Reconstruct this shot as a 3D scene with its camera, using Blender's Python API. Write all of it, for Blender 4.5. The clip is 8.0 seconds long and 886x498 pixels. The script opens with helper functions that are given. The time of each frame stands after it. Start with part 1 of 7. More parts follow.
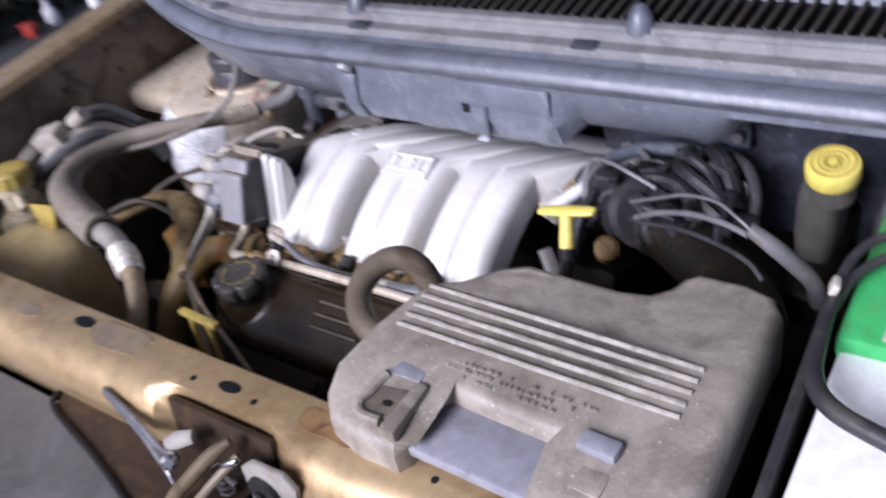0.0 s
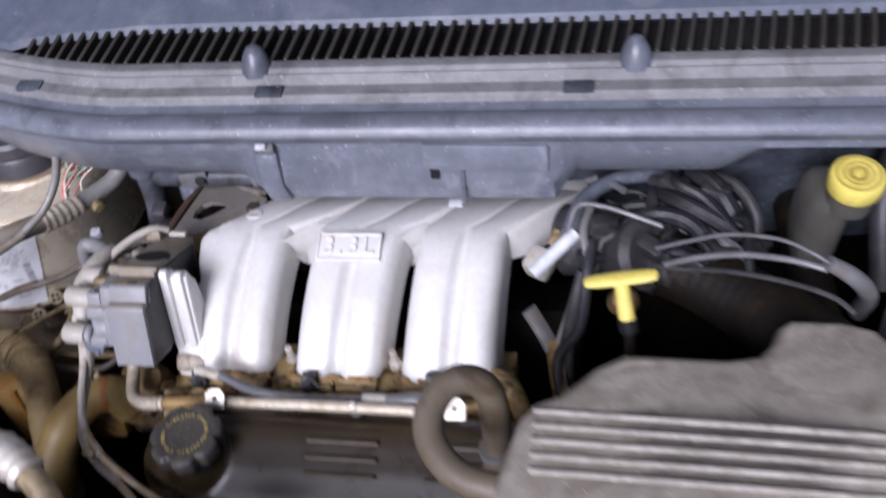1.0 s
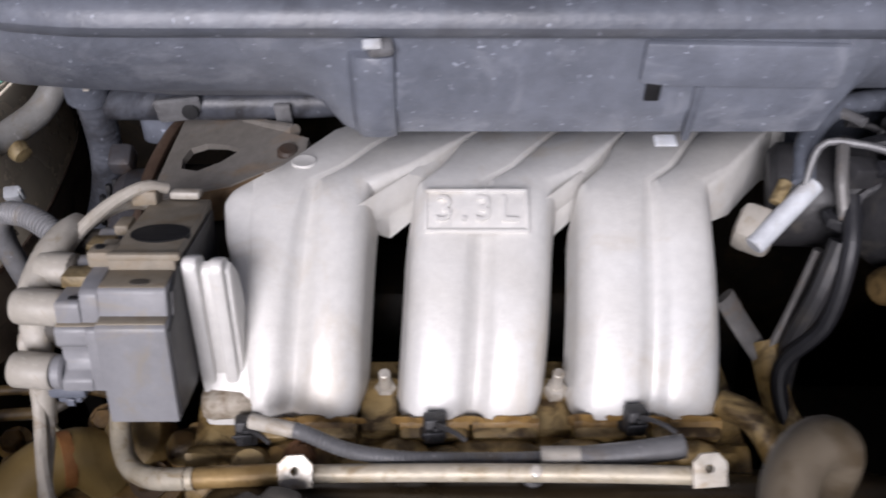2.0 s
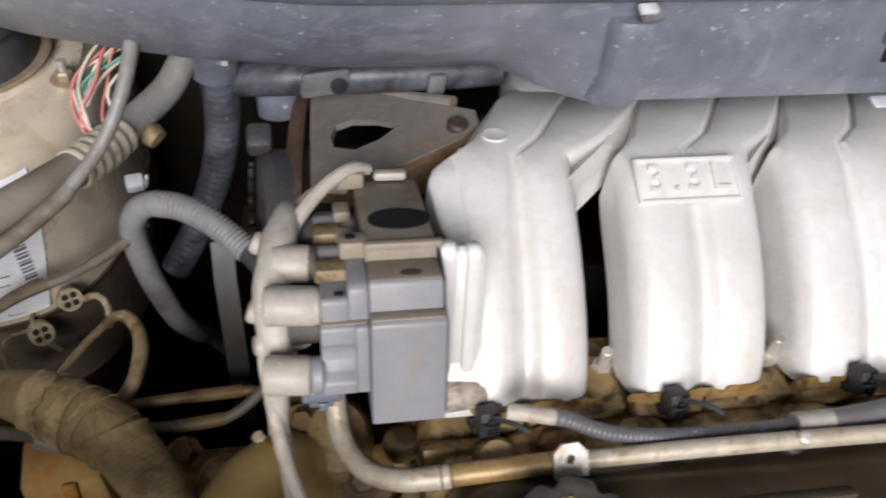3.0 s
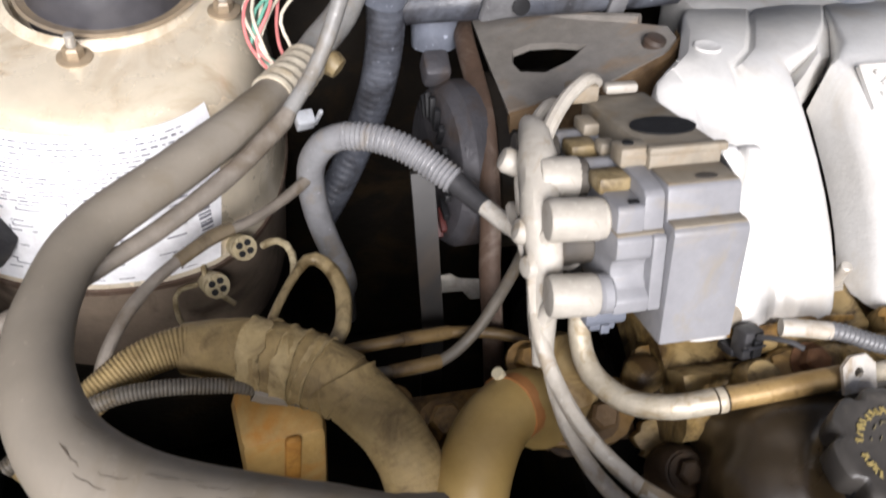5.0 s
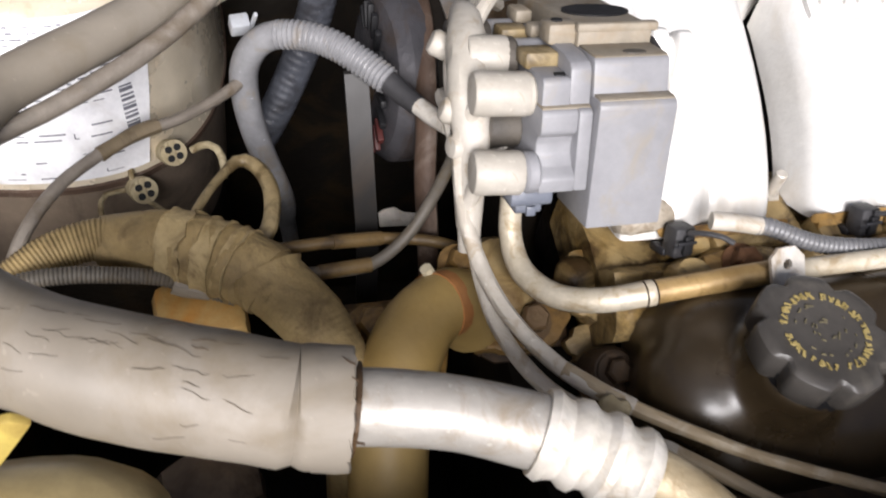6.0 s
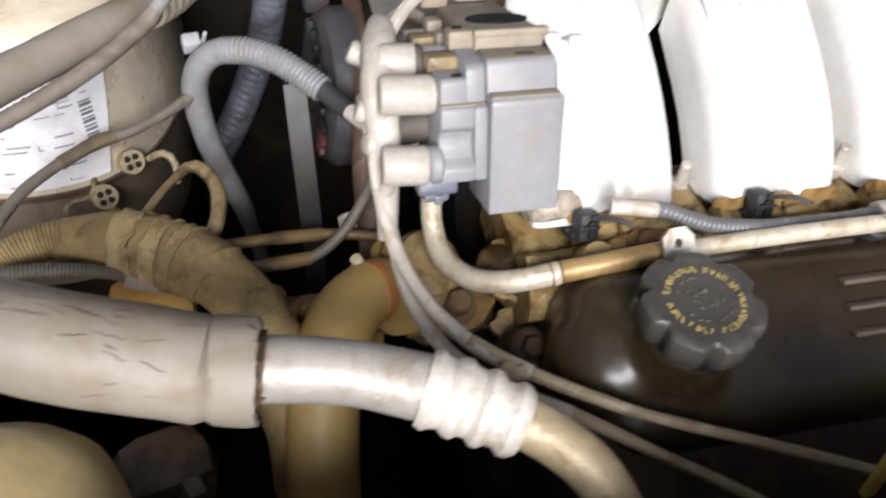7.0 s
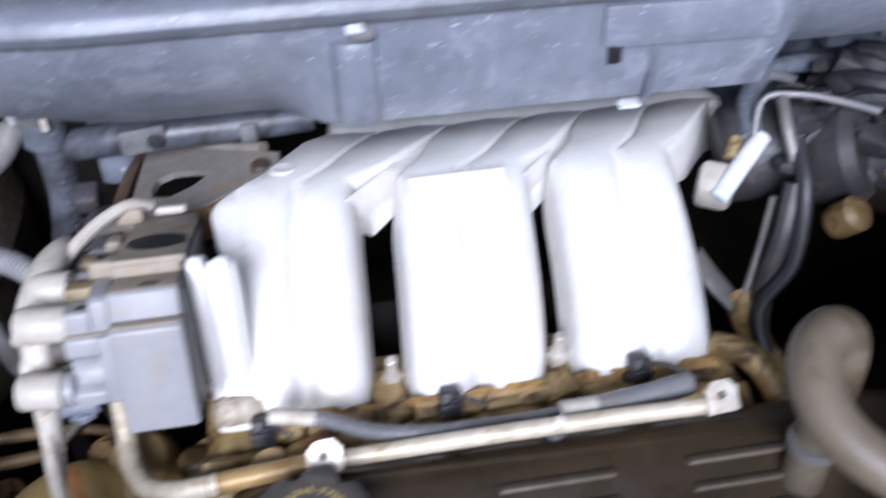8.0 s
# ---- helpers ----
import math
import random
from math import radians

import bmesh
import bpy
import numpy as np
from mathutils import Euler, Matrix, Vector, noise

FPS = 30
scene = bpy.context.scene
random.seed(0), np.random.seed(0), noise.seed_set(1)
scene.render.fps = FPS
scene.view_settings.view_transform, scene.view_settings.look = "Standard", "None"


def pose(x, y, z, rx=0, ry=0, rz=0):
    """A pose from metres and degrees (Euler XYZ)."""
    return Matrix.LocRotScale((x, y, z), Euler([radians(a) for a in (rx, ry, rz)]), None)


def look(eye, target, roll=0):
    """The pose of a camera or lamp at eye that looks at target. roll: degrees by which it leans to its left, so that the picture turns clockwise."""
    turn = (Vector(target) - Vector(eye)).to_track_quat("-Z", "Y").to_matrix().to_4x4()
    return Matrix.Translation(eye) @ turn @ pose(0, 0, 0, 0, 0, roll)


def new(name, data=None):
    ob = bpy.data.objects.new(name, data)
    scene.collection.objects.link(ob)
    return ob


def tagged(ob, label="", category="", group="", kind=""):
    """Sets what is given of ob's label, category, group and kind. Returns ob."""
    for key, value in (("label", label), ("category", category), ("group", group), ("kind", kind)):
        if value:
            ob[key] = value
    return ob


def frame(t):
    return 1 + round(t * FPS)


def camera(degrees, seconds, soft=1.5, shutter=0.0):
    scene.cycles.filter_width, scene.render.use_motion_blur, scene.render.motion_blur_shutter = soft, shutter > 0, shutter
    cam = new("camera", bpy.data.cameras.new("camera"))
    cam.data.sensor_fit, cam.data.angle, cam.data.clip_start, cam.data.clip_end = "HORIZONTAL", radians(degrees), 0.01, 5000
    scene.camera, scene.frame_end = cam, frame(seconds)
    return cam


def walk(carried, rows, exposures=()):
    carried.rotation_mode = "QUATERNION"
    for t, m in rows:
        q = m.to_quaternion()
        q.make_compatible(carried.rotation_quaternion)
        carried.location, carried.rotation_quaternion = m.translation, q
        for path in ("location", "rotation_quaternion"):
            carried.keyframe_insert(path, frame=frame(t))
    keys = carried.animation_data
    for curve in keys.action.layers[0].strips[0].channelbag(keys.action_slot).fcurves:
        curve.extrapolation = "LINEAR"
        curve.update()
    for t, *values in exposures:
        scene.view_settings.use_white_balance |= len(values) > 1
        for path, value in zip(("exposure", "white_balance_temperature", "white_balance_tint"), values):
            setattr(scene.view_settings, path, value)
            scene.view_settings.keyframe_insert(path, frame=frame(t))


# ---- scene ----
cam = camera(54.3, 8.0, soft=1.9, shutter=0.5)
PATH = [
    (0, (0.59, -0.575, 1.492), (-0.463, 0.631, 0.294), -13.6),
    (0.2, (0.537, -0.561, 1.505), (-0.347, 0.675, 0.204), -13.4),
    (0.5, (0.438, -0.569, 1.524), (-0.232, 0.778, 0.206), -12.5),
    (1, (0.24, -0.521, 1.534), (-0.109, 0.905, 0.176), -8.5),
    (1.2, (0.173, -0.457, 1.48), (-0.102, 0.978, 0.115), -7.6),
    (2.3, (-0.101, -0.297, 1.34), (0.025, 1.046, -0.136), 2.8),
    (2.5, (-0.154, -0.289, 1.336), (0.036, 1.045, -0.143), 3.3),
    (3, (-0.232, -0.279, 1.325), (0.073, 1.013, -0.171), 6.8),
    (3.5, (-0.287, -0.262, 1.314), (-0.017, 1.029, -0.189), 7.1),
    (4, (-0.331, -0.25, 1.306), (-0.061, 1.032, -0.205), 6.6),
    (4.2, (-0.337, -0.246, 1.304), (-0.053, 1.032, -0.207), 6.2),
    (5.3, (-0.39, -0.268, 1.243), (0.048, 0.978, -0.258), 8.5),
    (5.5, (-0.387, -0.277, 1.232), (0.064, 0.973, -0.262), 9.4),
    (6, (-0.364, -0.299, 1.219), (0.102, 0.945, -0.275), 10.4),
    (6.5, (-0.362, -0.33, 1.226), (0.109, 0.94, -0.245), 10.2),
    (7, (-0.329, -0.349, 1.245), (0.116, 0.934, -0.223), 7.8),
    (7.5, (-0.247, -0.359, 1.282), (0.146, 1.017, -0.114), 5.0),
    (8, (-0.082, -0.362, 1.315), (0.157, 1.111, -0.016), -0.7),
]
walk(cam, [(t, look(eye, target, roll)) for t, eye, target, roll in PATH],
     exposures=[(0.0, 0.12, 5450, 24), (1.2, -0.11, 5500, 22), (2.5, -0.37, 6000, 16), (3.2, 0.0, 6000, 14), (4.0, 0.44, 5850, 14), (5.5, 0.53, 6020, 14), (6.5, 0.52, 6020, 14), (7.3, 0.49, 5800, 14), (8.0, 0.40, 5250, 17)])

# ---- daylight: open sky, soft bright haze in front of the car ----
world = bpy.data.worlds.new("sky")
scene.world = world
world.use_nodes = True
wn = world.node_tree
sky = wn.nodes.new("ShaderNodeTexSky")
sky.sky_type, sky.sun_disc = "NISHITA", False
sky.sun_elevation, sky.sun_rotation = radians(33), radians(192)
sky.air_density, sky.dust_density = 0.9, 4.0
wn.nodes["Background"].inputs["Strength"].default_value = 0.055
wn.links.new(sky.outputs[0], wn.nodes["Background"].inputs["Color"])
sun_data = bpy.data.lights.new("sun", "SUN")
sun_data.energy, sun_data.angle, sun_data.color = 5.0, radians(32), (1.0, 0.95, 0.88)
sun = new("sun", sun_data)
sun.matrix_world = look((-0.55, -2.5, 2.55), (0, 0, 0.9))

# ---- materials ----
def material(name, low, high, rough=0.5, metal=0.0, grain=60.0, patch=6.0, bump=0.15, bump_scale=None,
             stain=None, stain_amount=0.0, stain_scale=9.0, coat=0.0, spec=0.5, speck=0.0, mottle=0.4):
    """Two-tone surface: broad patches and fine grain between two colours, optional stain colour, fine relief."""
    m = bpy.data.materials.new(name)
    m.use_nodes = True
    n, l = m.node_tree.nodes, m.node_tree.links
    b = n["Principled BSDF"]
    co = n.new("ShaderNodeTexCoord")

    def noisy(scale, detail=4.0, rough_=0.6, warp=0.0):
        t = n.new("ShaderNodeTexNoise")
        t.inputs["Scale"].default_value, t.inputs["Detail"].default_value = scale, detail
        t.inputs["Roughness"].default_value, t.inputs["Distortion"].default_value = rough_, warp
        l.new(co.outputs["Object"], t.inputs["Vector"])
        return t.outputs["Fac"]

    def ramp(fac, a, c):
        r = n.new("ShaderNodeMapRange")
        r.inputs["From Min"].default_value, r.inputs["From Max"].default_value = a, c
        l.new(fac, r.inputs["Value"])
        return r.outputs["Result"]

    def mix(fac, a, c, mode="MIX"):
        x = n.new("ShaderNodeMix")
        x.data_type, x.blend_type = "RGBA", mode
        for sock, v in ((x.inputs[0], fac), (x.inputs[6], a), (x.inputs[7], c)):
            if hasattr(v, "is_linked"):
                l.new(v, sock)
            else:
                sock.default_value = v if isinstance(v, float) else (*v, 1)
        return x.outputs[2]

    broad, fine = noisy(patch, 3.0, 0.55, 0.4), noisy(grain, 5.0, 0.7)
    col = mix(ramp(broad, 0.36, 0.64), low, high)
    shade = mix(ramp(fine, 0.34, 0.66), tuple(0.62 * (a + c) / 2 for a, c in zip(low, high)), tuple(min(1.0, 1.22 * (a + c) / 2) for a, c in zip(low, high)))
    col = mix(mottle, col, shade)
    if stain:
        add = n.new("ShaderNodeMath")
        add.operation = "MULTIPLY"
        l.new(ramp(noisy(stain_scale, 6.0, 0.65, 0.8), 0.56 - 0.22 * stain_amount, 0.68 - 0.12 * stain_amount), add.inputs[0])
        add.inputs[1].default_value = min(1.0, 0.45 + stain_amount)
        col = mix(add.outputs[0], col, stain)
    if speck:
        sp = n.new("ShaderNodeMath")
        sp.operation = "MULTIPLY"
        l.new(ramp(noisy(260.0, 2.0, 0.5), 0.68, 0.74), sp.inputs[0])
        sp.inputs[1].default_value = speck
        col = mix(sp.outputs[0], col, tuple(min(1.0, 2.2 * c + 0.06) for c in high))
    l.new(col, b.inputs["Base Color"])
    rr = n.new("ShaderNodeMapRange")
    rr.inputs["From Min"].default_value, rr.inputs["From Max"].default_value = 0.25, 0.75
    rr.inputs["To Min"].default_value, rr.inputs["To Max"].default_value = max(0.03, rough - 0.1), min(1.0, rough + 0.12)
    l.new(noisy(grain * 0.4, 4.0), rr.inputs["Value"])
    l.new(rr.outputs["Result"], b.inputs["Roughness"])
    b.inputs["Metallic"].default_value = metal
    b.inputs["Specular IOR Level"].default_value = spec
    b.inputs["Coat Weight"].default_value = coat
    if bump:
        bp = n.new("ShaderNodeBump")
        bp.inputs["Strength"].default_value, bp.inputs["Distance"].default_value = bump, 0.002
        l.new(noisy(bump_scale or grain * 3, 4.0, 0.65), bp.inputs["Height"])
        l.new(bp.outputs["Normal"], b.inputs["Normal"])
    return m


M = dict(
    alloy=material("cast_alloy", (0.63, 0.612, 0.575), (0.725, 0.717, 0.695), 0.42, 0.12, 150, 9, 0.16, 420, (0.57, 0.51, 0.42), 0.10, 14, mottle=0.16),
    alloy_grey=material("greyish_rough_casting", (0.24, 0.20, 0.145), (0.46, 0.415, 0.345), 0.5, 0.1, 120, 40, 0.5, 300, (0.12, 0.075, 0.03), 0.35, 60),
    # cowl plastic once more, made darker to carry the upper panel's shade
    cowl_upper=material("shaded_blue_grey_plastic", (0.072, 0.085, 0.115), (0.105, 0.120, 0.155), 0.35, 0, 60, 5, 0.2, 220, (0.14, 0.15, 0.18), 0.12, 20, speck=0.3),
    alloy_dirty=material("oily_cast_alloy", (0.20, 0.122, 0.032), (0.43, 0.32, 0.15), 0.42, 0.12, 90, 34, 0.45, 220, (0.042, 0.023, 0.008), 0.5, 40),
    coil=material("grey_moulded_plastic", (0.205, 0.205, 0.216), (0.260, 0.260, 0.271), 0.45, 0, 90, 8, 0.1, 400, (0.25, 0.22, 0.17), 0.10, 26, mottle=0.25),
    coil_dirt=material("dusty_grey_plastic", (0.215, 0.184, 0.138), (0.285, 0.250, 0.194), 0.6, 0, 90, 12, 0.2, 400, (0.21, 0.15, 0.08), 0.16, 34),
    boot=material("grey_silicone_boot", (0.345, 0.318, 0.27), (0.445, 0.415, 0.365), 0.5, 0, 120, 30, 0.12, 300, (0.25, 0.19, 0.115), 0.16, 60, speck=0.15, mottle=0.25),
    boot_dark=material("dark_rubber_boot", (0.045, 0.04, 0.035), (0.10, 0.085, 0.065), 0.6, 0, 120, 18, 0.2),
    wire=material("grey_ignition_wire", (0.36, 0.325, 0.27), (0.50, 0.465, 0.405), 0.5, 0, 120, 40, 0.12, 400, (0.26, 0.195, 0.115), 0.14, 70, speck=0.15, mottle=0.25),
    cowl=material("weathered_grey_plastic", (0.122, 0.135, 0.166), (0.196, 0.211, 0.252), 0.36, 0, 60, 5, 0.3, 220, (0.27, 0.285, 0.325), 0.18, 20, speck=0.65),
    cowl_dusty=material("dusty_plastic_ledge", (0.13, 0.132, 0.140), (0.195, 0.194, 0.196), 0.55, 0, 60, 8, 0.4, 200, (0.085, 0.083, 0.085), 0.3, 26, speck=0.4),
    seal=material("rubber_weatherstrip", (0.095, 0.105, 0.13), (0.155, 0.168, 0.20), 0.36, 0, 70, 6, 0.2, 240, (0.06, 0.065, 0.08), 0.25, 22, speck=0.55),
    # darker copy of the seal grey: shade under the cowl is in the colour
    hose_shade=material("shaded_grimy_hose", (0.035, 0.038, 0.048), (0.105, 0.112, 0.132), 0.4, 0, 70, 26, 0.2, 240, (0.02, 0.019, 0.021), 0.4, 30, speck=0.4),
    black=material("black_plastic", (0.008, 0.008, 0.009), (0.016, 0.016, 0.017), 0.55, 0, 80, 8, 0.15, spec=0.25),
    fin=material("dusty_black_louvre", (0.016, 0.014, 0.012), (0.046, 0.040, 0.034), 0.6, 0, 80, 12, 0.2),
    gold=material("gold_body_paint", (0.50, 0.355, 0.175), (0.60, 0.45, 0.25), 0.32, 0.55, 60, 5, 0.06, 200, (0.28, 0.17, 0.07), 0.18, 9, coat=0.6, speck=0.12),
    gold_dirty_shaded=material("dirty_shaded_gold_paint", (0.13, 0.10, 0.075), (0.25, 0.195, 0.14), 0.6, 0.1, 60, 7, 0.25, 200, (0.05, 0.036, 0.026), 0.4, 14),
    rubber=material("dusty_grey_rubber", (0.185, 0.160, 0.124), (0.240, 0.212, 0.172), 0.55, 0, 40, 8, 0.06, 140, (0.150, 0.115, 0.066), 0.18, 10, speck=0.08, mottle=0.2),
    rubber_tan=material("dusty_tan_tape", (0.215, 0.150, 0.060), (0.39, 0.288, 0.130), 0.7, 0, 110, 22, 0.7, 170, (0.11, 0.072, 0.03), 0.25, 44),
    rubber_dark=material("dark_rubber", (0.018, 0.0175, 0.019), (0.045, 0.044, 0.046), 0.5, 0, 90, 12, 0.3, 260, (0.07, 0.063, 0.053), 0.2, 30),
    grey_hose=material("grey_corrugated_conduit", (0.10, 0.100, 0.104), (0.18, 0.18, 0.184), 0.36, 0, 110, 16, 0.2, 300, (0.13, 0.105, 0.075), 0.15, 34, speck=0.3),
    metal=material("dull_aluminium_tube", (0.44, 0.405, 0.345), (0.60, 0.565, 0.505), 0.42, 0.4, 110, 55, 0.25, 300, (0.30, 0.21, 0.11), 0.25, 80),
    metal_white=material("bare_aluminium_sleeve", (0.60, 0.555, 0.475), (0.76, 0.72, 0.65), 0.42, 0.3, 110, 60, 0.25, 300, (0.46, 0.36, 0.23), 0.12, 90),
    steel=material("grey_steel_bracket", (0.15, 0.145, 0.14), (0.24, 0.23, 0.22), 0.5, 0.25, 80, 12, 0.3, 220, (0.20, 0.13, 0.07), 0.2, 26),
    chrome=material("shiny_steel_rod", (0.55, 0.55, 0.56), (0.7, 0.7, 0.71), 0.2, 0.95, 80, 20, 0.1),
    rust=material("rusty_steel", (0.10, 0.045, 0.018), (0.20, 0.095, 0.04), 0.8, 0.1, 90, 25, 0.6, 240),
    # near-black, so that the bay's deep shade sits in the colour itself
    engine=material("oily_shaded_black", (0.006, 0.005, 0.004), (0.014, 0.0105, 0.007), 0.6, 0.0, 60, 9, 0.4, 160, (0.03, 0.019, 0.008), 0.25, 16, spec=0.2),
    cover=material("satin_black_valve_cover", (0.023, 0.0155, 0.0077), (0.041, 0.0285, 0.015), 0.31, 0, 60, 8, 0.05, 160, (0.065, 0.045, 0.024), 0.2, 12, spec=0.5, speck=0.12),
    cap=material("grey_cap_plastic", (0.046, 0.042, 0.038), (0.070, 0.064, 0.057), 0.40, 0, 80, 15, 0.12, 300, (0.10, 0.09, 0.075), 0.15, 40, spec=0.4),
    cap_mark=material("worn_yellow_print", (0.24, 0.18, 0.055), (0.42, 0.335, 0.13), 0.6, 0, 300, 90, 0.2),
    cap_faint=material("nearly_gone_print", (0.11, 0.095, 0.06), (0.17, 0.145, 0.08), 0.6, 0, 300, 90, 0.2),
    airbox=material("dusty_grey_air_box", (0.27, 0.24, 0.198), (0.43, 0.392, 0.335), 0.48, 0, 90, 9, 0.25, 260, (0.15, 0.128, 0.100), 0.42, 9, speck=0.3),
    air_rib=material("chalky_worn_rib", (0.27, 0.245, 0.21), (0.43, 0.40, 0.355), 0.6, 0, 140, 50, 0.3, 300, (0.22, 0.20, 0.17), 0.3, 60),
    air_label=material("bluish_paper_label", (0.235, 0.238, 0.275), (0.315, 0.318, 0.36), 0.5, 0, 60, 9, 0.1, 200, (0.17, 0.165, 0.165), 0.3, 24),
    yellow=material("yellow_plastic", (0.62, 0.52, 0.09), (0.74, 0.64, 0.16), 0.45, 0, 90, 20, 0.1, 300, (0.5, 0.4, 0.08), 0.15, 40),
    yellow_old=material("aged_yellow_plastic", (0.36, 0.27, 0.055), (0.50, 0.39, 0.10), 0.5, 0, 80, 14, 0.15, 260, (0.24, 0.16, 0.04), 0.25, 30),
    tank=material("ambered_translucent_plastic", (0.40, 0.31, 0.14), (0.52, 0.42, 0.225), 0.35, 0, 50, 6, 0.08, 160, (0.28, 0.20, 0.085), 0.2, 10),
    bottle=material("milky_reservoir_plastic", (0.075, 0.072, 0.062), (0.135, 0.130, 0.112), 0.35, 0, 50, 9, 0.08, 160, (0.08, 0.07, 0.052), 0.25, 18),
    label=material("white_paper_label", (0.82, 0.82, 0.84), (0.88, 0.88, 0.90), 0.4, 0, 60, 12, 0.08, 160, (0.6, 0.58, 0.56), 0.15, 25),
    ink=material("grey_label_ink", (0.10, 0.10, 0.12), (0.2, 0.2, 0.23), 0.6, 0, 200, 60, 0.0),
    green=material("green_battery_plastic", (0.040, 0.34, 0.085), (0.070, 0.45, 0.14), 0.4, 0, 60, 8, 0.08, 200, (0.17, 0.16, 0.06), 0.28, 12),
    white=material("white_battery_plastic", (0.84, 0.85, 0.86), (0.90, 0.91, 0.92), 0.4, 0, 60, 8, 0.06, 200, (0.72, 0.72, 0.70), 0.08, 14),
    pink=material("pink_wire", (0.55, 0.16, 0.16), (0.66, 0.24, 0.22), 0.5, 0, 90, 30, 0.0),
    green_wire=material("green_wire", (0.10, 0.30, 0.22), (0.2, 0.42, 0.33), 0.5, 0, 90, 30, 0.0),
    cream_wire=material("cream_wire", (0.55, 0.50, 0.40), (0.68, 0.62, 0.5), 0.5, 0, 90, 30, 0.0),
    cream=material("cream_connector", (0.48, 0.42, 0.28), (0.62, 0.56, 0.4), 0.55, 0, 120, 30, 0.2),
    # paler copy of the gold paint, front light on the tower painted in
    gold_lit=material("lit_gold_paint", (0.68, 0.585, 0.425), (0.80, 0.715, 0.565), 0.26, 0.3, 60, 7, 0.05, 200, (0.40, 0.27, 0.13), 0.16, 15, coat=0.5, speck=0.08, mottle=0.2),
    brown_dark=material("dark_brown_grime", (0.020, 0.013, 0.008), (0.05, 0.033, 0.020), 0.6, 0, 60, 9, 0.35, 200, (0.09, 0.05, 0.02), 0.25, 18, spec=0.25),
    tape_pale=material("faded_cloth_tape", (0.28, 0.205, 0.088), (0.46, 0.355, 0.18), 0.75, 0, 160, 36, 0.6, 260, (0.14, 0.09, 0.035), 0.25, 60),
    wire_tan=material("dusty_tan_wire", (0.22, 0.165, 0.095), (0.34, 0.275, 0.18), 0.55, 0, 120, 30, 0.12, 400, (0.40, 0.35, 0.27), 0.2, 50, mottle=0.25),
    cream_dirty=material("dirty_cream_plastic", (0.22, 0.17, 0.08), (0.48, 0.42, 0.28), 0.6, 0, 140, 60, 0.3, 300, (0.12, 0.08, 0.03), 0.4, 90),
    hose_brown=material("dusty_brown_rubber", (0.105, 0.078, 0.042), (0.185, 0.143, 0.088), 0.6, 0, 110, 14, 0.35, 240, (0.045, 0.030, 0.014), 0.3, 26),
    hose_umber=material("umber_dusty_rubber", (0.100, 0.080, 0.054), (0.165, 0.136, 0.098), 0.55, 0, 60, 14, 0.12, 200, (0.065, 0.045, 0.022), 0.3, 20, mottle=0.25),
    hose_dim=material("dim_dusty_conduit", (0.085, 0.074, 0.058), (0.145, 0.128, 0.104), 0.5, 0, 110, 26, 0.2, 300, (0.10, 0.07, 0.03), 0.25, 40),
    amber_grime=material("amber_stained_plastic", (0.17, 0.12, 0.05), (0.30, 0.235, 0.125), 0.5, 0, 140, 30, 0.25, 300, (0.07, 0.045, 0.015), 0.4, 60),
    cable_black=material("black_cable_sheath", (0.008, 0.008, 0.0095), (0.022, 0.022, 0.026), 0.5, 0, 90, 14, 0.25, 260, (0.045, 0.044, 0.047), 0.15, 30),
    gold_worn=material("worn_dusty_paint", (0.245, 0.19, 0.125), (0.335, 0.262, 0.175), 0.4, 0.15, 90, 22, 0.15, 220, (0.20, 0.165, 0.125), 0.35, 40),
    gold_rust=material("rust_stained_paint", (0.16, 0.085, 0.035), (0.30, 0.19, 0.085), 0.55, 0.1, 90, 30, 0.25, 220, (0.08, 0.035, 0.015), 0.35, 40),
    pipe_dull=material("dull_oxidised_pipe", (0.29, 0.27, 0.238), (0.39, 0.368, 0.333), 0.45, 0.2, 70, 30, 0.15, 240, (0.23, 0.178, 0.115), 0.2, 50, speck=0.15, mottle=0.2),
    strap_grey=material("dirty_grey_strap", (0.012, 0.011, 0.0105), (0.020, 0.0185, 0.017), 0.5, 0.1, 40, 10, 0.04, 120, (0.04, 0.028, 0.018), 0.2, 14),
    neck_tan=material("tan_painted_outlet", (0.29, 0.192, 0.058), (0.42, 0.302, 0.12), 0.45, 0, 60, 10, 0.12, 160, (0.17, 0.105, 0.03), 0.2, 20, mottle=0.25),
    neck_pale=material("dusty_cast_outlet", (0.25, 0.16, 0.05), (0.43, 0.325, 0.165), 0.48, 0, 90, 30, 0.3, 240, (0.13, 0.07, 0.017), 0.45, 40),
    line_grey=material("dusty_light_grey_hose", (0.165, 0.160, 0.150), (0.255, 0.25, 0.238), 0.45, 0, 110, 16, 0.2, 300, (0.16, 0.125, 0.08), 0.2, 34, speck=0.3),
    tube_amber=material("amber_stained_tube", (0.24, 0.150, 0.050), (0.42, 0.29, 0.125), 0.42, 0.2, 110, 50, 0.25, 300, (0.12, 0.07, 0.02), 0.2, 80),
    breather_grey=material("faded_grey_brown_rubber", (0.135, 0.115, 0.092), (0.215, 0.188, 0.156), 0.6, 0, 110, 14, 0.3, 240, (0.09, 0.066, 0.04), 0.25, 26),
    sealer=material("orange_sealer", (0.30, 0.11, 0.03), (0.42, 0.20, 0.07), 0.5, 0, 90, 30, 0.3, 240),
    tube_tan=material("tan_stained_tube", (0.32, 0.245, 0.135), (0.46, 0.38, 0.25), 0.45, 0.2, 110, 50, 0.25, 300, (0.22, 0.15, 0.06), 0.2, 80),
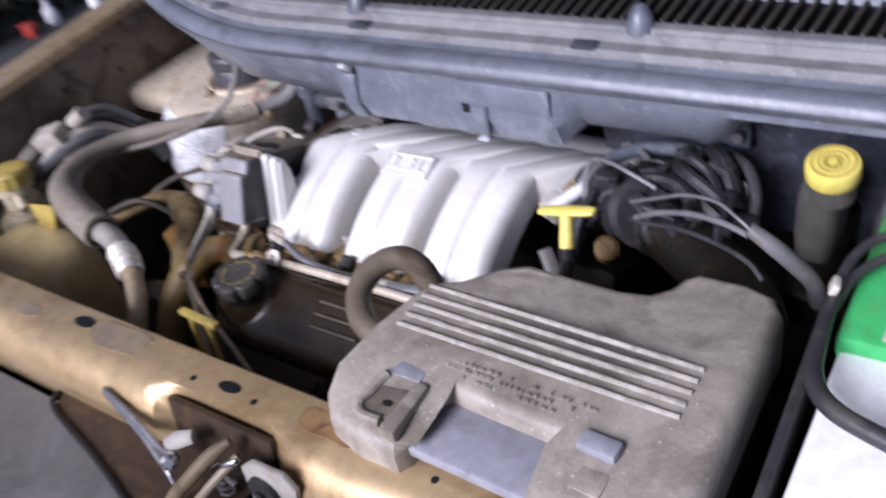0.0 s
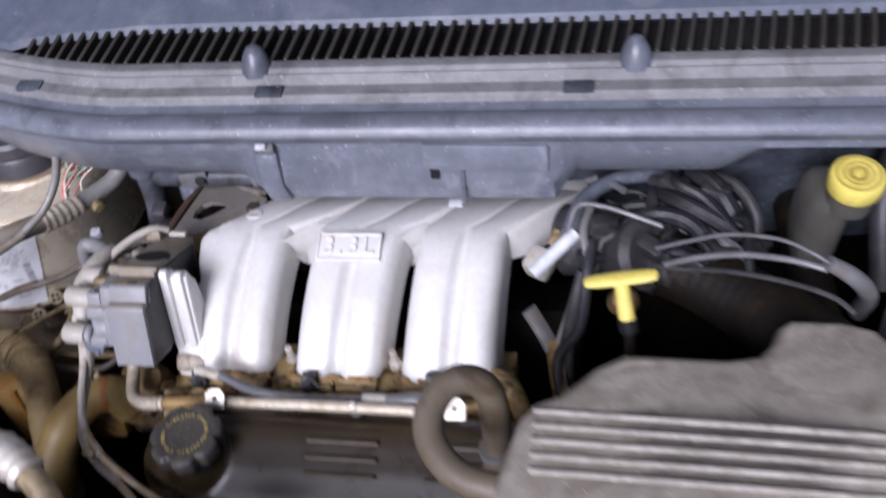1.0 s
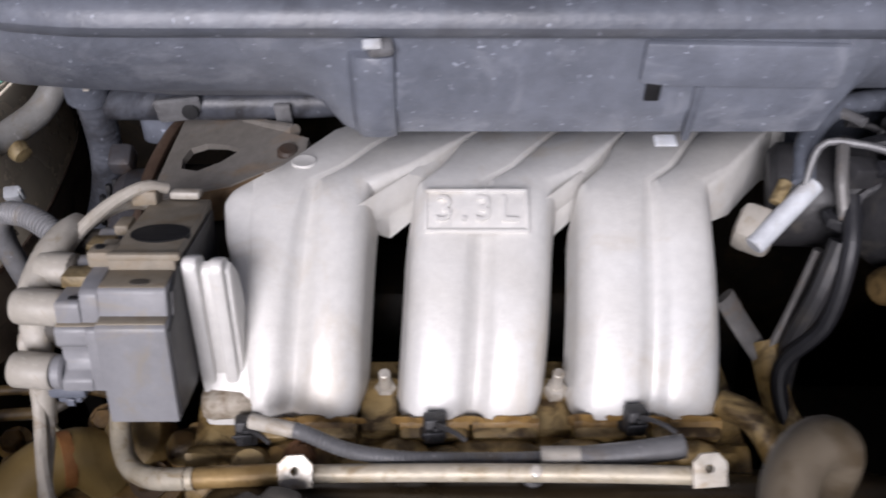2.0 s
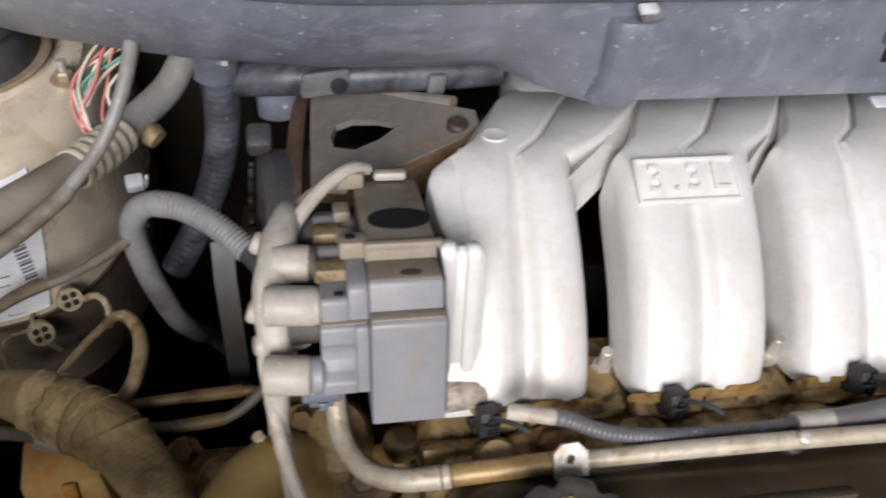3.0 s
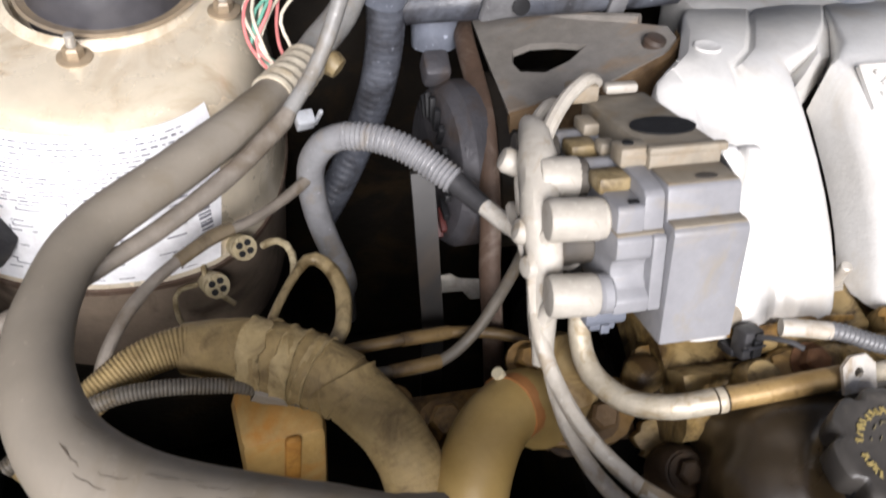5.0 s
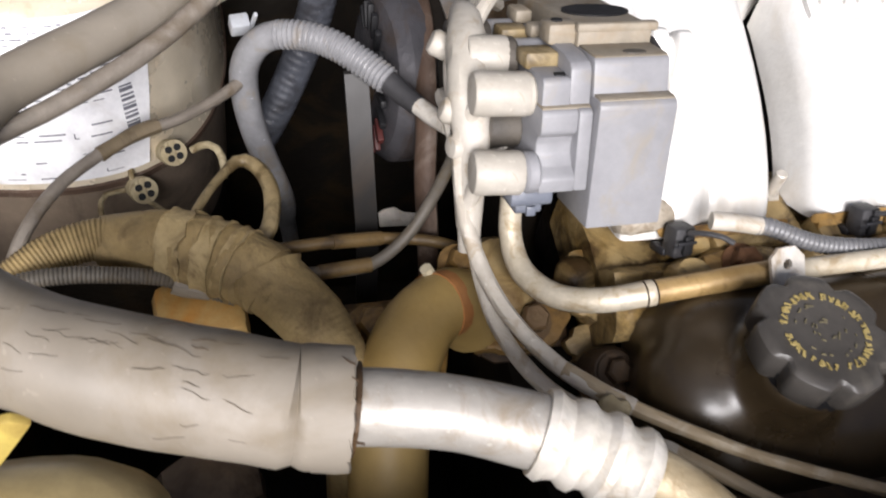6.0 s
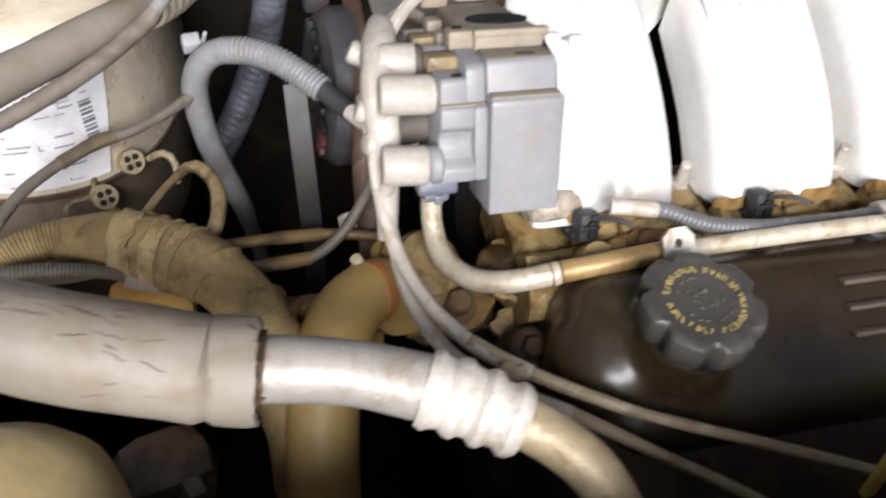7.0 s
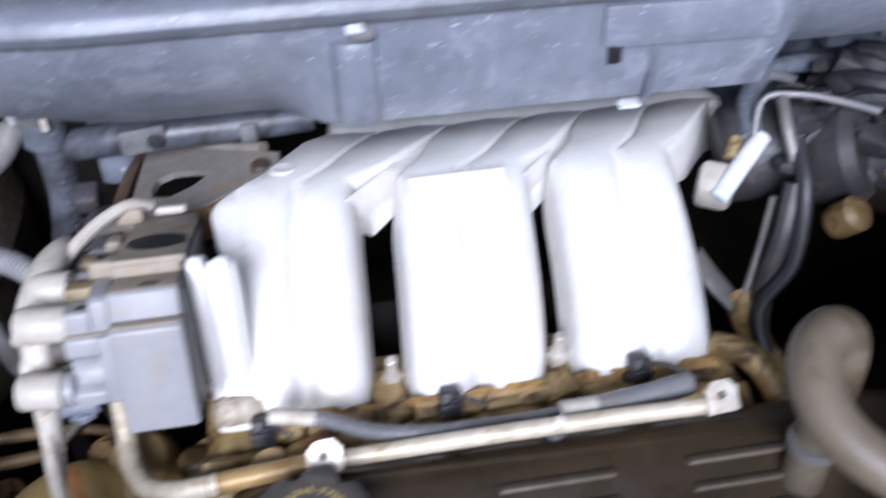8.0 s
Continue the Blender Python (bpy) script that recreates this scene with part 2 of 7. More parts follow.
    conduit_tan=material("dusty_tan_conduit", (0.135, 0.108, 0.070), (0.225, 0.186, 0.128), 0.5, 0, 110, 26, 0.25, 300, (0.13, 0.085, 0.03), 0.25, 40),
    rust_arm=material("brown_rusted_arm", (0.055, 0.034, 0.022), (0.105, 0.066, 0.045), 0.6, 0.1, 90, 20, 0.4, 240, (0.18, 0.14, 0.11), 0.2, 34),
    grime_dark=material("dark_oil_stain", (0.17, 0.092, 0.022), (0.36, 0.225, 0.075), 0.45, 0, 120, 40, 0.3, 300, (0.055, 0.030, 0.011), 0.4, 50),
    airbox_dirt=material("brown_dirt_on_plastic", (0.10, 0.082, 0.06), (0.19, 0.165, 0.132), 0.65, 0, 90, 30, 0.3, 240, (0.06, 0.045, 0.03), 0.3, 40),
    cowl_dark=material("grimy_speckled_panel", (0.035, 0.04, 0.055), (0.085, 0.095, 0.12), 0.5, 0, 70, 14, 0.35, 220, (0.02, 0.02, 0.024), 0.4, 26, speck=0.8),
    cover_rib=material("dusty_cover_rib", (0.08, 0.064, 0.045), (0.135, 0.112, 0.083), 0.5, 0, 90, 20, 0.15, 220, spec=0.3),
    rust_streak=material("orange_rust_streak", (0.34, 0.15, 0.02), (0.46, 0.24, 0.05), 0.65, 0, 90, 40, 0.4, 240, (0.2, 0.08, 0.01), 0.3, 60),
    bracket_grey=material("grey_bracket_casting", (0.17, 0.155, 0.135), (0.25, 0.232, 0.21), 0.5, 0.15, 80, 12, 0.3, 220, (0.24, 0.15, 0.07), 0.18, 16),
    flange_amber=material("amber_stained_flange", (0.095, 0.056, 0.024), (0.19, 0.122, 0.06), 0.5, 0.1, 80, 18, 0.35, 220, (0.06, 0.033, 0.013), 0.3, 30),
    arm_brown=material("brown_oxidised_arm", (0.036, 0.027, 0.021), (0.075, 0.058, 0.047), 0.55, 0.1, 80, 18, 0.35, 220, (0.06, 0.030, 0.014), 0.25, 30),
    alt_grey=material("dirty_grey_alternator", (0.035, 0.034, 0.038), (0.075, 0.072, 0.078), 0.5, 0.2, 90, 20, 0.35, 240, (0.05, 0.034, 0.024), 0.3, 34),
    conduit_dusty=material("dusty_blue_grey_conduit", (0.155, 0.155, 0.162), (0.24, 0.24, 0.245), 0.42, 0, 110, 20, 0.15, 300, (0.19, 0.155, 0.11), 0.18, 40, speck=0.3),
    winding_red=material("dark_red_winding", (0.07, 0.016, 0.014), (0.11, 0.03, 0.025), 0.45, 0, 120, 40, 0.3, 300),
    cap_rubber=material("smooth_dark_rubber", (0.034, 0.033, 0.037), (0.058, 0.056, 0.062), 0.42, 0, 90, 14, 0.12, 260),
    pipe_dark=material("dirty_brown_pipe", (0.095, 0.058, 0.018), (0.185, 0.122, 0.048), 0.5, 0, 90, 26, 0.2, 260, (0.035, 0.02, 0.008), 0.3, 40),
    tube_pale=material("cream_stained_tube", (0.47, 0.41, 0.30), (0.60, 0.545, 0.44), 0.45, 0.2, 110, 50, 0.25, 300, (0.30, 0.21, 0.10), 0.2, 80),
    fitting=material("bluish_white_plastic", (0.50, 0.52, 0.55), (0.60, 0.62, 0.65), 0.45, 0, 90, 30, 0.1, 300, (0.38, 0.36, 0.33), 0.15, 60),
    red=material("faded_red_plastic", (0.45, 0.05, 0.04), (0.55, 0.08, 0.06), 0.5, 0, 60, 10, 0.1),
    orange=material("stained_tan_casting", (0.34, 0.21, 0.06), (0.48, 0.33, 0.13), 0.6, 0, 60, 12, 0.3, 220, (0.40, 0.16, 0.012), 0.3, 24),
    fascia=material("grey_primer_plastic", (0.055, 0.050, 0.046), (0.085, 0.078, 0.072), 0.6, 0, 50, 6, 0.25, 160, (0.10, 0.095, 0.092), 0.25, 12, speck=0.2),
    asphalt=material("asphalt", (0.04, 0.04, 0.042), (0.065, 0.064, 0.062), 0.9, 0, 120, 2, 0.6, 90, (0.09, 0.085, 0.075), 0.2, 3),
    leaf=material("dark_leaves", (0.02, 0.03, 0.018), (0.042, 0.055, 0.03), 0.6, 0, 30, 4, 0.0),
)


# ---- shapes ----
ORIGIN = {}


def thing(name, at, label, category, group="", kind=""):
    ob = new(name)
    ob.empty_display_size = 0.02
    ob.location = at
    ORIGIN[ob] = Vector(at)
    return tagged(ob, label, category, group, kind)


def mesh_of(name, bm, mat, base, smooth=True, sharp=35):
    bmesh.ops.recalc_face_normals(bm, faces=bm.faces)
    for f in bm.faces:
        f.smooth = smooth
    if smooth:
        for e in bm.edges:
            if len(e.link_faces) == 2 and e.calc_face_angle(0) > radians(sharp):
                e.smooth = False
    bmesh.ops.translate(bm, verts=bm.verts, vec=-base)
    me = bpy.data.meshes.new(name)
    bm.to_mesh(me)
    bm.free()
    me.materials.append(mat)
    return me


def part(name, bm, mat, parent, label="", smooth=True):
    base = ORIGIN[parent]
    ob = new(name, mesh_of(name, bm, mat, base, smooth))
    ob.parent = parent
    ORIGIN[ob] = base
    return tagged(ob, label)


def solo(name, bm, mat, label, category, group="", kind="", smooth=True):
    low = min(v.co.z for v in bm.verts)
    mid = sum((v.co for v in bm.verts), Vector()) / len(bm.verts)
    base = Vector((mid.x, mid.y, low))
    ob = new(name, mesh_of(name, bm, mat, base, smooth))
    ob.location = base
    ORIGIN[ob] = base
    return tagged(ob, label, category, group, kind)


def curve_points(points, step=0.004):
    """Evenly spaced points (and the running share) on a smooth line through the given ones."""
    p = [Vector(q) for q in points]
    p = [2 * p[0] - p[1]] + p + [2 * p[-1] - p[-2]]
    fine, share = [], []
    for i in range(1, len(p) - 2):
        a, b, c, d = p[i - 1:i + 3]
        for k in range(24):
            t = k / 24
            fine.append(0.5 * (2 * b + (c - a) * t + (2 * a - 5 * b + 4 * c - d) * t * t + (3 * b - a - 3 * c + d) * t ** 3))
            share.append(i - 1 + t)
    fine.append(p[-2])
    share.append(len(p) - 3)
    run = [0.0]
    for a, b in zip(fine, fine[1:]):
        run.append(run[-1] + (b - a).length)
    count = max(2, int(run[-1] / step) + 1)
    want = np.linspace(0, run[-1], count)
    xs = [Vector(v) for v in zip(*(np.interp(want, run, [q[k] for q in fine]) for k in range(3)))]
    return xs, np.interp(want, run, share), want


def tube(points, radius, seg=12, step=0.006, ripple=None, bm=None, flat=1.0, wobble=0.0):
    """A round hose along the points. radius: one, or one for each point. ripple: (pitch, depth) of corrugations."""
    bm = bm or bmesh.new()
    if ripple:
        step = min(step, ripple[0] / 4)
    xs, share, run = curve_points(points, step)
    rad = np.interp(share, range(len(points)), radius) if isinstance(radius, (list, tuple)) else np.full(len(xs), radius)
    up, rings = None, []
    for i, x in enumerate(xs):
        d = (xs[min(i + 1, len(xs) - 1)] - xs[max(i - 1, 0)]).normalized()
        if up is None:
            up = d.orthogonal().normalized()
        up = (up - d * up.dot(d)).normalized()
        side = d.cross(up)
        r = float(rad[i])
        if ripple:
            r += ripple[1] * (0.5 + 0.5 * math.tanh(2.2 * math.sin(2 * math.pi * float(run[i]) / ripple[0])))
        ring = []
        for k in range(seg):
            a = 2 * math.pi * k / seg
            w = 1 + wobble * noise.noise(x * 60 + Vector((math.cos(a), math.sin(a), 0)) * 1.3)
            ring.append(bm.verts.new(x + r * w * (math.cos(a) * up + math.sin(a) * side * flat)))
        rings.append(ring)
    for a, b in zip(rings, rings[1:]):
        for k in range(seg):
            bm.faces.new((a[k], a[(k + 1) % seg], b[(k + 1) % seg], b[k]))
    bm.faces.new(rings[0])
    bm.faces.new(rings[-1][::-1])
    return bm


def axes_for(axis):
    w = Vector(axis).normalized()
    u = Vector((0, 0, 1)).cross(w) if abs(w.z) < 0.95 else Vector((1, 0, 0))
    u = (u - w * u.dot(w)).normalized()
    return u, w.cross(u), w


def lathe(profile, origin, axis=(0, 0, 1), seg=24, bm=None, lobes=0, lobe=0.0, squash=1.0):
    """A turned form: (radius, height) rows from bottom to top. lobes: scallops round the rim, lobe deep."""
    bm = bm or bmesh.new()
    u, v, w = axes_for(axis)
    o, rings = Vector(origin), []
    for r, h in profile:
        ring = []
        for k in range(seg):
            a = 2 * math.pi * k / seg
            q = r
            if lobes:
                q = r * (1 - lobe * max(0.0, math.cos(lobes * a)) ** 2)
            ring.append(bm.verts.new(o + w * h + q * (math.cos(a) * u + squash * math.sin(a) * v)))
        rings.append(ring)
    for a, b in zip(rings, rings[1:]):
        for k in range(seg):
            bm.faces.new((a[k], a[(k + 1) % seg], b[(k + 1) % seg], b[k]))
    bm.faces.new(rings[0][::-1])
    bm.faces.new(rings[-1])
    return bm


def rod(a, b, r, seg=12, bm=None, round_=0.15):
    a, b = Vector(a), Vector(b)
    h = (b - a).length
    e = min(r * round_, h * 0.3)
    return lathe([(r - e, 0), (r, e), (r, h - e), (r - e, h)], a, b - a, seg, bm)


def bevel(bm, width, segments=2, angle=30):
    edges = [e for e in bm.edges if len(e.link_faces) == 2 and e.calc_face_angle(0) > radians(angle)]
    bmesh.ops.bevel(bm, geom=edges, offset=width, segments=segments, affect="EDGES", profile=0.5, clamp_overlap=True)
    return bm


def box(centre, size, turn=(0, 0, 0), edge=0.0, segments=2):
    bm = bmesh.new()
    m = pose(*centre, *turn) @ Matrix.Diagonal((*size, 1))
    bmesh.ops.create_cube(bm, size=1.0, matrix=m)
    return bevel(bm, edge, segments) if edge else bm


def prism(outline, origin, u, v, depth, edge=0.0, segments=2):
    """A plate: outline in (u, v), depth along u x v."""
    bm = bmesh.new()
    o, u, v = Vector(origin), Vector(u).normalized(), Vector(v).normalized()
    w = u.cross(v).normalized() * depth
    low = [bm.verts.new(o + u * a + v * b) for a, b in outline]
    top = [bm.verts.new(q.co + w) for q in low]
    bm.faces.new(low[::-1])
    bm.faces.new(top)
    for i in range(len(low)):
        j = (i + 1) % len(low)
        bm.faces.new((low[i], low[j], top[j], top[i]))
    bmesh.ops.recalc_face_normals(bm, faces=bm.faces)
    return bevel(bm, edge, segments, 20) if edge else bm


def loft(rings, closed=True):
    """A skin over rings of points."""
    bm = bmesh.new()
    vs = [[bm.verts.new(q) for q in ring] for ring in rings]
    n = len(vs[0])
    for a, b in zip(vs, vs[1:]):
        for k in range(n if closed else n - 1):
            bm.faces.new((a[k], a[(k + 1) % n], b[(k + 1) % n], b[k]))
    if closed:
        bm.faces.new(vs[0][::-1])
        bm.faces.new(vs[-1])
    return bm


def plate_with_hole(outer, hole, origin, u, v, depth, edge=0.0):
    """A plate with a hole right through it; both outlines are resampled by angle about the hole's middle."""
    o, u, v = Vector(origin), Vector(u).normalized(), Vector(v).normalized()
    w = u.cross(v).normalized() * depth
    hc = Vector((sum(p[0] for p in hole) / len(hole), sum(p[1] for p in hole) / len(hole)))

    def reach(poly, a):
        d, best = Vector((math.cos(a), math.sin(a))), 1e-3
        for i in range(len(poly)):
            p, q = Vector(poly[i]) - hc, Vector(poly[(i + 1) % len(poly)]) - hc
            e = q - p
            den = d.x * e.y - d.y * e.x
            if abs(den) > 1e-9:
                t, s = (p.x * e.y - p.y * e.x) / den, (p.x * d.y - p.y * d.x) / den
                if -1e-6 <= s <= 1 + 1e-6 and t > best:
                    best = t
        return best

    angles = sorted({round(2 * math.pi * k / 40, 4) for k in range(40)} | {round(math.atan2(p[1] - hc.y, p[0] - hc.x) % (2 * math.pi), 4) for p in list(outer) + list(hole)})
    bm = bmesh.new()
    rings = []
    for poly, off in ((outer, w * 0), (outer, w), (hole, w), (hole, w * 0)):
        ring = []
        for a in angles:
            q = hc + reach(poly, a) * Vector((math.cos(a), math.sin(a)))
            ring.append(bm.verts.new(o + u * q.x + v * q.y + off))
        rings.append(ring)
    n = len(angles)
    for i in range(4):
        a, b = rings[i], rings[(i + 1) % 4]
        for k in range(n):
            bm.faces.new((a[k], a[(k + 1) % n], b[(k + 1) % n], b[k]))
    bmesh.ops.remove_doubles(bm, verts=bm.verts, dist=1e-6)
    return bm


def hexbolt(at, axis, r, h, seg=6):
    bm = lathe([(r * 1.5, 0), (r * 1.5, h * 0.2), (r * 1.02, h * 0.22)], at, axis, 16)
    u, v, w = axes_for(axis)
    return lathe([(r, h * 0.2), (r, h * 0.85), (r * 0.8, h)], at, axis, seg, bm)


def lettering(words, size, origin, u, v, lift, parent, name, mat, label="", spacing=1.0):
    """Raised letters from the built-in font, on the plane of u and v."""
    cu = bpy.data.curves.new(name, "FONT")
    cu.body, cu.size, cu.extrude, cu.align_x, cu.align_y = words, size, lift, "CENTER", "CENTER"
    cu.resolution_u, cu.space_character = 2, spacing
    tmp = bpy.data.objects.new(name, cu)
    me = bpy.data.meshes.new_from_object(tmp)
    bpy.data.objects.remove(tmp)
    u, v = Vector(u).normalized(), Vector(v).normalized()
    w = u.cross(v)
    m = Matrix(((u.x, v.x, w.x, origin[0]), (u.y, v.y, w.y, origin[1]), (u.z, v.z, w.z, origin[2]), (0, 0, 0, 1)))
    bm = bmesh.new()
    bm.from_mesh(me)
    bpy.data.meshes.remove(me)
    bmesh.ops.transform(bm, matrix=m, verts=bm.verts)
    return part(name, bm, mat, parent, label, smooth=False)


# ---- setting ----
solo("ground", box((0, 0, -0.05), (400, 400, 0.1)), M["asphalt"], "dark worn asphalt ground under the car", "ground", kind="structure")
solo("wall_firewall", box((0, 0.36, 0.515), (1.36, 0.03, 1.03), edge=0.006), M["engine"], "steel firewall behind the engine, coloured near-black as deep shade", "wall", kind="structure")
solo("floor", box((0, -0.0, 0.20), (1.34, 0.68, 0.40)), M["engine"], "engine bay underside, coloured near-black as deep shade", "floor", kind="structure")


def inner_fender(side, name):
    """Inner wing: a lip on top, a wall below it, with small holes pressed in."""
    t = thing(name, (side * 0.69, 0.05, 0.0), "gold painted inner wing panel with dusty lip", "wing panel", kind="structure")
    x0, x1 = side * 0.655, side * 0.73
    rows = []
    for y in np.linspace(-0.42, 0.46, 12):
        bend = -0.06 * max(0.0, (y + 0.1)) * side * -1.0
        z = 1.035 + 0.05 * max(0.0, y)
        rows.append([Vector((x + bend, y, h)) for x, h in (
            (x0 + side * 0.03, 0.0), (x0 + side * 0.006, z - 0.012),
            (x0 + side * 0.012, z), (x1 - side * 0.012, z + 0.004), (x1, z - 0.006), (x1 + side * 0.02, z - 0.07), (x1 + side * 0.05, 0.0))])
    part("panel", loft(rows), M["gold"], t)
    wall = [[Vector((r[0].x - side * 0.034 + side * 0.002, r[0].y, h)) if h > 0.5 else Vector((r[0].x - side * 0.006, r[0].y, h)) for h in (0.0, 0.90, r[1].z - 0.02)] + [r[1] + Vector((-side * 0.004, 0, 0.002)), r[1] + Vector((side * 0.004, 0, -0.002)), r[0] + Vector((side * 0.01, 0, 0))] for r in rows]
    # wall below the lip is a separate darker part, its shade in the colour
    part("inner_wall", loft(wall), M["gold_dirty_shaded"], t, "dirty brown inner wall, darkened as if shaded")
    for y, z in ((0.17, 1.005), (0.18, 0.965), (0.07, 0.985)):
        part("hole_plug", lathe([(0.007, 0), (0.009, 0.001), (0.006, 0.003)], (x0 + side * 0.001 - 0.06 * (y + 0.1) * -side, y, z), (-side, 0, 0), 12), M["black"], t)
    return t


inner_fender(-1, "wing_left")
inner_fender(1, "wing_right")

# radiator support: pressed gold channel with slots, front flange and a notch for the catch
support = thing("radiator_support", (0, -0.30, 0.93), "gold painted radiator support rail with oval slots", "rail", kind="structure")
rows = []
for x in np.linspace(-0.72, 0.72, 97):
    notch = math.exp(-((x - 0.078) / 0.070) ** 8)
    dip, drop = 0.020 * notch, 0.055 * notch
    z = 0.987
    rows.append([Vector((x, y, h)) for y, h in (
        (-0.268, 0.90), (-0.268, z - 0.006), (-0.273, z), (-0.300, z + 0.001), (-0.311, z - 0.0002), (-0.319 + dip * 0.4, z - 0.0030), (-0.327 + dip * 0.8, z - 0.0085 - drop * 0.2),
        (-0.3345 + dip, z - 0.0165 - drop * 0.5), (-0.340 + dip, z - 0.026 - drop * 0.7), (-0.342 + dip, 0.948 - drop * 0.8), (-0.325 + dip, 0.88))])
part("rail", loft(rows), M["gold"], support)
for x, y, rx in ((-0.141, -0.290, 0.0145), (0.071, -0.295, 0.0125), (-0.36, -0.292, 0.0125)):
    part("slot", lathe([(rx, 0), (rx, 0.0015), (rx * 0.9, 0.0016)], (x, y, 0.9872), (0, 0, 1), 20, squash=0.45), M["black"], support)
for x, y in ((0.104, -0.299), (0.03, -0.300), (0.29, -0.300)):
    part("pilot_hole", lathe([(0.0032, 0), (0.0032, 0.0009), (0.0025, 0.001)], (x, y, 0.9874), (0, 0, 1), 10), M["black"], support)
def blot(rx, ry, seed, n=34):
    """An uneven stain outline."""
    return [((0.86 + 0.34 * noise.noise(Vector((math.cos(a) * 1.6, math.sin(a) * 1.6, seed))) + 0.10 * noise.noise(Vector((math.cos(a) * 6, math.sin(a) * 6, seed)))) * rx * math.copysign(abs(math.cos(a)) ** 0.6, math.cos(a)),
             (0.86 + 0.34 * noise.noise(Vector((math.cos(a) * 1.6, math.sin(a) * 1.6, seed + 9)))) * ry * math.copysign(abs(math.sin(a)) ** 0.6, math.sin(a))) for a in np.linspace(0, 2 * math.pi, n + 1)[:-1]]


for x, y, rx, ry, m_, s_ in ((-0.084, -0.291, 0.046, 0.016, "gold_worn", 1.0), (0.185, -0.292, 0.040, 0.014, "gold_rust", 4.0), (-0.225, -0.300, 0.02, 0.008, "gold_worn", 12.0)):
    part("worn_patch", prism(blot(rx, ry, s_), (x, y, 0.9876), (1, 0, 0), (0, 1, 0), 0.0006), M[m_], support, "worn dirty patch in the paint", smooth=False)

# ---- cowl under the windscreen ----
cowl = thing("cowl", (0.1, 0.12, 1.0), "weathered blue-grey plastic cowl below the windscreen", "cowl", kind="structure")


def sweep(x):
    """How far the cowl runs back and down towards its end."""
    s = max(0.0, -0.20 - x)
    return 0.58 * s ** 1.5, -0.02 * s


def strip(profile, x0, x1, count):
    rows = []
    for x in np.linspace(x0, x1, count):
        dy, dz = sweep(x)
        rows.append([Vector((x, y + dy, z + dz)) for y, z in profile(x)])
    return loft(rows)


def blend(x, a, b):
    t = min(1.0, max(0.0, (x - a) / (b - a)))
    return t * t * (3 - 2 * t)


def face(x):
    k = blend(x, -0.115, -0.07)
    r = blend(x, 0.200, 0.222)
    yb, zb = 0.178 + (0.090 - 0.178) * k + 0.022 * r, 0.980 + (1.019 - 0.980) * k + 0.016 * r
    far = blend(x, 0.34, 0.42)
    yb, zb = yb + 0.03 * far, zb + 0.034 * far
    wave = 0.003 * math.exp(-((x + 0.052) / 0.017) ** 4) + 0.0015 * noise.noise(Vector((x * 30, 0, 0)))
    ym = 0.110 + (0.080 - 0.110) * k - wave + 0.014 * r
    zm = 1.035 + 0.010 * k + 0.010 * r + 0.020 * far
    ym += 0.02 * far
    end = max(0.0, -0.20 - x)
    yb += 0.32 * end ** 1.5
    ym += 0.22 * end ** 1.5
    zm -= 0.10 * end
    return [(yb, zb), (ym, zm), (0.084 - wave * 0.6, 1.080), (0.082, 1.090), (0.125, 1.090), (0.20, 1.07), (yb + 0.03, zb + 0.004)]


part("lower_panel", strip(face, -0.60, 0.76, 140), M["cowl"], cowl, "bluish grey plastic lower panel")
part("step_panel", prism([(0.087, 1.062), (0.103, 1.060), (0.198, 1.058), (0.198, 1.086), (0.087, 1.088)], (0, 0.0840, 0), (1, 0, 0), (0, 0, 1), 0.006, 0.002), M["cowl"], cowl)
part("flange", prism([(0.1185, 1.022), (0.1225, 1.022), (0.1235, 1.060), (0.1185, 1.060)], (0, 0.0835, 0), (1, 0, 0), (0, 0, 1), 0.006, 0.001), M["seal"], cowl)
part("notch", prism([(0.0915, 1.049), (0.1005, 1.049), (0.1005, 1.061), (0.0915, 1.061)], (0, 0.0865, 0), (1, 0, 0), (0, 0, 1), 0.007, 0.001), M["black"], cowl)
part("tape", prism([(0.104, 1.0165), (0.118, 1.0165), (0.117, 1.0185), (0.105, 1.0182)], (0, 0.0885, 0), (1, 0, 0), (0, 0, 1), 0.010, 0.001), M["fitting"], cowl, "small white tape")
part("boss", loft([[Vector((x, y + dy, z)) for x, y in ((-0.074, yb + 0.012), (-0.0735, yb + 0.001), (-0.0695, yb - 0.0055), (-0.0675, yb - 0.0072), (-0.060, yb - 0.0080), (-0.052, yb - 0.0076), (-0.0485, yb - 0.0062), (-0.0465, yb + 0.001), (-0.046, yb + 0.012))]
                   for z, yb, dy in ((1.0185, 0.092, 0.006), (1.0195, 0.0905, 0.001), (1.0235, 0.0885, 0.0), (1.045, 0.0800, 0.0), (1.062, 0.0810, 0.0), (1.076, 0.0825, 0.0), (1.0795, 0.0830, 0.0012), (1.0805, 0.0850, 0.006))]), M["cowl"], cowl, "moulded upright boss")
part("clip", box((-0.055, 0.0765, 1.0865), (0.014, 0.010, 0.007), (14, 0, 10), 0.0025), M["cowl_dusty"], cowl, "small pale plastic clip")
part("clip_tail", box((-0.059, 0.0735, 1.0905), (0.010, 0.006, 0.003), (14, 0, 5), 0.001), M["fitting"], cowl)
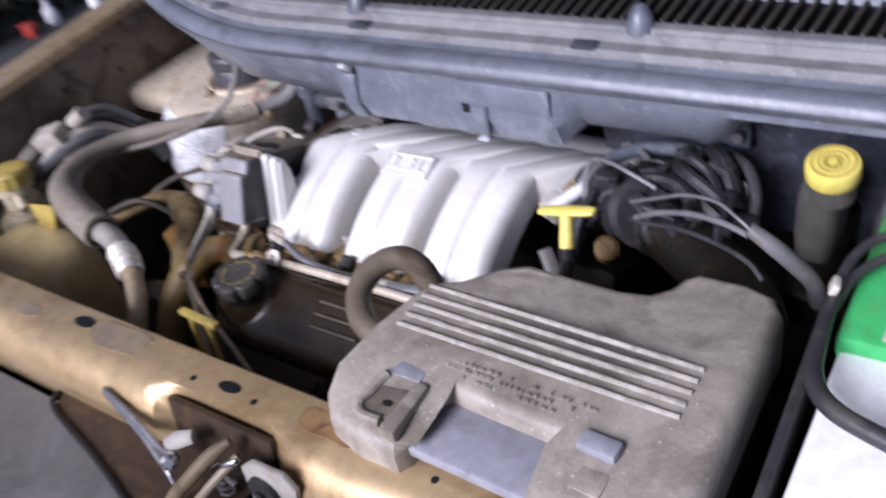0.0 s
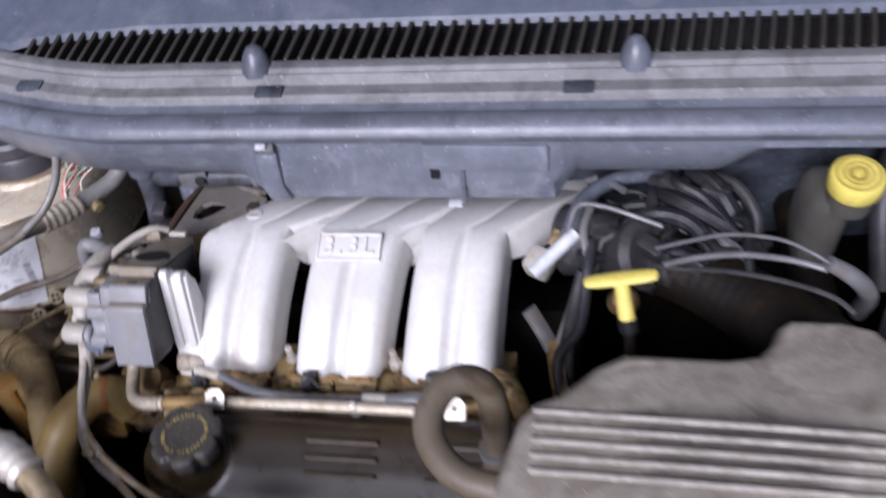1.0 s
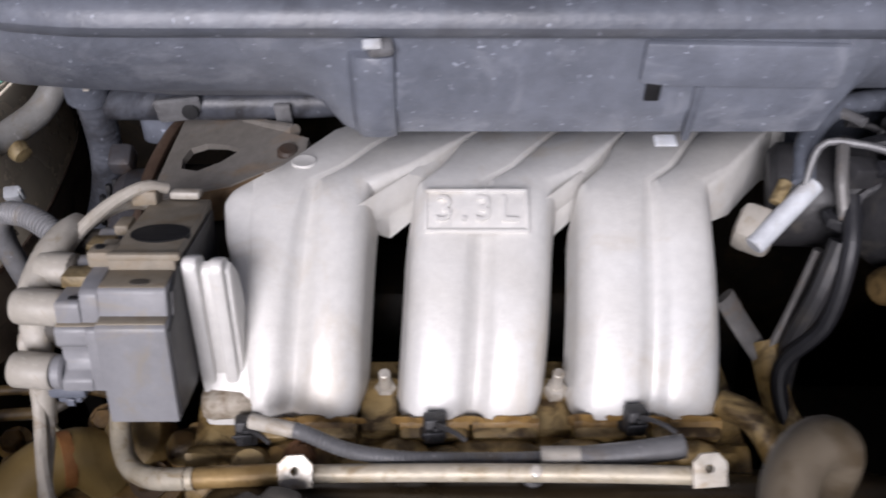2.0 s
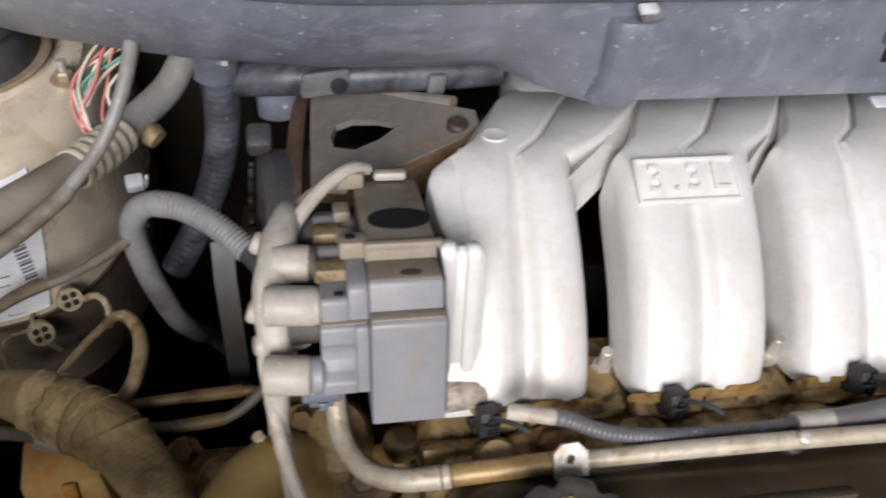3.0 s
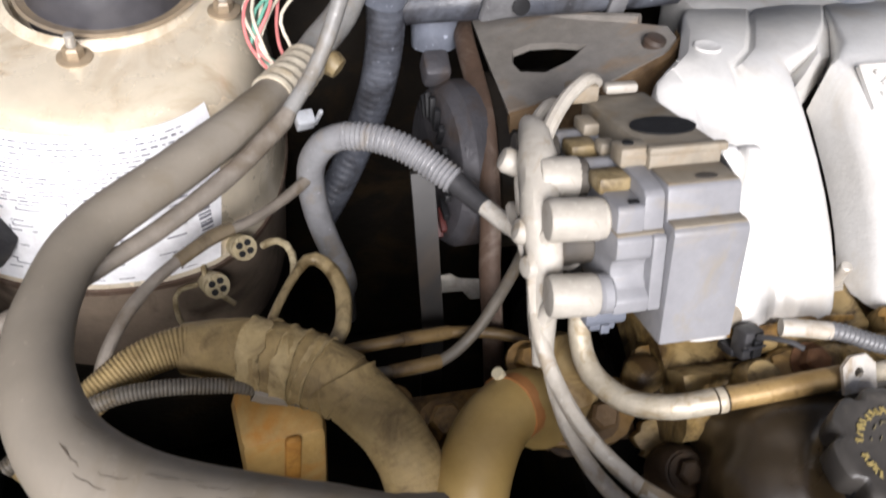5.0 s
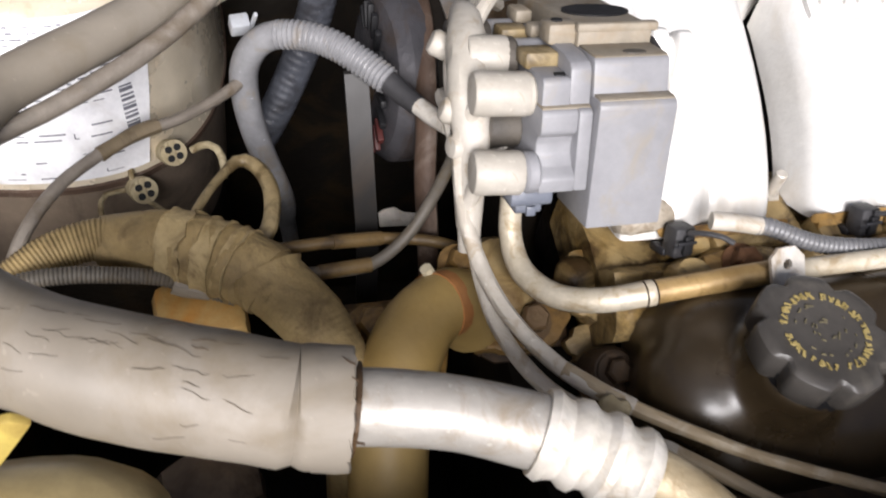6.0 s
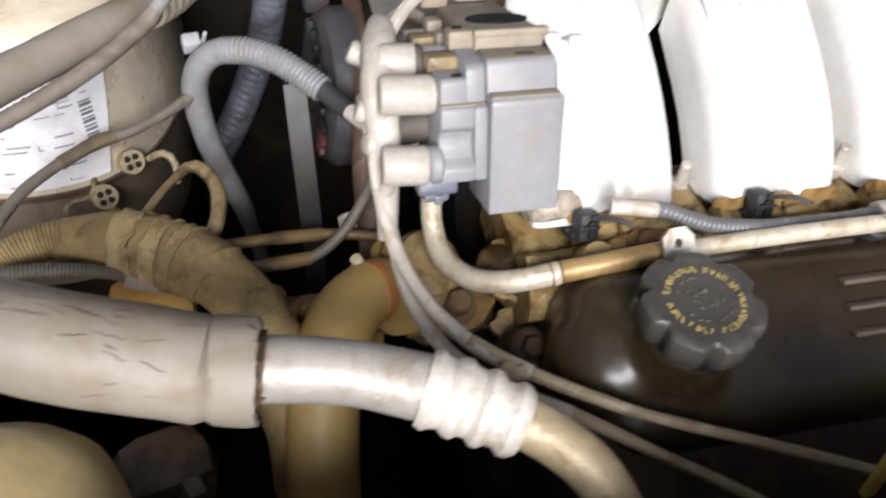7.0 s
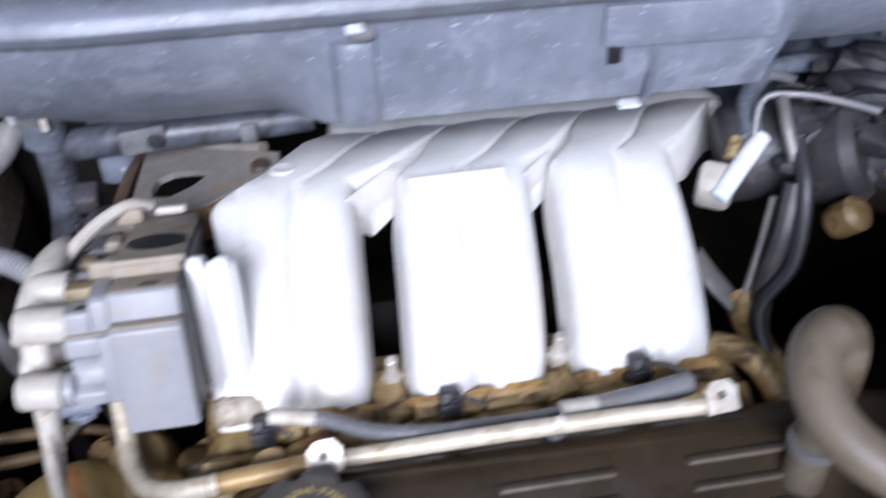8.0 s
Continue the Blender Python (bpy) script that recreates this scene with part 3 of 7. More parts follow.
part("weatherstrip", strip(lambda x: [(0.082 + 0.016 * math.cos(a) * 1.0 + 0.008, 1.0995 + 0.0125 * math.sin(a)) for a in np.linspace(0, 2 * math.pi, 13)[:-1]], -0.60, 0.76, 90), M["seal"], cowl, "smooth grey rubber weatherstrip")
part("gutter", strip(lambda x: [(0.098, 1.100), (0.112, 1.106), (0.113, 1.112), (0.106, 1.1095), (0.100, 1.108)], -0.60, 0.76, 60), M["seal"], cowl)
part("ledge", strip(lambda x: [(0.108, 1.098), (0.1115, 1.1165), (0.1135, 1.119), (0.126, 1.121), (0.1285, 1.126), (0.131, 1.1295), (0.134, 1.1285), (0.137, 1.1325), (0.146, 1.1345), (0.150, 1.133), (0.150, 1.10)], -0.60, 0.76, 90), M["cowl_dusty"], cowl, "dust covered plastic ledge")
for x in (-0.056, 0.223, -0.31):
    dy, dz = sweep(x)
    part("clip", box((x, 0.1175 + dy, 1.1205 + dz), (0.026, 0.013, 0.004), (9, 0, 0), 0.001), M["cowl_dark"], cowl, "dark plastic clip")
for x in (-0.072, 0.271):
    part("bump_stop", lathe([(0.0145, -0.008), (0.014, 0.0), (0.011, 0.010), (0.0065, 0.017), (0.0025, 0.0195)], (x, 0.142, 1.134), (0, 0.12, 1), 18), M["seal"], cowl, "grey rubber bump stop")

grille = part("grille", strip(lambda x: [(0.150, 1.110), (0.215, 1.125), (0.215, 1.129), (0.150, 1.115)], -0.50, 0.76, 40), M["black"], cowl, "black louvred air intake")


def tip(x):
    return max(0.0, min(1.0, (x + 0.345) / 0.14)) ** 0.6


bmf = box((0, 0, 0), (0.0040, 0.046, 0.017), (14, 8, -7), 0.0008, 1)
fin_mesh = mesh_of("fin", bmf, M["fin"], Vector((0, 0, 0)), smooth=False)
for i in range(80):
    x = -0.325 + i * 0.0134
    dy, dz = sweep(x)
    f = new("fin", fin_mesh)
    f.parent = grille
    f.scale = (1, 0.35 + 0.65 * tip(x), 1)
    f.location = Vector((x, 0.150 + 0.023 * (0.3 + 0.7 * tip(x)) + dy, 1.1325 + dz)) - ORIGIN[grille]
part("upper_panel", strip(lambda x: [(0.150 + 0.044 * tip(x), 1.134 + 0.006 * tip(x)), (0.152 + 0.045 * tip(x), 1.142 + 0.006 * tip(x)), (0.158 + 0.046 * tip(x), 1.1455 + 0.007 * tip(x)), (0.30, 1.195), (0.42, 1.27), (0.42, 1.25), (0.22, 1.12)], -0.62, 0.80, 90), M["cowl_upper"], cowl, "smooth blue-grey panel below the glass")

# panel behind the master cylinder, under the cowl
rows = []
for x in np.linspace(0.19, 0.64, 40):
    d = 0.004 * noise.noise(Vector((x * 22, 3, 0))) + 0.003 * math.sin(x * 60)
    rows.append([Vector((x, y + d, z)) for y, z in ((0.222, 0.86), (0.216, 0.93), (0.205, 0.985), (0.195, 1.02), (0.180, 1.062), (0.20, 1.062), (0.24, 0.86))])
bulkhead = thing("bulkhead_panel", (0.42, 0.22, 0.86), "grimy speckled dark panel under the cowl", "panel", kind="structure")
part("panel", loft(rows), M["cowl_dark"], bulkhead)
part("box", box((0.335, 0.196, 0.995), (0.055, 0.02, 0.032), (-12, 0, 4), 0.006), M["cowl_dark"], bulkhead)
part("stud", rod((0.352, 0.190, 0.998), (0.352, 0.176, 0.999), 0.006, 12), M["grey_hose"], bulkhead)
part("ledge", box((0.30, 0.180, 1.03), (0.10, 0.02, 0.012), (-10, 0, 2), 0.004), M["cowl_dark"], bulkhead)

# ---- engine mass, hidden low down ----
block = thing("engine_block", (0, 0, 0.43), "oily engine castings below the manifold, darkened as deep shade", "engine")
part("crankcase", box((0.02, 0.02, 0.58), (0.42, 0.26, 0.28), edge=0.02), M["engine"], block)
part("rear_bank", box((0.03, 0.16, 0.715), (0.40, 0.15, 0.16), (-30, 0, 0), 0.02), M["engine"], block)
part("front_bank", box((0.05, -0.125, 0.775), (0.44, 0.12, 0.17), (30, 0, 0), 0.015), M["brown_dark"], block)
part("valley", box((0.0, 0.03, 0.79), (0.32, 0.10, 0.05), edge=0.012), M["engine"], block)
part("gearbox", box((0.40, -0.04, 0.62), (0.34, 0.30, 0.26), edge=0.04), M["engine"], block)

# the raised bonnet above the bay, hinged at the cowl
bonnet = thing("bonnet", (0.0, 0.25, 1.30), "raised gold bonnet with dark padded underside", "bonnet", kind="structure")
part("skin", loft([[Vector((x, y, z)) for y, z in ((0.24, 1.30), (-0.02, 1.78), (-0.30, 2.22), (-0.33, 2.22), (-0.33, 2.19), (-0.01, 1.72), (0.26, 1.24), (0.28, 1.30))] for x in np.linspace(-0.74, 0.74, 5)]), M["gold"], bonnet)
part("pad", loft([[Vector((x, y, z)) for y, z in ((0.235, 1.275), (-0.02, 1.728), (-0.30, 2.165), (-0.302, 2.150), (-0.03, 1.712), (0.225, 1.262))] for x in np.linspace(-0.66, 0.66, 5)]), M["black"], bonnet)

# ---- intake manifold ----
manifold = thing("intake_manifold", (0.02, 0.08, 0.86), "bare cast alloy intake manifold with six curved runners", "manifold")
SPINE = [(0.205, 0.936), (0.180, 0.948), (0.150, 0.959), (0.120, 0.9665), (0.104, 0.9685), (0.090, 0.9685), (0.075, 0.9655), (0.060, 0.960), (0.040, 0.9515), (0.020, 0.941),
         (0.003, 0.930), (-0.012, 0.918), (-0.023, 0.907), (-0.030, 0.898), (-0.0325, 0.890)]
KNEE = 4


def runner(rear, knee, foot, mate, depth=0.040, split=None):
    """One curved runner: a rounded casting from the plenum over the knee to its foot. mate: the side on which it joins its twin."""
    rings = []
    n = len(SPINE)
    for i, (y, z) in enumerate(SPINE):
        a, b = SPINE[max(0, i - 1)], SPINE[min(n - 1, i + 1)]
        t = Vector((0, b[0] - a[0], b[1] - a[1])).normalized()
        inward = Vector((0, -t.z, t.y))
        if i <= KNEE:
            k = i / KNEE
            left, right = rear[0] + (knee[0] - rear[0]) * k, rear[1] + (knee[1] - rear[1]) * k
            if split is not None:
                # the free side keeps close to the neighbouring pair and parts from it near the knee
                if mate < 0:
                    right = rear[1] + (split - rear[1]) * k + (knee[1] - split) * k ** 2.2
                else:
                    left = rear[0] + (split - rear[0]) * k + (knee[0] - split) * k ** 2.2
        else:
            k = ((i - KNEE) / (n - 1 - KNEE)) ** 0.9
            left, right = knee[0] + (foot[0] - knee[0]) * k, knee[1] + (foot[1] - knee[1]) * k
        open_ = blend(i, 1, 6)
        end_side = left < -0.10 and mate > 0
        rx, rz = 0.0025 + 0.0125 * open_, 0.002 + 0.019 * open_
        gw, gd = 0.0040 + 0.0080 * blend(i, 2, 8), 0.0024 + 0.0036 * blend(i, 2, 7)

        def side(kind):
            """From the outer edge inwards: distance from the edge and depth below the crown."""
            if kind == "mate":
                return [(0.0, depth), (0.0, depth * 0.5)] + [(gw * q, gd * 0.5 * (1 + math.cos(math.pi * q))) for q in (0.0, 0.2, 0.4, 0.6, 0.8, 1.0)]
            if end_side:
                return [(0.0, depth), (0.0, depth * 0.6)] + [(0.001 * q, 0.004 - 0.0007 * q) for q in range(7)]
            arc = [(rx * (1 - math.cos(q)), rz * (1 - math.sin(q))) for q in np.linspace(0, math.pi / 2, 7)]
            return [(-0.003 * open_, depth), (-0.0018 * open_, depth * 0.7)] + arc

        lo, hi = side("mate" if mate < 0 else "free"), side("mate" if mate > 0 else "free")
        r = [Vector((left + px, y, z)) + inward * pd for px, pd in lo]
        r.append(Vector(((left + right) / 2, y, z)) + inward * -0.0012)
        r += [Vector((right - px, y, z)) + inward * pd for px, pd in reversed(hi)]
        rings.append(r)
    return loft(rings)


RUNS = [((-0.083, -0.032), (-0.148, -0.104), (-0.141, -0.114)), ((-0.032, 0.024), (-0.104, -0.066), (-0.114, -0.0725)),
        ((0.024, 0.083), (-0.0390, 0.008), (-0.0485, -0.0045)), ((0.083, 0.131), (0.008, 0.054), (-0.0045, 0.038)),
        ((0.131, 0.185), (0.068, 0.115), (0.057, 0.104)), ((0.185, 0.238), (0.115, 0.155), (0.104, 0.149))]
for i, (rear, knee, foot) in enumerate(RUNS):
    split = (None, -0.046, -0.046, 0.062, 0.062, None)[i]
    part("runner", runner(rear, knee, foot, 1 if i % 2 == 0 else -1, split=split), M["alloy"], manifold)
# the casting dips between the pairs of runners like a gutter that falls away towards the knee
for c0, c1, wl, wr in ((0.024, -0.050, 0.018, 0.012), (0.131, 0.061, 0.014, 0.010)):
    gutter = []
    for i, (y, z) in enumerate(SPINE[:6]):
        k = min(1.25, i / KNEE)
        mid, drop = c0 + (c1 - c0) * k, 0.0025 + 0.028 * blend(i, 0.5, 6.0)
        up = [(-wl, 0.0045 * blend(i, 0, 3)), (-0.66 * wl, drop * 0.12), (-0.36 * wl, drop * 0.42), (-0.05 * wl, drop * 0.80), (0.35 * wr, drop * 1.0), (0.7 * wr, drop * 1.12), (wr, drop * 1.2)]
        gutter.append([Vector((mid + dx, y + 0.010 * dx / wr * k, z - dz)) for dx, dz in up] + [Vector((mid + dx, y + 0.006, z - dz - 0.014)) for dx, dz in ((wr, drop * 1.2), (0.0, drop), (-wl, 0.008))])
    part("gutter", loft(gutter), M["alloy"], manifold)
part("round_pad", lathe([(0.0085, -0.006), (0.0085, 0.0008), (0.0078, 0.0016), (0.005, 0.0012)], (-0.1130, 0.1225, 0.9662), (0, 0.2, 0.98), 20), M["alloy"], manifold, "small round cast pad")
part("plenum", box((0.080, 0.215, 0.912), (0.32, 0.07, 0.05), (-14, 0, 0), 0.012), M["alloy"], manifold)
# oily stains on the runner feet
random.seed(17)
for x in (-0.135, -0.120, -0.100, -0.079, -0.046, -0.030, -0.0045, 0.020, 0.062, 0.084, 0.104, 0.132):
    part("oil_stain", prism(blot(random.uniform(0.008, 0.014), random.uniform(0.0025, 0.0045), x * 90), (x, -0.0320, 0.8955), (1, 0, 0), (0, 0.33, 0.94), 0.0008), M["grime_dark"], manifold, "brown oil stain", smooth=False)
# the end of the casting runs on as a smooth skin beside the coil, notched where the coil's lug sits
skin = []
for q in np.linspace(3.5, len(SPINE) - 1, 48):
    i = min(len(SPINE) - 2, int(q))
    (y0, z0), (y1, z1) = SPINE[i], SPINE[i + 1]
    y, z = y0 + (y1 - y0) * (q - i), z0 + (z1 - z0) * (q - i)
    t = Vector((0, y1 - y0, z1 - z0)).normalized()
    inward = Vector((0, -t.z, t.y))
    left = float(np.interp(-y, [-0.112, -0.104, -0.096, -0.084, -0.060, -0.046, -0.038, -0.028, -0.010, 0.033], [-0.1395, -0.1475, -0.1565, -0.1605, -0.157, -0.1525, -0.1500, -0.1630, -0.1660, -0.1655]))
    dip = 0.0010 + 0.0008 * noise.noise(Vector((y * 60, 1.5, 0)))
    skin.append([Vector((x, y, z)) + inward * d for x, d in ((-0.118, 0.0035), (-0.126, dip + 0.0003), (-0.138, dip), (left + 0.007, dip + 0.0002), (left + 0.0028, dip + 0.0009), (left + 0.0006, dip + 0.0028), (left, dip + 0.006), (left, 0.022), (-0.118, 0.026))])
part("end_skin", loft(skin), M["alloy"], manifold, "smooth cast end beside the coil")
# two straight upright ribs with a web between them carry the coil
RIB = [(0.024, 0.968), (0.019, 0.988), (0.011, 0.9955), (0.006, 0.9958), (0.0030, 0.9920), (-0.0155, 0.920), (-0.0185, 0.902), (-0.010, 0.892), (0.02, 0.892), (0.024, 0.93)]
WEB = [(0.022, 0.972), (0.014, 0.989), (0.0070, 0.987), (-0.0120, 0.917), (-0.0160, 0.895), (0.015, 0.89), (0.022, 0.93)]
part("web_plate", prism(WEB, (-0.1640, 0, 0), (0, 1, 0), (0, 0, 1), 0.024, 0.003), M["alloy"], manifold)
part("upright_rib", prism(RIB, (-0.1660, 0, 0), (0, 1, 0), (0, 0, 1), 0.0090, 0.0022), M["alloy"], manifold)
part("upright_rib", prism([(y, z - 0.002) for y, z in RIB], (-0.1515, 0, 0), (0, 1, 0), (0, 0, 1), 0.0082, 0.0022), M["alloy"], manifold)
lump = []
for x, k in ((-0.168, 0.35), (-0.166, 0.75), (-0.160, 1.0), (-0.150, 1.05), (-0.142, 0.95), (-0.134, 0.7), (-0.130, 0.35)):
    lump.append([Vector((x, -0.018 + (0.013 + 0.004 * noise.noise(Vector((x * 160, a * 1.3, 5)))) * k * math.cos(a), 0.897 + (0.012 + 0.004 * noise.noise(Vector((a * 1.4, x * 140, 2)))) * k * math.sin(a))) for a in np.linspace(0, 2 * math.pi, 19)[:-1]])
part("foot_lump", loft(lump), M["alloy_grey"], manifold, "rough greyish cast foot")
plate_u, plate_v = Vector((1, -0.03, 0.03)), Vector((0, 0.93, 0.36))
plate = part("name_plate", prism([(-0.033, -0.015), (0.033, -0.015), (0.033, 0.015), (-0.033, 0.015)], (0.000, 0.0760, 0.9652), plate_u, plate_v, 0.0022, 0.001), M["alloy"], manifold, "raised rectangular cast name plate")
for du in (-0.0318, 0.0318):
    part("rim", prism([(-0.0011, -0.0145), (0.0011, -0.0145), (0.0011, 0.0145), (-0.0011, 0.0145)], Vector((0.000, 0.0760, 0.9652)) + plate_u * du + Vector((0, -0.0008, 0.002)), plate_u, plate_v, 0.0016, 0.0004), M["alloy"], plate)
for dv in (-0.0138, 0.0138):
    part("rim", prism([(-0.032, -0.0011), (0.032, -0.0011), (0.032, 0.0011), (-0.032, 0.0011)], Vector((0.000, 0.0760, 0.9652)) + plate_v * dv + Vector((0, -0.0008, 0.002)), plate_u, plate_v, 0.0016, 0.0004), M["alloy"], plate)
lettering("3.3L", 0.0255, (0.000, 0.0751, 0.9674), plate_u, plate_v, 0.0024, plate, "lettering", M["alloy"], spacing=1.25)
for rear, knee, foot in RUNS:
    a, b = foot
    part("foot_plate", box(((a + b) / 2, -0.0315, 0.8830), (b - a - 0.002, 0.016, 0.019), (14, 0, 0), 0.003), M["alloy_dirty"], manifold, "oily stained foot")
    band = []
    for x in np.linspace(a + 0.001, b - 0.001, 16):
        up = 0.0022 + 0.0022 * noise.noise(Vector((x * 75, 2.0, 0))) + 0.0014 * noise.noise(Vector((x * 240, 6.0, 0)))
        band.append([Vector((x, y, z)) for y, z in ((-0.0300, 0.8905), (-0.0362, 0.8900), (-0.0352 + 0.2 * up, 0.8915 + up * 0.6), (-0.0338 + 0.35 * up, 0.8925 + up), (-0.0300, 0.8925 + up))])
    part("stained_joint", loft(band), M["grime_dark"], manifold, "brown oily line along the joint")
for x, y, z in ((-0.0575, 0.0, 0.888), (0.050, -0.005, 0.895)):
    part("stud", rod((x, y, z - 0.02), (x, y - 0.002, z + 0.014), 0.0036), M["metal"], manifold)
    part("nut", hexbolt((x, y, z - 0.016), (0, -0.05, 1), 0.0072, 0.014), M["metal"], manifold)
for x in (-0.061, 0.047):
    part("foot_flange", box((x, -0.012, 0.878), (0.024, 0.04, 0.012), (0, 0, 0), 0.003), M["alloy_dirty"], manifold)

lower = thing("lower_intake", (0, -0.03, 0.84), "dirty brown stained lower intake casting", "intake")
rows = []
LUMP = ((0.03, 0.84), (0.028, 0.872), (0.000, 0.877), (-0.018, 0.876), (-0.030, 0.8745), (-0.036, 0.8745), (-0.042, 0.8815), (-0.048, 0.8835), (-0.054, 0.8800), (-0.060, 0.876), (-0.066, 0.869), (-0.070, 0.863), (-0.071, 0.855), (-0.05, 0.82))
for x in np.linspace(-0.175, 0.165, 110):
    r = []
    for y, z in LUMP:
        k = blend(-y, 0.018, 0.036) * blend(z, 0.84, 0.87)
        wob = 0.0075 * noise.noise(Vector((x * 42, y * 70, 0))) + 0.0035 * noise.noise(Vector((x * 120, y * 160, 4)))
        r.append(Vector((x, y - 0.4 * k * wob, z + k * wob)))
    rows.append(r)
part("casting", loft(rows), M["alloy_dirty"], lower)
for x in (-0.135, -0.02, 0.088):
    part("injector_boss", lathe([(0.013, 0), (0.013, 0.02), (0.010, 0.026)], (x, -0.052, 0.868), (0, -0.35, 1), 16), M["alloy_dirty"], lower)


def cast_lump(x0, x1, y, z, ry, rz, seed):
    """An uneven cast ridge along x with rounded ends."""
    rings = []
    for q in np.linspace(0, 1, 15):
        k = max(0.15, 1 - abs(2 * q - 1) ** 4)
        x = x0 + (x1 - x0) * q
        rings.append([Vector((x, y + ry * k * (1 + 0.16 * noise.noise(Vector((x * 60, a, seed)))) * math.cos(a), z + rz * k * (1 + 0.16 * noise.noise(Vector((x * 70, a, seed + 4)))) * math.sin(a))) for a in np.linspace(0, 2 * math.pi, 15)[:-1]])
    return loft(rings)


for x, w, seed in ((-0.100, 0.028, 1), (0.008, 0.032, 2), (0.115, 0.032, 3), (-0.045, 0.016, 5), (0.060, 0.018, 7)):
    part("ridge", cast_lump(x - w, x + w, -0.047, 0.883, 0.0085, 0.0075, seed), M["alloy_dirty"], lower)
part("bracket_plate", prism([(-0.020, -0.012), (0.016, -0.014), (0.020, 0.004), (0.006, 0.014), (-0.018, 0.012)], (-0.106, -0.056, 0.8855), (1, 0.05, 0.1), (0, 0.93, 0.36), 0.004, 0.0015), M["grime_dark"], lower, "amber stained bracket plate")
part("pad", cast_lump(-0.196, -0.172, -0.030, 0.862, 0.012, 0.010, 11), M["alloy_dirty"], lower)
part("bolt_pad", prism(blot(0.032, 0.022, 2.4), (-0.160, -0.0275, 0.852), (1, 0, 0.05), (0, 0.91, 0.41), 0.007, 0.002), M["neck_pale"], lower, "tan stained pad")
part("dish", lathe([(0.0170, 0.016), (0.0172, 0.0200), (0.0150, 0.0212), (0.0125, 0.0185), (0.0120, 0.0150)], (-0.164, -0.031, 0.842), (0, -0.45, 1), 24), M["brown_dark"], lower, "dark ring round a bolt")
part("bolt", hexbolt((-0.164, -0.034, 0.860), (0, -0.45, 1), 0.0088, 0.012), M["amber_grime"], lower, "tan stained hexagon bolt")
part("bolt", hexbolt((-0.104, -0.054, 0.8885), (0, -0.4, 1), 0.008, 0.012), M["rust"], lower, "rusty hexagon bolt")
part("bolt", hexbolt((0.02, -0.056, 0.880), (0, -0.4, 1), 0.007, 0.011), M["alloy_dirty"], lower)
part("lug", lathe([(0.020, 0), (0.020, 0.014), (0.016, 0.018)], (-0.164, -0.031, 0.842), (0, -0.45, 1), 18), M["alloy_dirty"], lower)

# ---- coil pack ----
coil = thing("coil_pack", (-0.195, 0.02, 0.93), "grey plastic ignition coil pack with dusty top", "coil")
CU, CN = Vector((0, 0.93, -0.37)), Vector((0, 0.37, 0.93))
CS = Vector((0, -0.003, 1.004))


def coil_block(x0, x1, outline, edge=0.0022):
    return prism(outline, CS + Vector((x0, 0, 0)), CU, CN, (x1 - x0), edge)


part("core_plate", coil_block(-0.1676, -0.1660, [(0.090, -0.006), (0.090, -0.046), (0.014, -0.084), (-0.0190, -0.0840), (-0.0195, -0.0300), (-0.0100, -0.0260), (-0.0070, -0.0130), (0.010, -0.006)], 0.0004), M["rubber_dark"], coil, "dark laminated side plate")
X0, X1 = -0.2047, -0.1680
part("housing", coil_block(X0, X1, [(0.096, -0.001), (0.096, -0.048), (0.012, -0.05), (0.010, -0.030), (0.0092, -0.010), (0.0092, -0.0012), (0.0115, 0.0)]), M["coil_dirt"], coil, "dusty grey top housing")
part("shelf_block", coil_block(X0, X1, [(0.012, -0.0088), (0.012, -0.030), (-0.0140, -0.0275), (-0.0140, -0.0250), (-0.0116, -0.0110), (-0.0100, -0.0090)], 0.0012), M["coil"], coil, "grey lower shelf of the housing")
part("shelf_dust", coil_block(X0 + 0.0008, X1 - 0.0008, [(0.0088, -0.0092), (-0.0098, -0.0094), (-0.0102, -0.0088), (-0.0080, -0.0083), (0.0088, -0.0080)], 0.0003), M["coil_dirt"], coil, "tan dust on the shelf")
part("front_block", coil_block(X0 - 0.0002, X1 + 0.0008, [(0.016, -0.087), (-0.0222, -0.0868), (-0.0230, -0.0282), (-0.0220, -0.0260), (-0.0198, -0.0252), (0.016, -0.0252)], 0.0014), M["coil"], coil, "smooth grey front block")
part("dust_line", coil_block(X0 + 0.0006, X1, [(-0.0130, -0.0258), (-0.0210, -0.0260), (-0.0207, -0.0250), (-0.0190, -0.0245), (-0.0130, -0.0242)], 0.0003), M["coil_dirt"], coil, "tan dirt caught on a ledge")
SCOOP = [(0.070, -0.012), (0.070, -0.060), (-0.013, -0.0690), (-0.0195, -0.0680), (-0.0200, -0.0615), (-0.0185, -0.0595), (-0.0150, -0.0570), (-0.0122, -0.0520), (-0.0118, -0.0470), (-0.0130, -0.0435), (-0.0160, -0.0415), (-0.0170, -0.0400), (-0.0168, -0.0320), (-0.0155, -0.0300), (-0.004, -0.0295)]
part("side_block", coil_block(-0.2120, -0.2053, [(0.070, -0.012), (0.070, -0.060), (-0.013, -0.0690), (-0.0195, -0.0680), (-0.0180, -0.0315), (-0.0165, -0.0298), (-0.004, -0.0295)], 0.0012), M["coil"], coil)
part("side_block", coil_block(-0.2290, -0.2118, SCOOP, 0.0010), M["coil"], coil, "grey side block with a scooped face")
part("dust_line", coil_block(-0.2284, -0.2056, [(-0.0040, -0.0300), (-0.0150, -0.0303), (-0.0150, -0.0294), (-0.0130, -0.0288), (-0.0040, -0.0287)], 0.0003), M["coil_dirt"], coil, "tan dirt caught on a ledge")
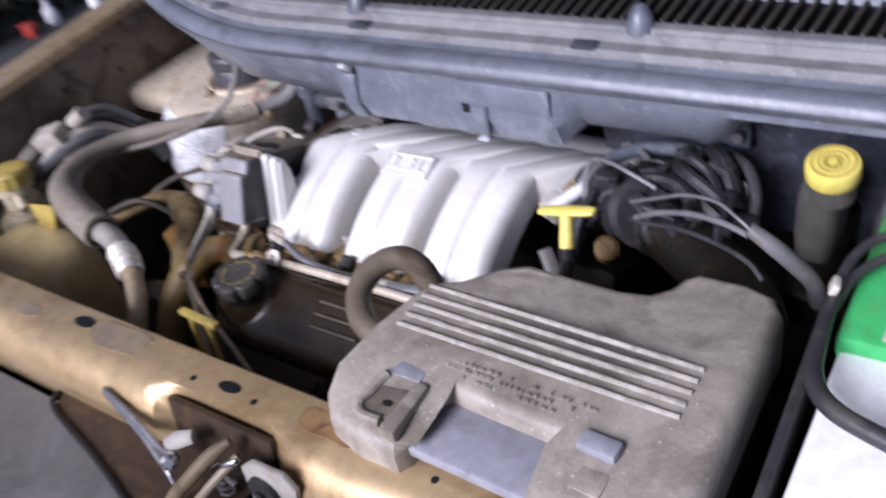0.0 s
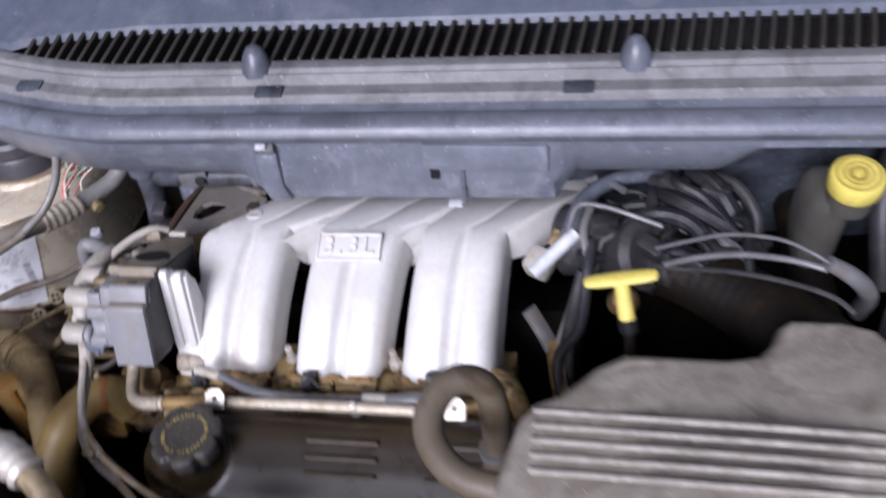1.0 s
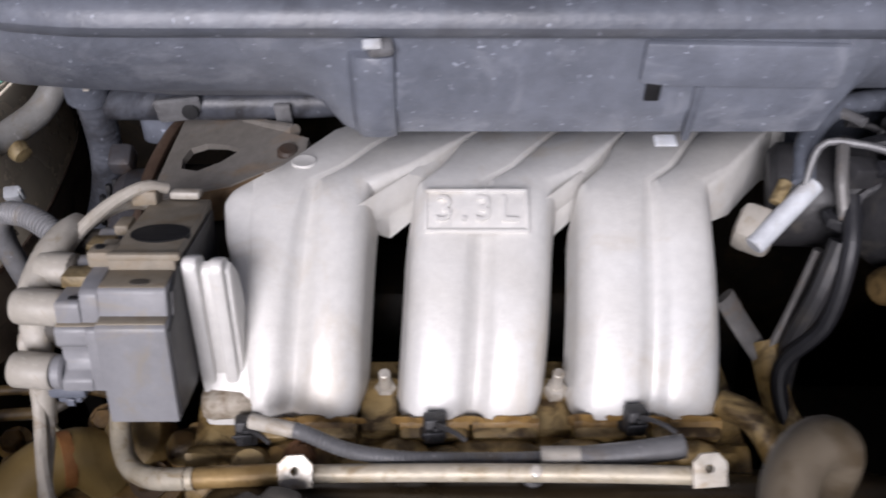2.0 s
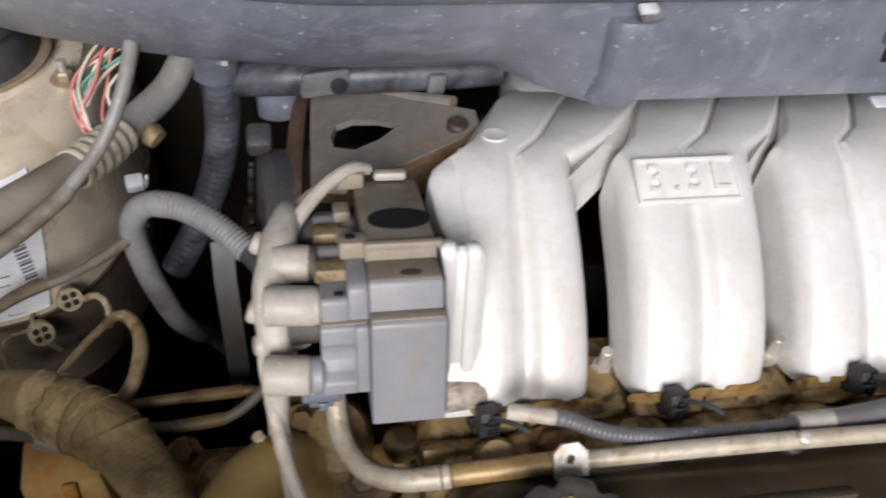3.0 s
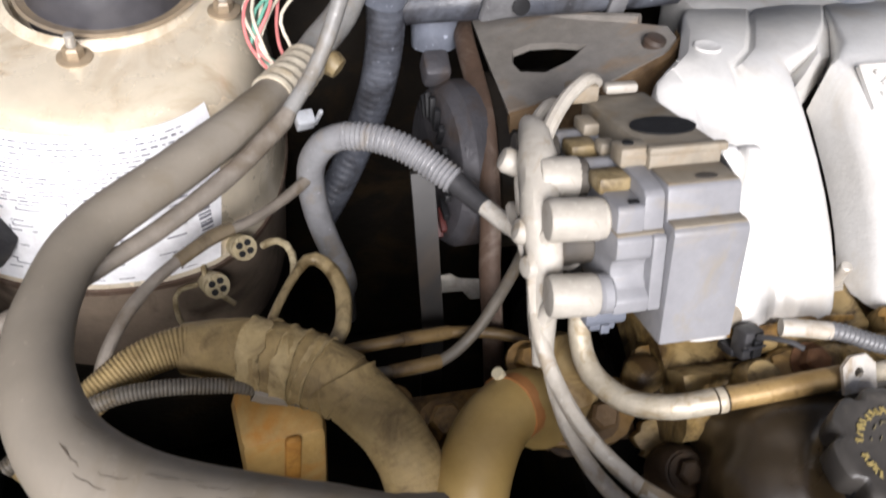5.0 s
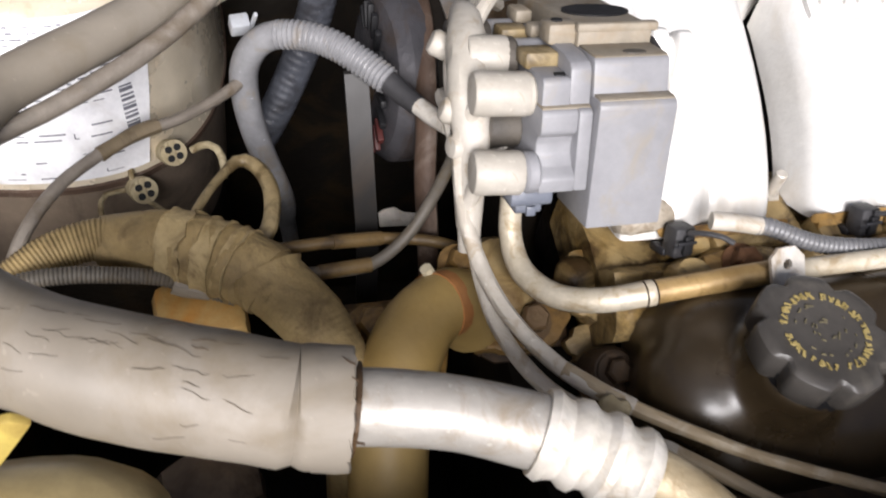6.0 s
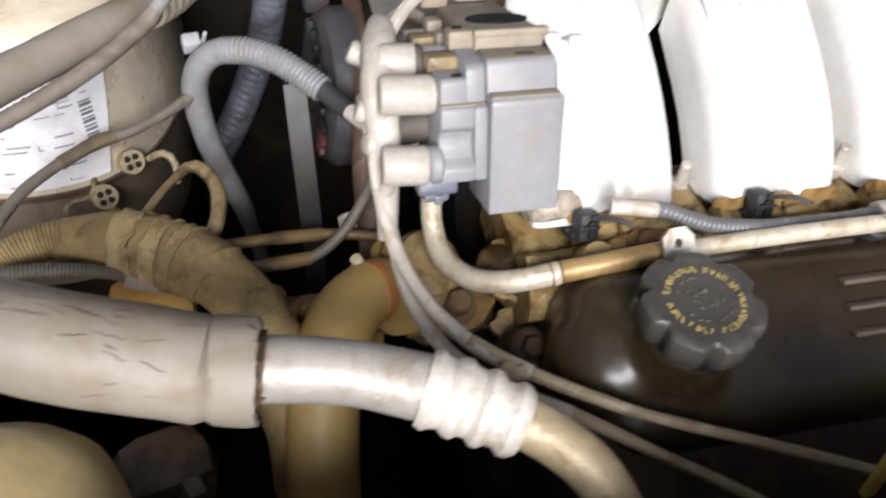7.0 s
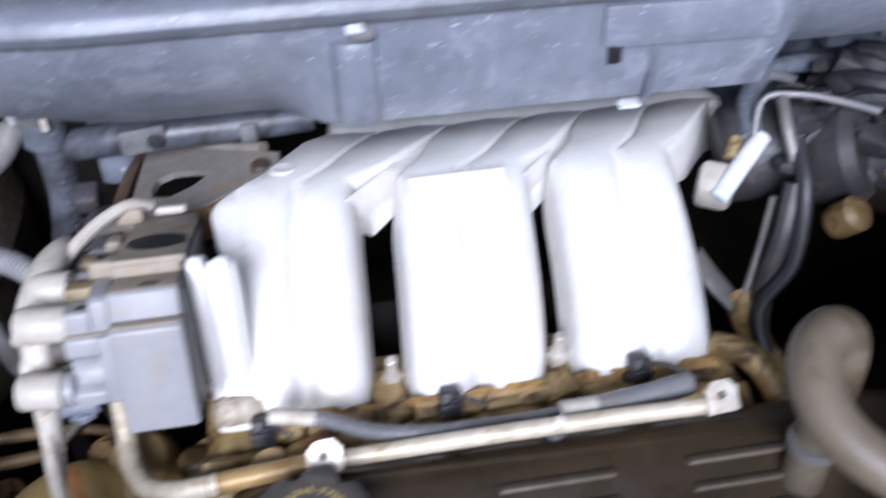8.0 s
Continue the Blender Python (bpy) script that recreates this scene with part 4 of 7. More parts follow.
part("riser", coil_block(-0.2150, -0.2050, [(0.030, -0.0075), (0.030, -0.032), (-0.0128, -0.032), (-0.0108, -0.0135), (-0.0085, -0.0110), (0.000, -0.0090)], 0.0012), M["coil"], coil)
part("tower_base", coil_block(-0.2282, -0.2148, [(0.022, -0.0160), (0.022, -0.045), (-0.0132, -0.045), (-0.0128, -0.0190), (-0.0112, -0.0168)], 0.0012), M["coil"], coil)
part("slot", coil_block(-0.2215, -0.2165, [(-0.0065, -0.0166), (-0.0090, -0.0172), (-0.0090, -0.0162), (-0.0065, -0.0156)], 0.0002), M["black"], coil)
part("tower_rail", coil_block(-0.2285, -0.2085, [(0.085, -0.0135), (0.085, -0.03), (0.022, -0.03), (0.022, -0.0155)]), M["coil_dirt"], coil)
hx = [(-0.184 + 0.017 * math.cos(a), 0.040 + 0.0125 * math.sin(a)) for a in np.linspace(0, 2 * math.pi, 22)[:-1]]
bm = bmesh.new()
o = CS + CN * 0.0006
ring = [bm.verts.new(o + Vector((x, 0, 0)) + CU * u) for x, u in hx]
ring2 = [bm.verts.new(q.co - CN * 0.003) for q in ring]
bm.faces.new(ring)
bm.faces.new(ring2[::-1])
for k in range(len(ring)):
    bm.faces.new((ring[k], ring[(k + 1) % len(ring)], ring2[(k + 1) % len(ring)], ring2[k]))
part("core_opening", bm, M["black"], coil, "dark oval core opening", smooth=False)
part("screw", lathe([(0.0055, -0.002), (0.0055, 0.0008), (0.004, 0.001)], CS + Vector((-0.1832, 0, 0)) - CU * 0.0052 - CN * 0.0086, CN, 14, squash=0.6), M["boot_dark"], coil)
for x, u, n_ in ((-0.207, 0.092, 0.003), (-0.2095, 0.020, -0.0045)):
    part("lug", box(CS + Vector((x, 0, 0)) + CU * u + CN * n_, (0.016, 0.014, 0.010), (-21.7, 0, 0), 0.002), M["coil_dirt"], coil)
    part("lug_hole", lathe([(0.0028, 0), (0.0028, 0.0012), (0.002, 0.0013)], CS + Vector((x - 0.002, 0, 0)) + CU * u + CN * (n_ + 0.0046), CN, 10), M["black"], coil)
part("end_cap", prism([(-0.010, -0.004), (0.009, -0.0045), (0.010, 0.004), (-0.009, 0.005)], CS + Vector((-0.183, 0, 0)) + CU * 0.095 + CN * 0.0, Vector((1, 0, 0)), CU, 0.0055, 0.002), M["boot"], coil, "pale grey plastic end cap")
plug = part("plug", coil_block(-0.2400, -0.2195, [(0.014, -0.075), (-0.0140, -0.0765), (-0.0155, -0.0740), (-0.0150, -0.0675), (0.014, -0.065)], 0.0014), M["seal"], coil, "dark blue-grey electrical plug")
part("plug_nose", coil_block(-0.2365, -0.2235, [(0.010, -0.081), (-0.0110, -0.0815), (-0.0125, -0.0795), (-0.0120, -0.0745), (0.010, -0.074)], 0.0012), M["seal"], plug)
part("latch", coil_block(-0.2315, -0.2270, [(-0.0120, -0.0825), (-0.0140, -0.0815), (-0.0140, -0.0770), (-0.0120, -0.0770)], 0.0005), M["seal"], plug)
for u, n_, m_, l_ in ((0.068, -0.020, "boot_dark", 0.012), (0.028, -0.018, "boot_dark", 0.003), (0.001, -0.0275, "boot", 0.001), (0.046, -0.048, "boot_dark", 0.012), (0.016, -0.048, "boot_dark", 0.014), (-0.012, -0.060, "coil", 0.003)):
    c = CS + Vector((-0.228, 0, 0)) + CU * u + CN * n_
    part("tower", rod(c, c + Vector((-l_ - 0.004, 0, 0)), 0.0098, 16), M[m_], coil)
for u, n_ in ((0.068, -0.0180), (0.030, -0.0185)):
    c = CS + CU * u + CN * n_
    part("stub", rod(c + Vector((-0.2300, 0, 0)), c + Vector((-0.2070, 0, 0)), 0.0088, 16), M["coil"], coil)
for u, n_, l_ in ((0.0505, -0.0125, 0.0150), (0.0125, -0.0140, 0.0160)):
    part("stained_step", box(CS + Vector((-0.2225, 0, 0)) + CU * u + CN * n_, (l_, 0.0150, 0.0080), (-21.7, 0, 0), 0.0018), M["amber_grime"], coil, "amber stained step")
for u, n_, w_, h_ in ((0.066, -0.0065, 0.009, 0.016), (0.040, -0.0085, 0.009, 0.010)):
    part("step", box(CS + Vector((-0.2135, 0, 0)) + CU * u + CN * n_, (w_, h_, 0.007), (-21.7, 0, 0), 0.0018), M["coil_dirt"], coil)
part("ledge", coil_block(-0.2052, -0.1650, [(0.0135, 0.0016), (0.0135, -0.003), (0.0088, -0.003), (0.0088, 0.0012)], 0.0012), M["coil_dirt"], coil)

# ---- ignition wires with their boots ----
def ignition_wire(boot_at, boot_len, mat, path, boot_r=0.0103):
    b = Vector(boot_at)
    t = thing("ignition_wire", b, "dusty grey ignition wire with thick rubber boot", "wire", "ignition wires of the coil pack")
    e = b + Vector((-boot_len, 0.002, 0))
    bm = lathe([(boot_r * 0.92, 0), (boot_r, 0.0015), (boot_r, boot_len * 0.9), (boot_r * 0.92, boot_len * 0.97), (boot_r * 0.6, boot_len)], b, e - b, 18)
    part("boot", bm, M[mat], t)
    path = [e + Vector((0.006, 0, 0))] + [Vector(q) for q in path]
    cut = len(path) if len(path) < 9 else 6
    part("lead", tube(path[:cut + 1], 0.0040, 10, wobble=0.08), M["wire"], t)
    if cut < len(path):
        part("dusty_lead", tube(path[cut - 1:], [0.0042, 0.0036] + [0.0030] * (len(path) - cut - 1), 10, wobble=0.08), M["wire_tan"], t, "dusty tan length of the wire")
    return t


def tower_at(u, n_, dx):
    return CS + Vector((-0.228 - dx, 0, 0)) + CU * u + CN * n_


ignition_wire(tower_at(0.001, -0.0275, 0.002), 0.0265, "boot", [(-0.2555, -0.010, 0.956), (-0.2570, -0.022, 0.936), (-0.2545, -0.040, 0.915), (-0.2450, -0.075, 0.903), (-0.2260, -0.110, 0.900), (-0.200, -0.133, 0.899), (-0.15, -0.160, 0.891), (-0.09, -0.185, 0.885), (-0.03, -0.210, 0.877), (0.03, -0.23, 0.85)])
ignition_wire(tower_at(-0.012, -0.060, 0.007), 0.0235, "boot", [(-0.2540, -0.030, 0.925), (-0.2510, -0.046, 0.905), (-0.2470, -0.078, 0.893), (-0.2330, -0.110, 0.889), (-0.208, -0.134, 0.887), (-0.182, -0.150, 0.884), (-0.139, -0.181, 0.879), (-0.100, -0.208, 0.872), (-0.06, -0.235, 0.85)])
ignition_wire(tower_at(0.028, -0.018, 0.004), 0.020, "boot", [(-0.2520, 0.020, 0.975), (-0.2560, -0.002, 0.968), (-0.2580, -0.020, 0.94), (-0.2540, -0.034, 0.915)])
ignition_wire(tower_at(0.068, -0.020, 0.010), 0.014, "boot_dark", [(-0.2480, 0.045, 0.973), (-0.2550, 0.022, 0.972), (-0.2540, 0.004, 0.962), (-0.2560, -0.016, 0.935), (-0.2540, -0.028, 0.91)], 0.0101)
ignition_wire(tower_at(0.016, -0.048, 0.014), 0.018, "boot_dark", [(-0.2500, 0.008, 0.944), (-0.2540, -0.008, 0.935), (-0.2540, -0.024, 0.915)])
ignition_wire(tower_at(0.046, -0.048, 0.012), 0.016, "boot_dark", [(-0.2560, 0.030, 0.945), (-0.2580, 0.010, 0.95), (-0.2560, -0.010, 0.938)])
t = thing("ignition_wire", (-0.21, 0.08, 0.985), "dusty grey ignition wire curving round the coil pack", "wire", "ignition wires of the coil pack")
part("lead", tube([(-0.196, 0.090, 0.973), (-0.206, 0.083, 0.981), (-0.222, 0.069, 0.981), (-0.237, 0.050, 0.977), (-0.246, 0.034, 0.970), (-0.250, 0.018, 0.962), (-0.252, 0.000, 0.950)], [0.0036, 0.0038, 0.0040, 0.0041, 0.0044, 0.0046, 0.0044], 10), M["wire"], t)
part("lead", tube([(-0.2100, 0.096, 0.952), (-0.2220, 0.086, 0.963), (-0.2350, 0.070, 0.967), (-0.2460, 0.052, 0.966), (-0.2530, 0.034, 0.963), (-0.2560, 0.014, 0.955)], 0.0038, 10), M["wire"], t)
t = thing("wire_loom", (-0.258, 0.02, 0.93), "grey plastic loom clamp gathering ignition wires", "loom")
part("loom_clip", tube([(-0.2430, 0.060, 0.972), (-0.2450, 0.048, 0.977), (-0.2490, 0.026, 0.977), (-0.2530, 0.004, 0.968), (-0.2520, -0.014, 0.95), (-0.2530, -0.028, 0.925), (-0.2535, -0.040, 0.905)], [0.0062, 0.0078, 0.0098, 0.0104, 0.0080, 0.0064, 0.0056], 16, wobble=0.2), M["boot"], t)
for p, ax, r in (((-0.2605, 0.000, 0.960), (-1, 0.2, 0.3), 0.0066), ((-0.2580, 0.040, 0.968), (-1, 0.3, 0.4), 0.0066), ((-0.2580, -0.013, 0.949), (-1, -0.2, 0.2), 0.0062)):
    part("nub", lathe([(r * 0.8, -0.007), (r, -0.004), (r, 0.003), (r * 0.8, 0.0050), (r * 0.4, 0.0055)], p, ax, 14), M["boot"], t)
part("clamp_ring", lathe([(0.0068, -0.004), (0.0090, -0.004), (0.0092, 0.003), (0.0068, 0.003), (0.0066, -0.003)], (-0.2405, -0.007, 0.9500), (-0.3, -1, 0.5), 20), M["boot"], t)
t = thing("wire_clip", (-0.209, -0.130, 0.895), "small tan plastic clip holding two wires", "clip")
part("clip", prism([(-0.007, -0.004), (-0.002, -0.0052), (0.006, -0.003), (0.0072, 0.001), (0.004, 0.0045), (0.0015, 0.0028), (-0.003, 0.0055), (-0.0068, 0.002)], (-0.209, -0.131, 0.8985), (0.9, -0.42, 0.0), (0.35, 0.75, 0.5), 0.0075, 0.0014), M["cream_dirty"], t)

# ---- fuel rail ----
rail = thing("fuel_rail", (0, -0.074, 0.89), "dull aluminium fuel rail tube with mounting tabs", "fuel rail")
part("elbow_tube", tube([(-0.222, -0.006, 0.905), (-0.222, -0.016, 0.886), (-0.219, -0.034, 0.877), (-0.208, -0.054, 0.880), (-0.19, -0.066, 0.888), (-0.165, -0.070, 0.895)], [0.006, 0.0062, 0.0066, 0.0066, 0.0066, 0.0066], 14), M["tube_pale"], rail)
part("collar", lathe([(0.0064, 0), (0.0067, 0.0006), (0.0067, 0.0044), (0.0064, 0.005)], (-0.1685, -0.0698, 0.8943), (1, -0.03, 0.15), 18), M["tube_pale"], rail)
for dx in (0.0, 0.0052):
    part("groove_ring", lathe([(0.0062, 0), (0.0069, 0.0003), (0.0069, 0.0008), (0.0062, 0.0011)], (-0.1688 + dx, -0.0698, 0.8943 + dx * 0.15), (1, -0.03, 0.15), 18), M["brown_dark"], rail)
part("stained_tube", tube([(-0.163, -0.070, 0.8955), (-0.13, -0.072, 0.902), (-0.104, -0.0735, 0.9065)], 0.0063, 14), M["tube_amber"], rail, "brown stained tube length")
part("tube", tube([(-0.106, -0.0735, 0.906), (-0.05, -0.075, 0.910), (0.02, -0.077, 0.913), (0.08, -0.079, 0.915), (0.128, -0.081, 0.916)], 0.0052, 14), M["tube_pale"], rail)
circ = [(0.0026 * math.cos(a), 0.0026 * math.sin(a)) for a in np.linspace(0, 2 * math.pi, 13)[:-1]]
for at, lean in (((-0.103, -0.077, 0.917), 0.25), ((0.122, -0.081, 0.925), 0.25)):
    tab = [(0.0095, -0.010), (0.0095, 0.003), (0.0045, 0.0085), (-0.0045, 0.0085), (-0.009, 0.004), (-0.0085, -0.010)]
    part("tab", plate_with_hole(tab, circ, at, (1, 0.05, 0.05), (0.0, 0.72, 0.70), 0.0025), M["metal"], rail, "pale metal tab with a hole")
part("valve", lathe([(0.0075, 0), (0.0075, 0.012), (0.0055, 0.013), (0.005, 0.018)], (0.029, -0.071, 0.897), (0, -0.35, 1), 14), M["rubber_dark"], rail, "black test valve cap")
part("valve_tip", lathe([(0.0035, 0), (0.0035, 0.007), (0.002, 0.008)], (0.029, -0.078, 0.915), (0, -0.35, 1), 10), M["metal_white"], rail)

harness = thing("injector_harness", (-0.04, -0.055, 0.90), "grey corrugated injector wiring conduit", "harness")
part("sleeve", tube([(-0.131, -0.0475, 0.9200), (-0.118, -0.051, 0.9205), (-0.106, -0.0535, 0.9195)], 0.0047, 12), M["wire"], harness)
part("conduit", tube([(-0.108, -0.053, 0.9195), (-0.100, -0.055, 0.9190), (-0.075, -0.062, 0.912), (-0.045, -0.065, 0.908), (-0.01, -0.065, 0.906), (0.016, -0.065, 0.906), (0.036, -0.0655, 0.908)], 0.0043, 12, ripple=(0.0030, 0.0006)), M["grey_hose"], harness)
part("sleeve", tube([(0.034, -0.0655, 0.908), (0.056, -0.066, 0.909)], 0.0075, 12), M["boot"], harness)
part("sleeve", tube([(0.056, -0.066, 0.909), (0.085, -0.064, 0.911), (0.115, -0.060, 0.912)], 0.0072, 12), M["grey_hose"], harness)
for x, y, z in ((-0.138, -0.040, 0.898), (-0.0265, -0.040, 0.900), (0.0930, -0.037, 0.903)):
    t = thing("injector_plug", (x, y, z - 0.016), "black electrical injector plug", "plug", "injector plugs")
    part("body", box((x, y, z), (0.0130, 0.0110, 0.0170), (-24, 6, 8), 0.002), M["rubber_dark"], t)
    part("collar", box((x - 0.0015, y + 0.004, z - 0.010), (0.0150, 0.0125, 0.005), (-24, 6, 8), 0.0015), M["cable_black"], t)
    part("latch", box((x + 0.002, y - 0.0062, z + 0.002), (0.0060, 0.0030, 0.011), (-24, 6, 8), 0.001), M["black"], t)
    for dz in (-0.004, 0.001, 0.006):
        part("grip_rib", box((x - 0.0005, y - 0.0056 - dz * 0.42, z + dz), (0.0118, 0.0012, 0.0016), (-24, 6, 8), 0.0003), M["cable_black"], t)
    part("lead", tube([(x + 0.001, y - 0.004, z + 0.009), (x + 0.006, y - 0.009, z + 0.014), (x + 0.013, y - 0.014, z + 0.016), (x + 0.018, y - 0.018, z + 0.015)], 0.0015, 8), M["rubber_dark"], t)

# ---- valve cover and oil filler ----
cover = thing("valve_cover", (0.04, -0.13, 0.83), "satin black front valve cover with raised ribs", "cover")
rows = []
VN, VT = Vector((0, -0.5, 0.866)), Vector((0, -0.866, -0.5))
VO = Vector((0, -0.128, 0.887))
for x, k in ((-0.166, 0.30), (-0.162, 0.62), (-0.154, 0.84), (-0.141, 0.96), (-0.122, 1.0), (0.00, 1.0), (0.08, 1.0), (0.16, 1.0), (0.23, 1.0), (0.25, 0.9), (0.262, 0.6)):
    r = []
    for a in np.linspace(0, math.pi, 13):
        c, s = math.cos(a), math.sin(a)
        r.append(VO + Vector((x, 0, 0)) + VT * (0.056 * math.copysign(abs(c) ** 0.55, c) * (0.45 + 0.55 * k)) + VN * (-0.045 + 0.045 * k * abs(s) ** 0.6))
    r.append(VO + Vector((x, 0, 0)) - VT * 0.058 * (0.45 + 0.55 * k) - VN * 0.07)
    r.append(VO + Vector((x, 0, 0)) + VT * 0.058 * (0.45 + 0.55 * k) - VN * 0.07)
    rows.append(r)
bm = loft(rows)
lathe([(0.037, -0.040), (0.033, -0.012), (0.027, 0.002), (0.025, 0.016)], (-0.114, -0.122, 0.897), (0, -0.3, 0.95), 28, bm)
lathe([(0.039, -0.045), (0.039, -0.022), (0.0355, -0.010), (0.028, -0.001), (0.018, 0.004), (0.007, 0.0065)], (-0.142, -0.119, 0.887), (-0.15, -0.36, 0.93), 24, bm)
body = part("body", bm, M["cover"], cover)
fuse = body.modifiers.new("fuse", "REMESH")
fuse.mode, fuse.voxel_size, fuse.use_smooth_shade = "VOXEL", 0.0025, True
fillet = body.modifiers.new("fillet", "SMOOTH")
fillet.factor, fillet.iterations = 0.5, 14
for i in range(3):
    part("rib", box(VO + Vector((0.022, 0, 0)) + VT * (-0.027 + 0.0145 * i) + VN * 0.001, (0.066, 0.0090, 0.0034), (-30, 0, 0), 0.0016), M["cover_rib"], cover, "dusty raised rib")
    part("rib", box(VO + Vector((0.130, 0, 0)) + VT * (-0.027 + 0.0145 * i) + VN * 0.001, (0.066, 0.0090, 0.0034), (-30, 0, 0), 0.0016), M["cover_rib"], cover, "dusty raised rib")
for x, y, z in ((-0.176, -0.085, 0.848), (0.02, -0.178, 0.848)):
    part("bolt_boss", lathe([(0.016, -0.020), (0.015, -0.004), (0.012, 0.000), (0.0085, 0.0005)], (x, y, z), (0, -0.5, 1), 18), M["brown_dark"], cover)
    part("bolt", hexbolt((x, y, z), (0, -0.5, 1), 0.007, 0.008), M["brown_dark"], cover)
oil = thing("oil_cap", (-0.114, -0.124, 0.905), "dark grey scalloped oil filler cap with worn yellow print", "cap")
on = Vector((0.0, -0.04, 1.0)).normalized()
oc = Vector((-0.1120, -0.1240, 0.9280))
part("knob", lathe([(0.0295, -0.019), (0.0315, -0.016), (0.0322, -0.004), (0.0315, -0.0014), (0.0295, 0.0), (0.0258, 0.0002), (0.0235, -0.0004)], oc, on, 98, lobes=7, lobe=0.145), M["cap"], oil)
part("skirt", lathe([(0.0265, -0.028), (0.0275, -0.012), (0.020, -0.008)], oc, on, 26), M["black"], oil)
u, v, w = axes_for(on)
random.seed(4)


def print_mark(a, r, da, dr, turn):
    """A short worn stroke of print on the cap at angle a and radius r."""
    d, e = (math.cos(a) * u + math.sin(a) * v), (-math.sin(a) * u + math.cos(a) * v)
    d, e = math.cos(turn) * d + math.sin(turn) * e, math.cos(turn) * e - math.sin(turn) * d
    q = oc + w * -0.0002 + r * (math.cos(a) * u + math.sin(a) * v)
    return prism([(-dr, -da), (dr * 0.9, -da), (dr, da), (-dr * 0.9, da)], q, d, e, 0.0006)


for i in range(34):
    a = 2 * math.pi * i / 34
    if i % 9 == 7:
        continue
    for k in range(random.choice((1, 2, 2))):
        part("print_mark", print_mark(a + random.uniform(-0.03, 0.03) + 0.07 * k, random.uniform(0.0186, 0.0196), random.uniform(0.0003, 0.0007), random.uniform(0.0012, 0.0020), random.choice((0.0, 0.5, -0.5))), M["cap_mark"], oil, smooth=False)
    part("print_mark", print_mark(a + 0.03, random.choice((0.0180, 0.0204)), random.uniform(0.0006, 0.0012), 0.00025, 0.0), M["cap_mark"], oil, smooth=False)
for i in range(30):
    a = random.uniform(0, 2 * math.pi)
    part("print_mark", print_mark(a, random.choice((0.0138, 0.0132, 0.0095, 0.0060, 0.0045)), random.uniform(0.0004, 0.0014), random.uniform(0.0002, 0.0004), random.uniform(-0.3, 0.3)), M["cap_faint"], oil, smooth=False)

# ---- triangular engine bracket beside the coil ----
tri = thing("engine_bracket", (-0.2, 0.17, 0.90), "grey steel triangular bracket with rust stains", "bracket")
def bz(x, y):
    return 0.917 + 0.28 * (x + 0.231) - 0.10 * (y - 0.133)


def flat(points, x0=-0.19, y0=0.178):
    return [(x - x0, y - y0) for x, y in points]


BU, BV = Vector((1, 0, 0.28)), Vector((0, 1, -0.10))
part("plate", plate_with_hole(flat([(-0.229, 0.128), (-0.200, 0.130), (-0.165, 0.128), (-0.125, 0.140), (-0.112, 0.152), (-0.112, 0.166), (-0.130, 0.180), (-0.170, 0.212), (-0.200, 0.238), (-0.216, 0.254), (-0.224, 0.248), (-0.227, 0.190)]),
                               flat([(-0.213, 0.176), (-0.211, 0.163), (-0.197, 0.155), (-0.179, 0.160), (-0.164, 0.171), (-0.180, 0.183), (-0.197, 0.190), (-0.209, 0.188)]), (-0.19, 0.178, bz(-0.19, 0.178)), BU, BV, 0.005), M["bracket_grey"], tri)
part("rolled_edge", tube([(-0.220, 0.256, 0.911), (-0.17, 0.214, 0.928), (-0.128, 0.182, 0.945)], 0.005, 10), M["bracket_grey"], tri)
part("lug", lathe([(0.008, 0), (0.008, 0.010), (0.006, 0.012)], (-0.130, 0.154, 0.940), (0.1, 0, 1), 16), M["arm_brown"], tri)
part("arm", tube([(-0.224, 0.262, 0.900), (-0.233, 0.225, 0.909), (-0.2375, 0.180, 0.913), (-0.240, 0.140, 0.911), (-0.243, 0.110, 0.899), (-0.246, 0.082, 0.879), (-0.249, 0.060, 0.855), (-0.248, 0.042, 0.825), (-0.246, 0.022, 0.78)], [0.0072, 0.0075, 0.0075, 0.0075, 0.0075, 0.0075, 0.0075, 0.0075, 0.0075], 12, flat=0.7), M["rust_arm"], tri, "brown rusted arm")
edge = [(-0.228, 0.1285), (-0.215, 0.130), (-0.190, 0.130), (-0.165, 0.1285), (-0.142, 0.134), (-0.125, 0.1405), (-0.113, 0.1525), (-0.1125, 0.160)]
part("folded_flange", loft([[Vector((x, y + dy, bz(x, y) + dz)) for dy, dz in ((0.002, 0.004), (-0.0022, 0.0025), (-0.0055, -0.004), (-0.0085, -0.013 - 0.10 * (x + 0.234)), (-0.0060, -0.014 - 0.10 * (x + 0.234)), (0.0015, -0.002))] for x, y in edge]), M["flange_amber"], tri, "amber stained folded flange")
# alternator behind the bracket
alt = thing("alternator", (-0.262, 0.17, 0.80), "dirty grey alternator with finned end cover", "alternator")
part("end_cover", lathe([(0.050, 0), (0.056, 0.006), (0.056, 0.018), (0.050, 0.026), (0.040, 0.029), (0.020, 0.031)], (-0.240, 0.150, 0.862), (-1, -0.1, 0.10), 32), M["alt_grey"], alt, "dirty grey end cover")
part("body", rod((-0.242, 0.150, 0.862), (-0.14, 0.158, 0.852), 0.060, 28), M["engine"], alt)
part("hub", lathe([(0.018, 0.030), (0.016, 0.036), (0.008, 0.038)], (-0.240, 0.150, 0.862), (-1, -0.1, 0.10), 20), M["brown_dark"], alt)
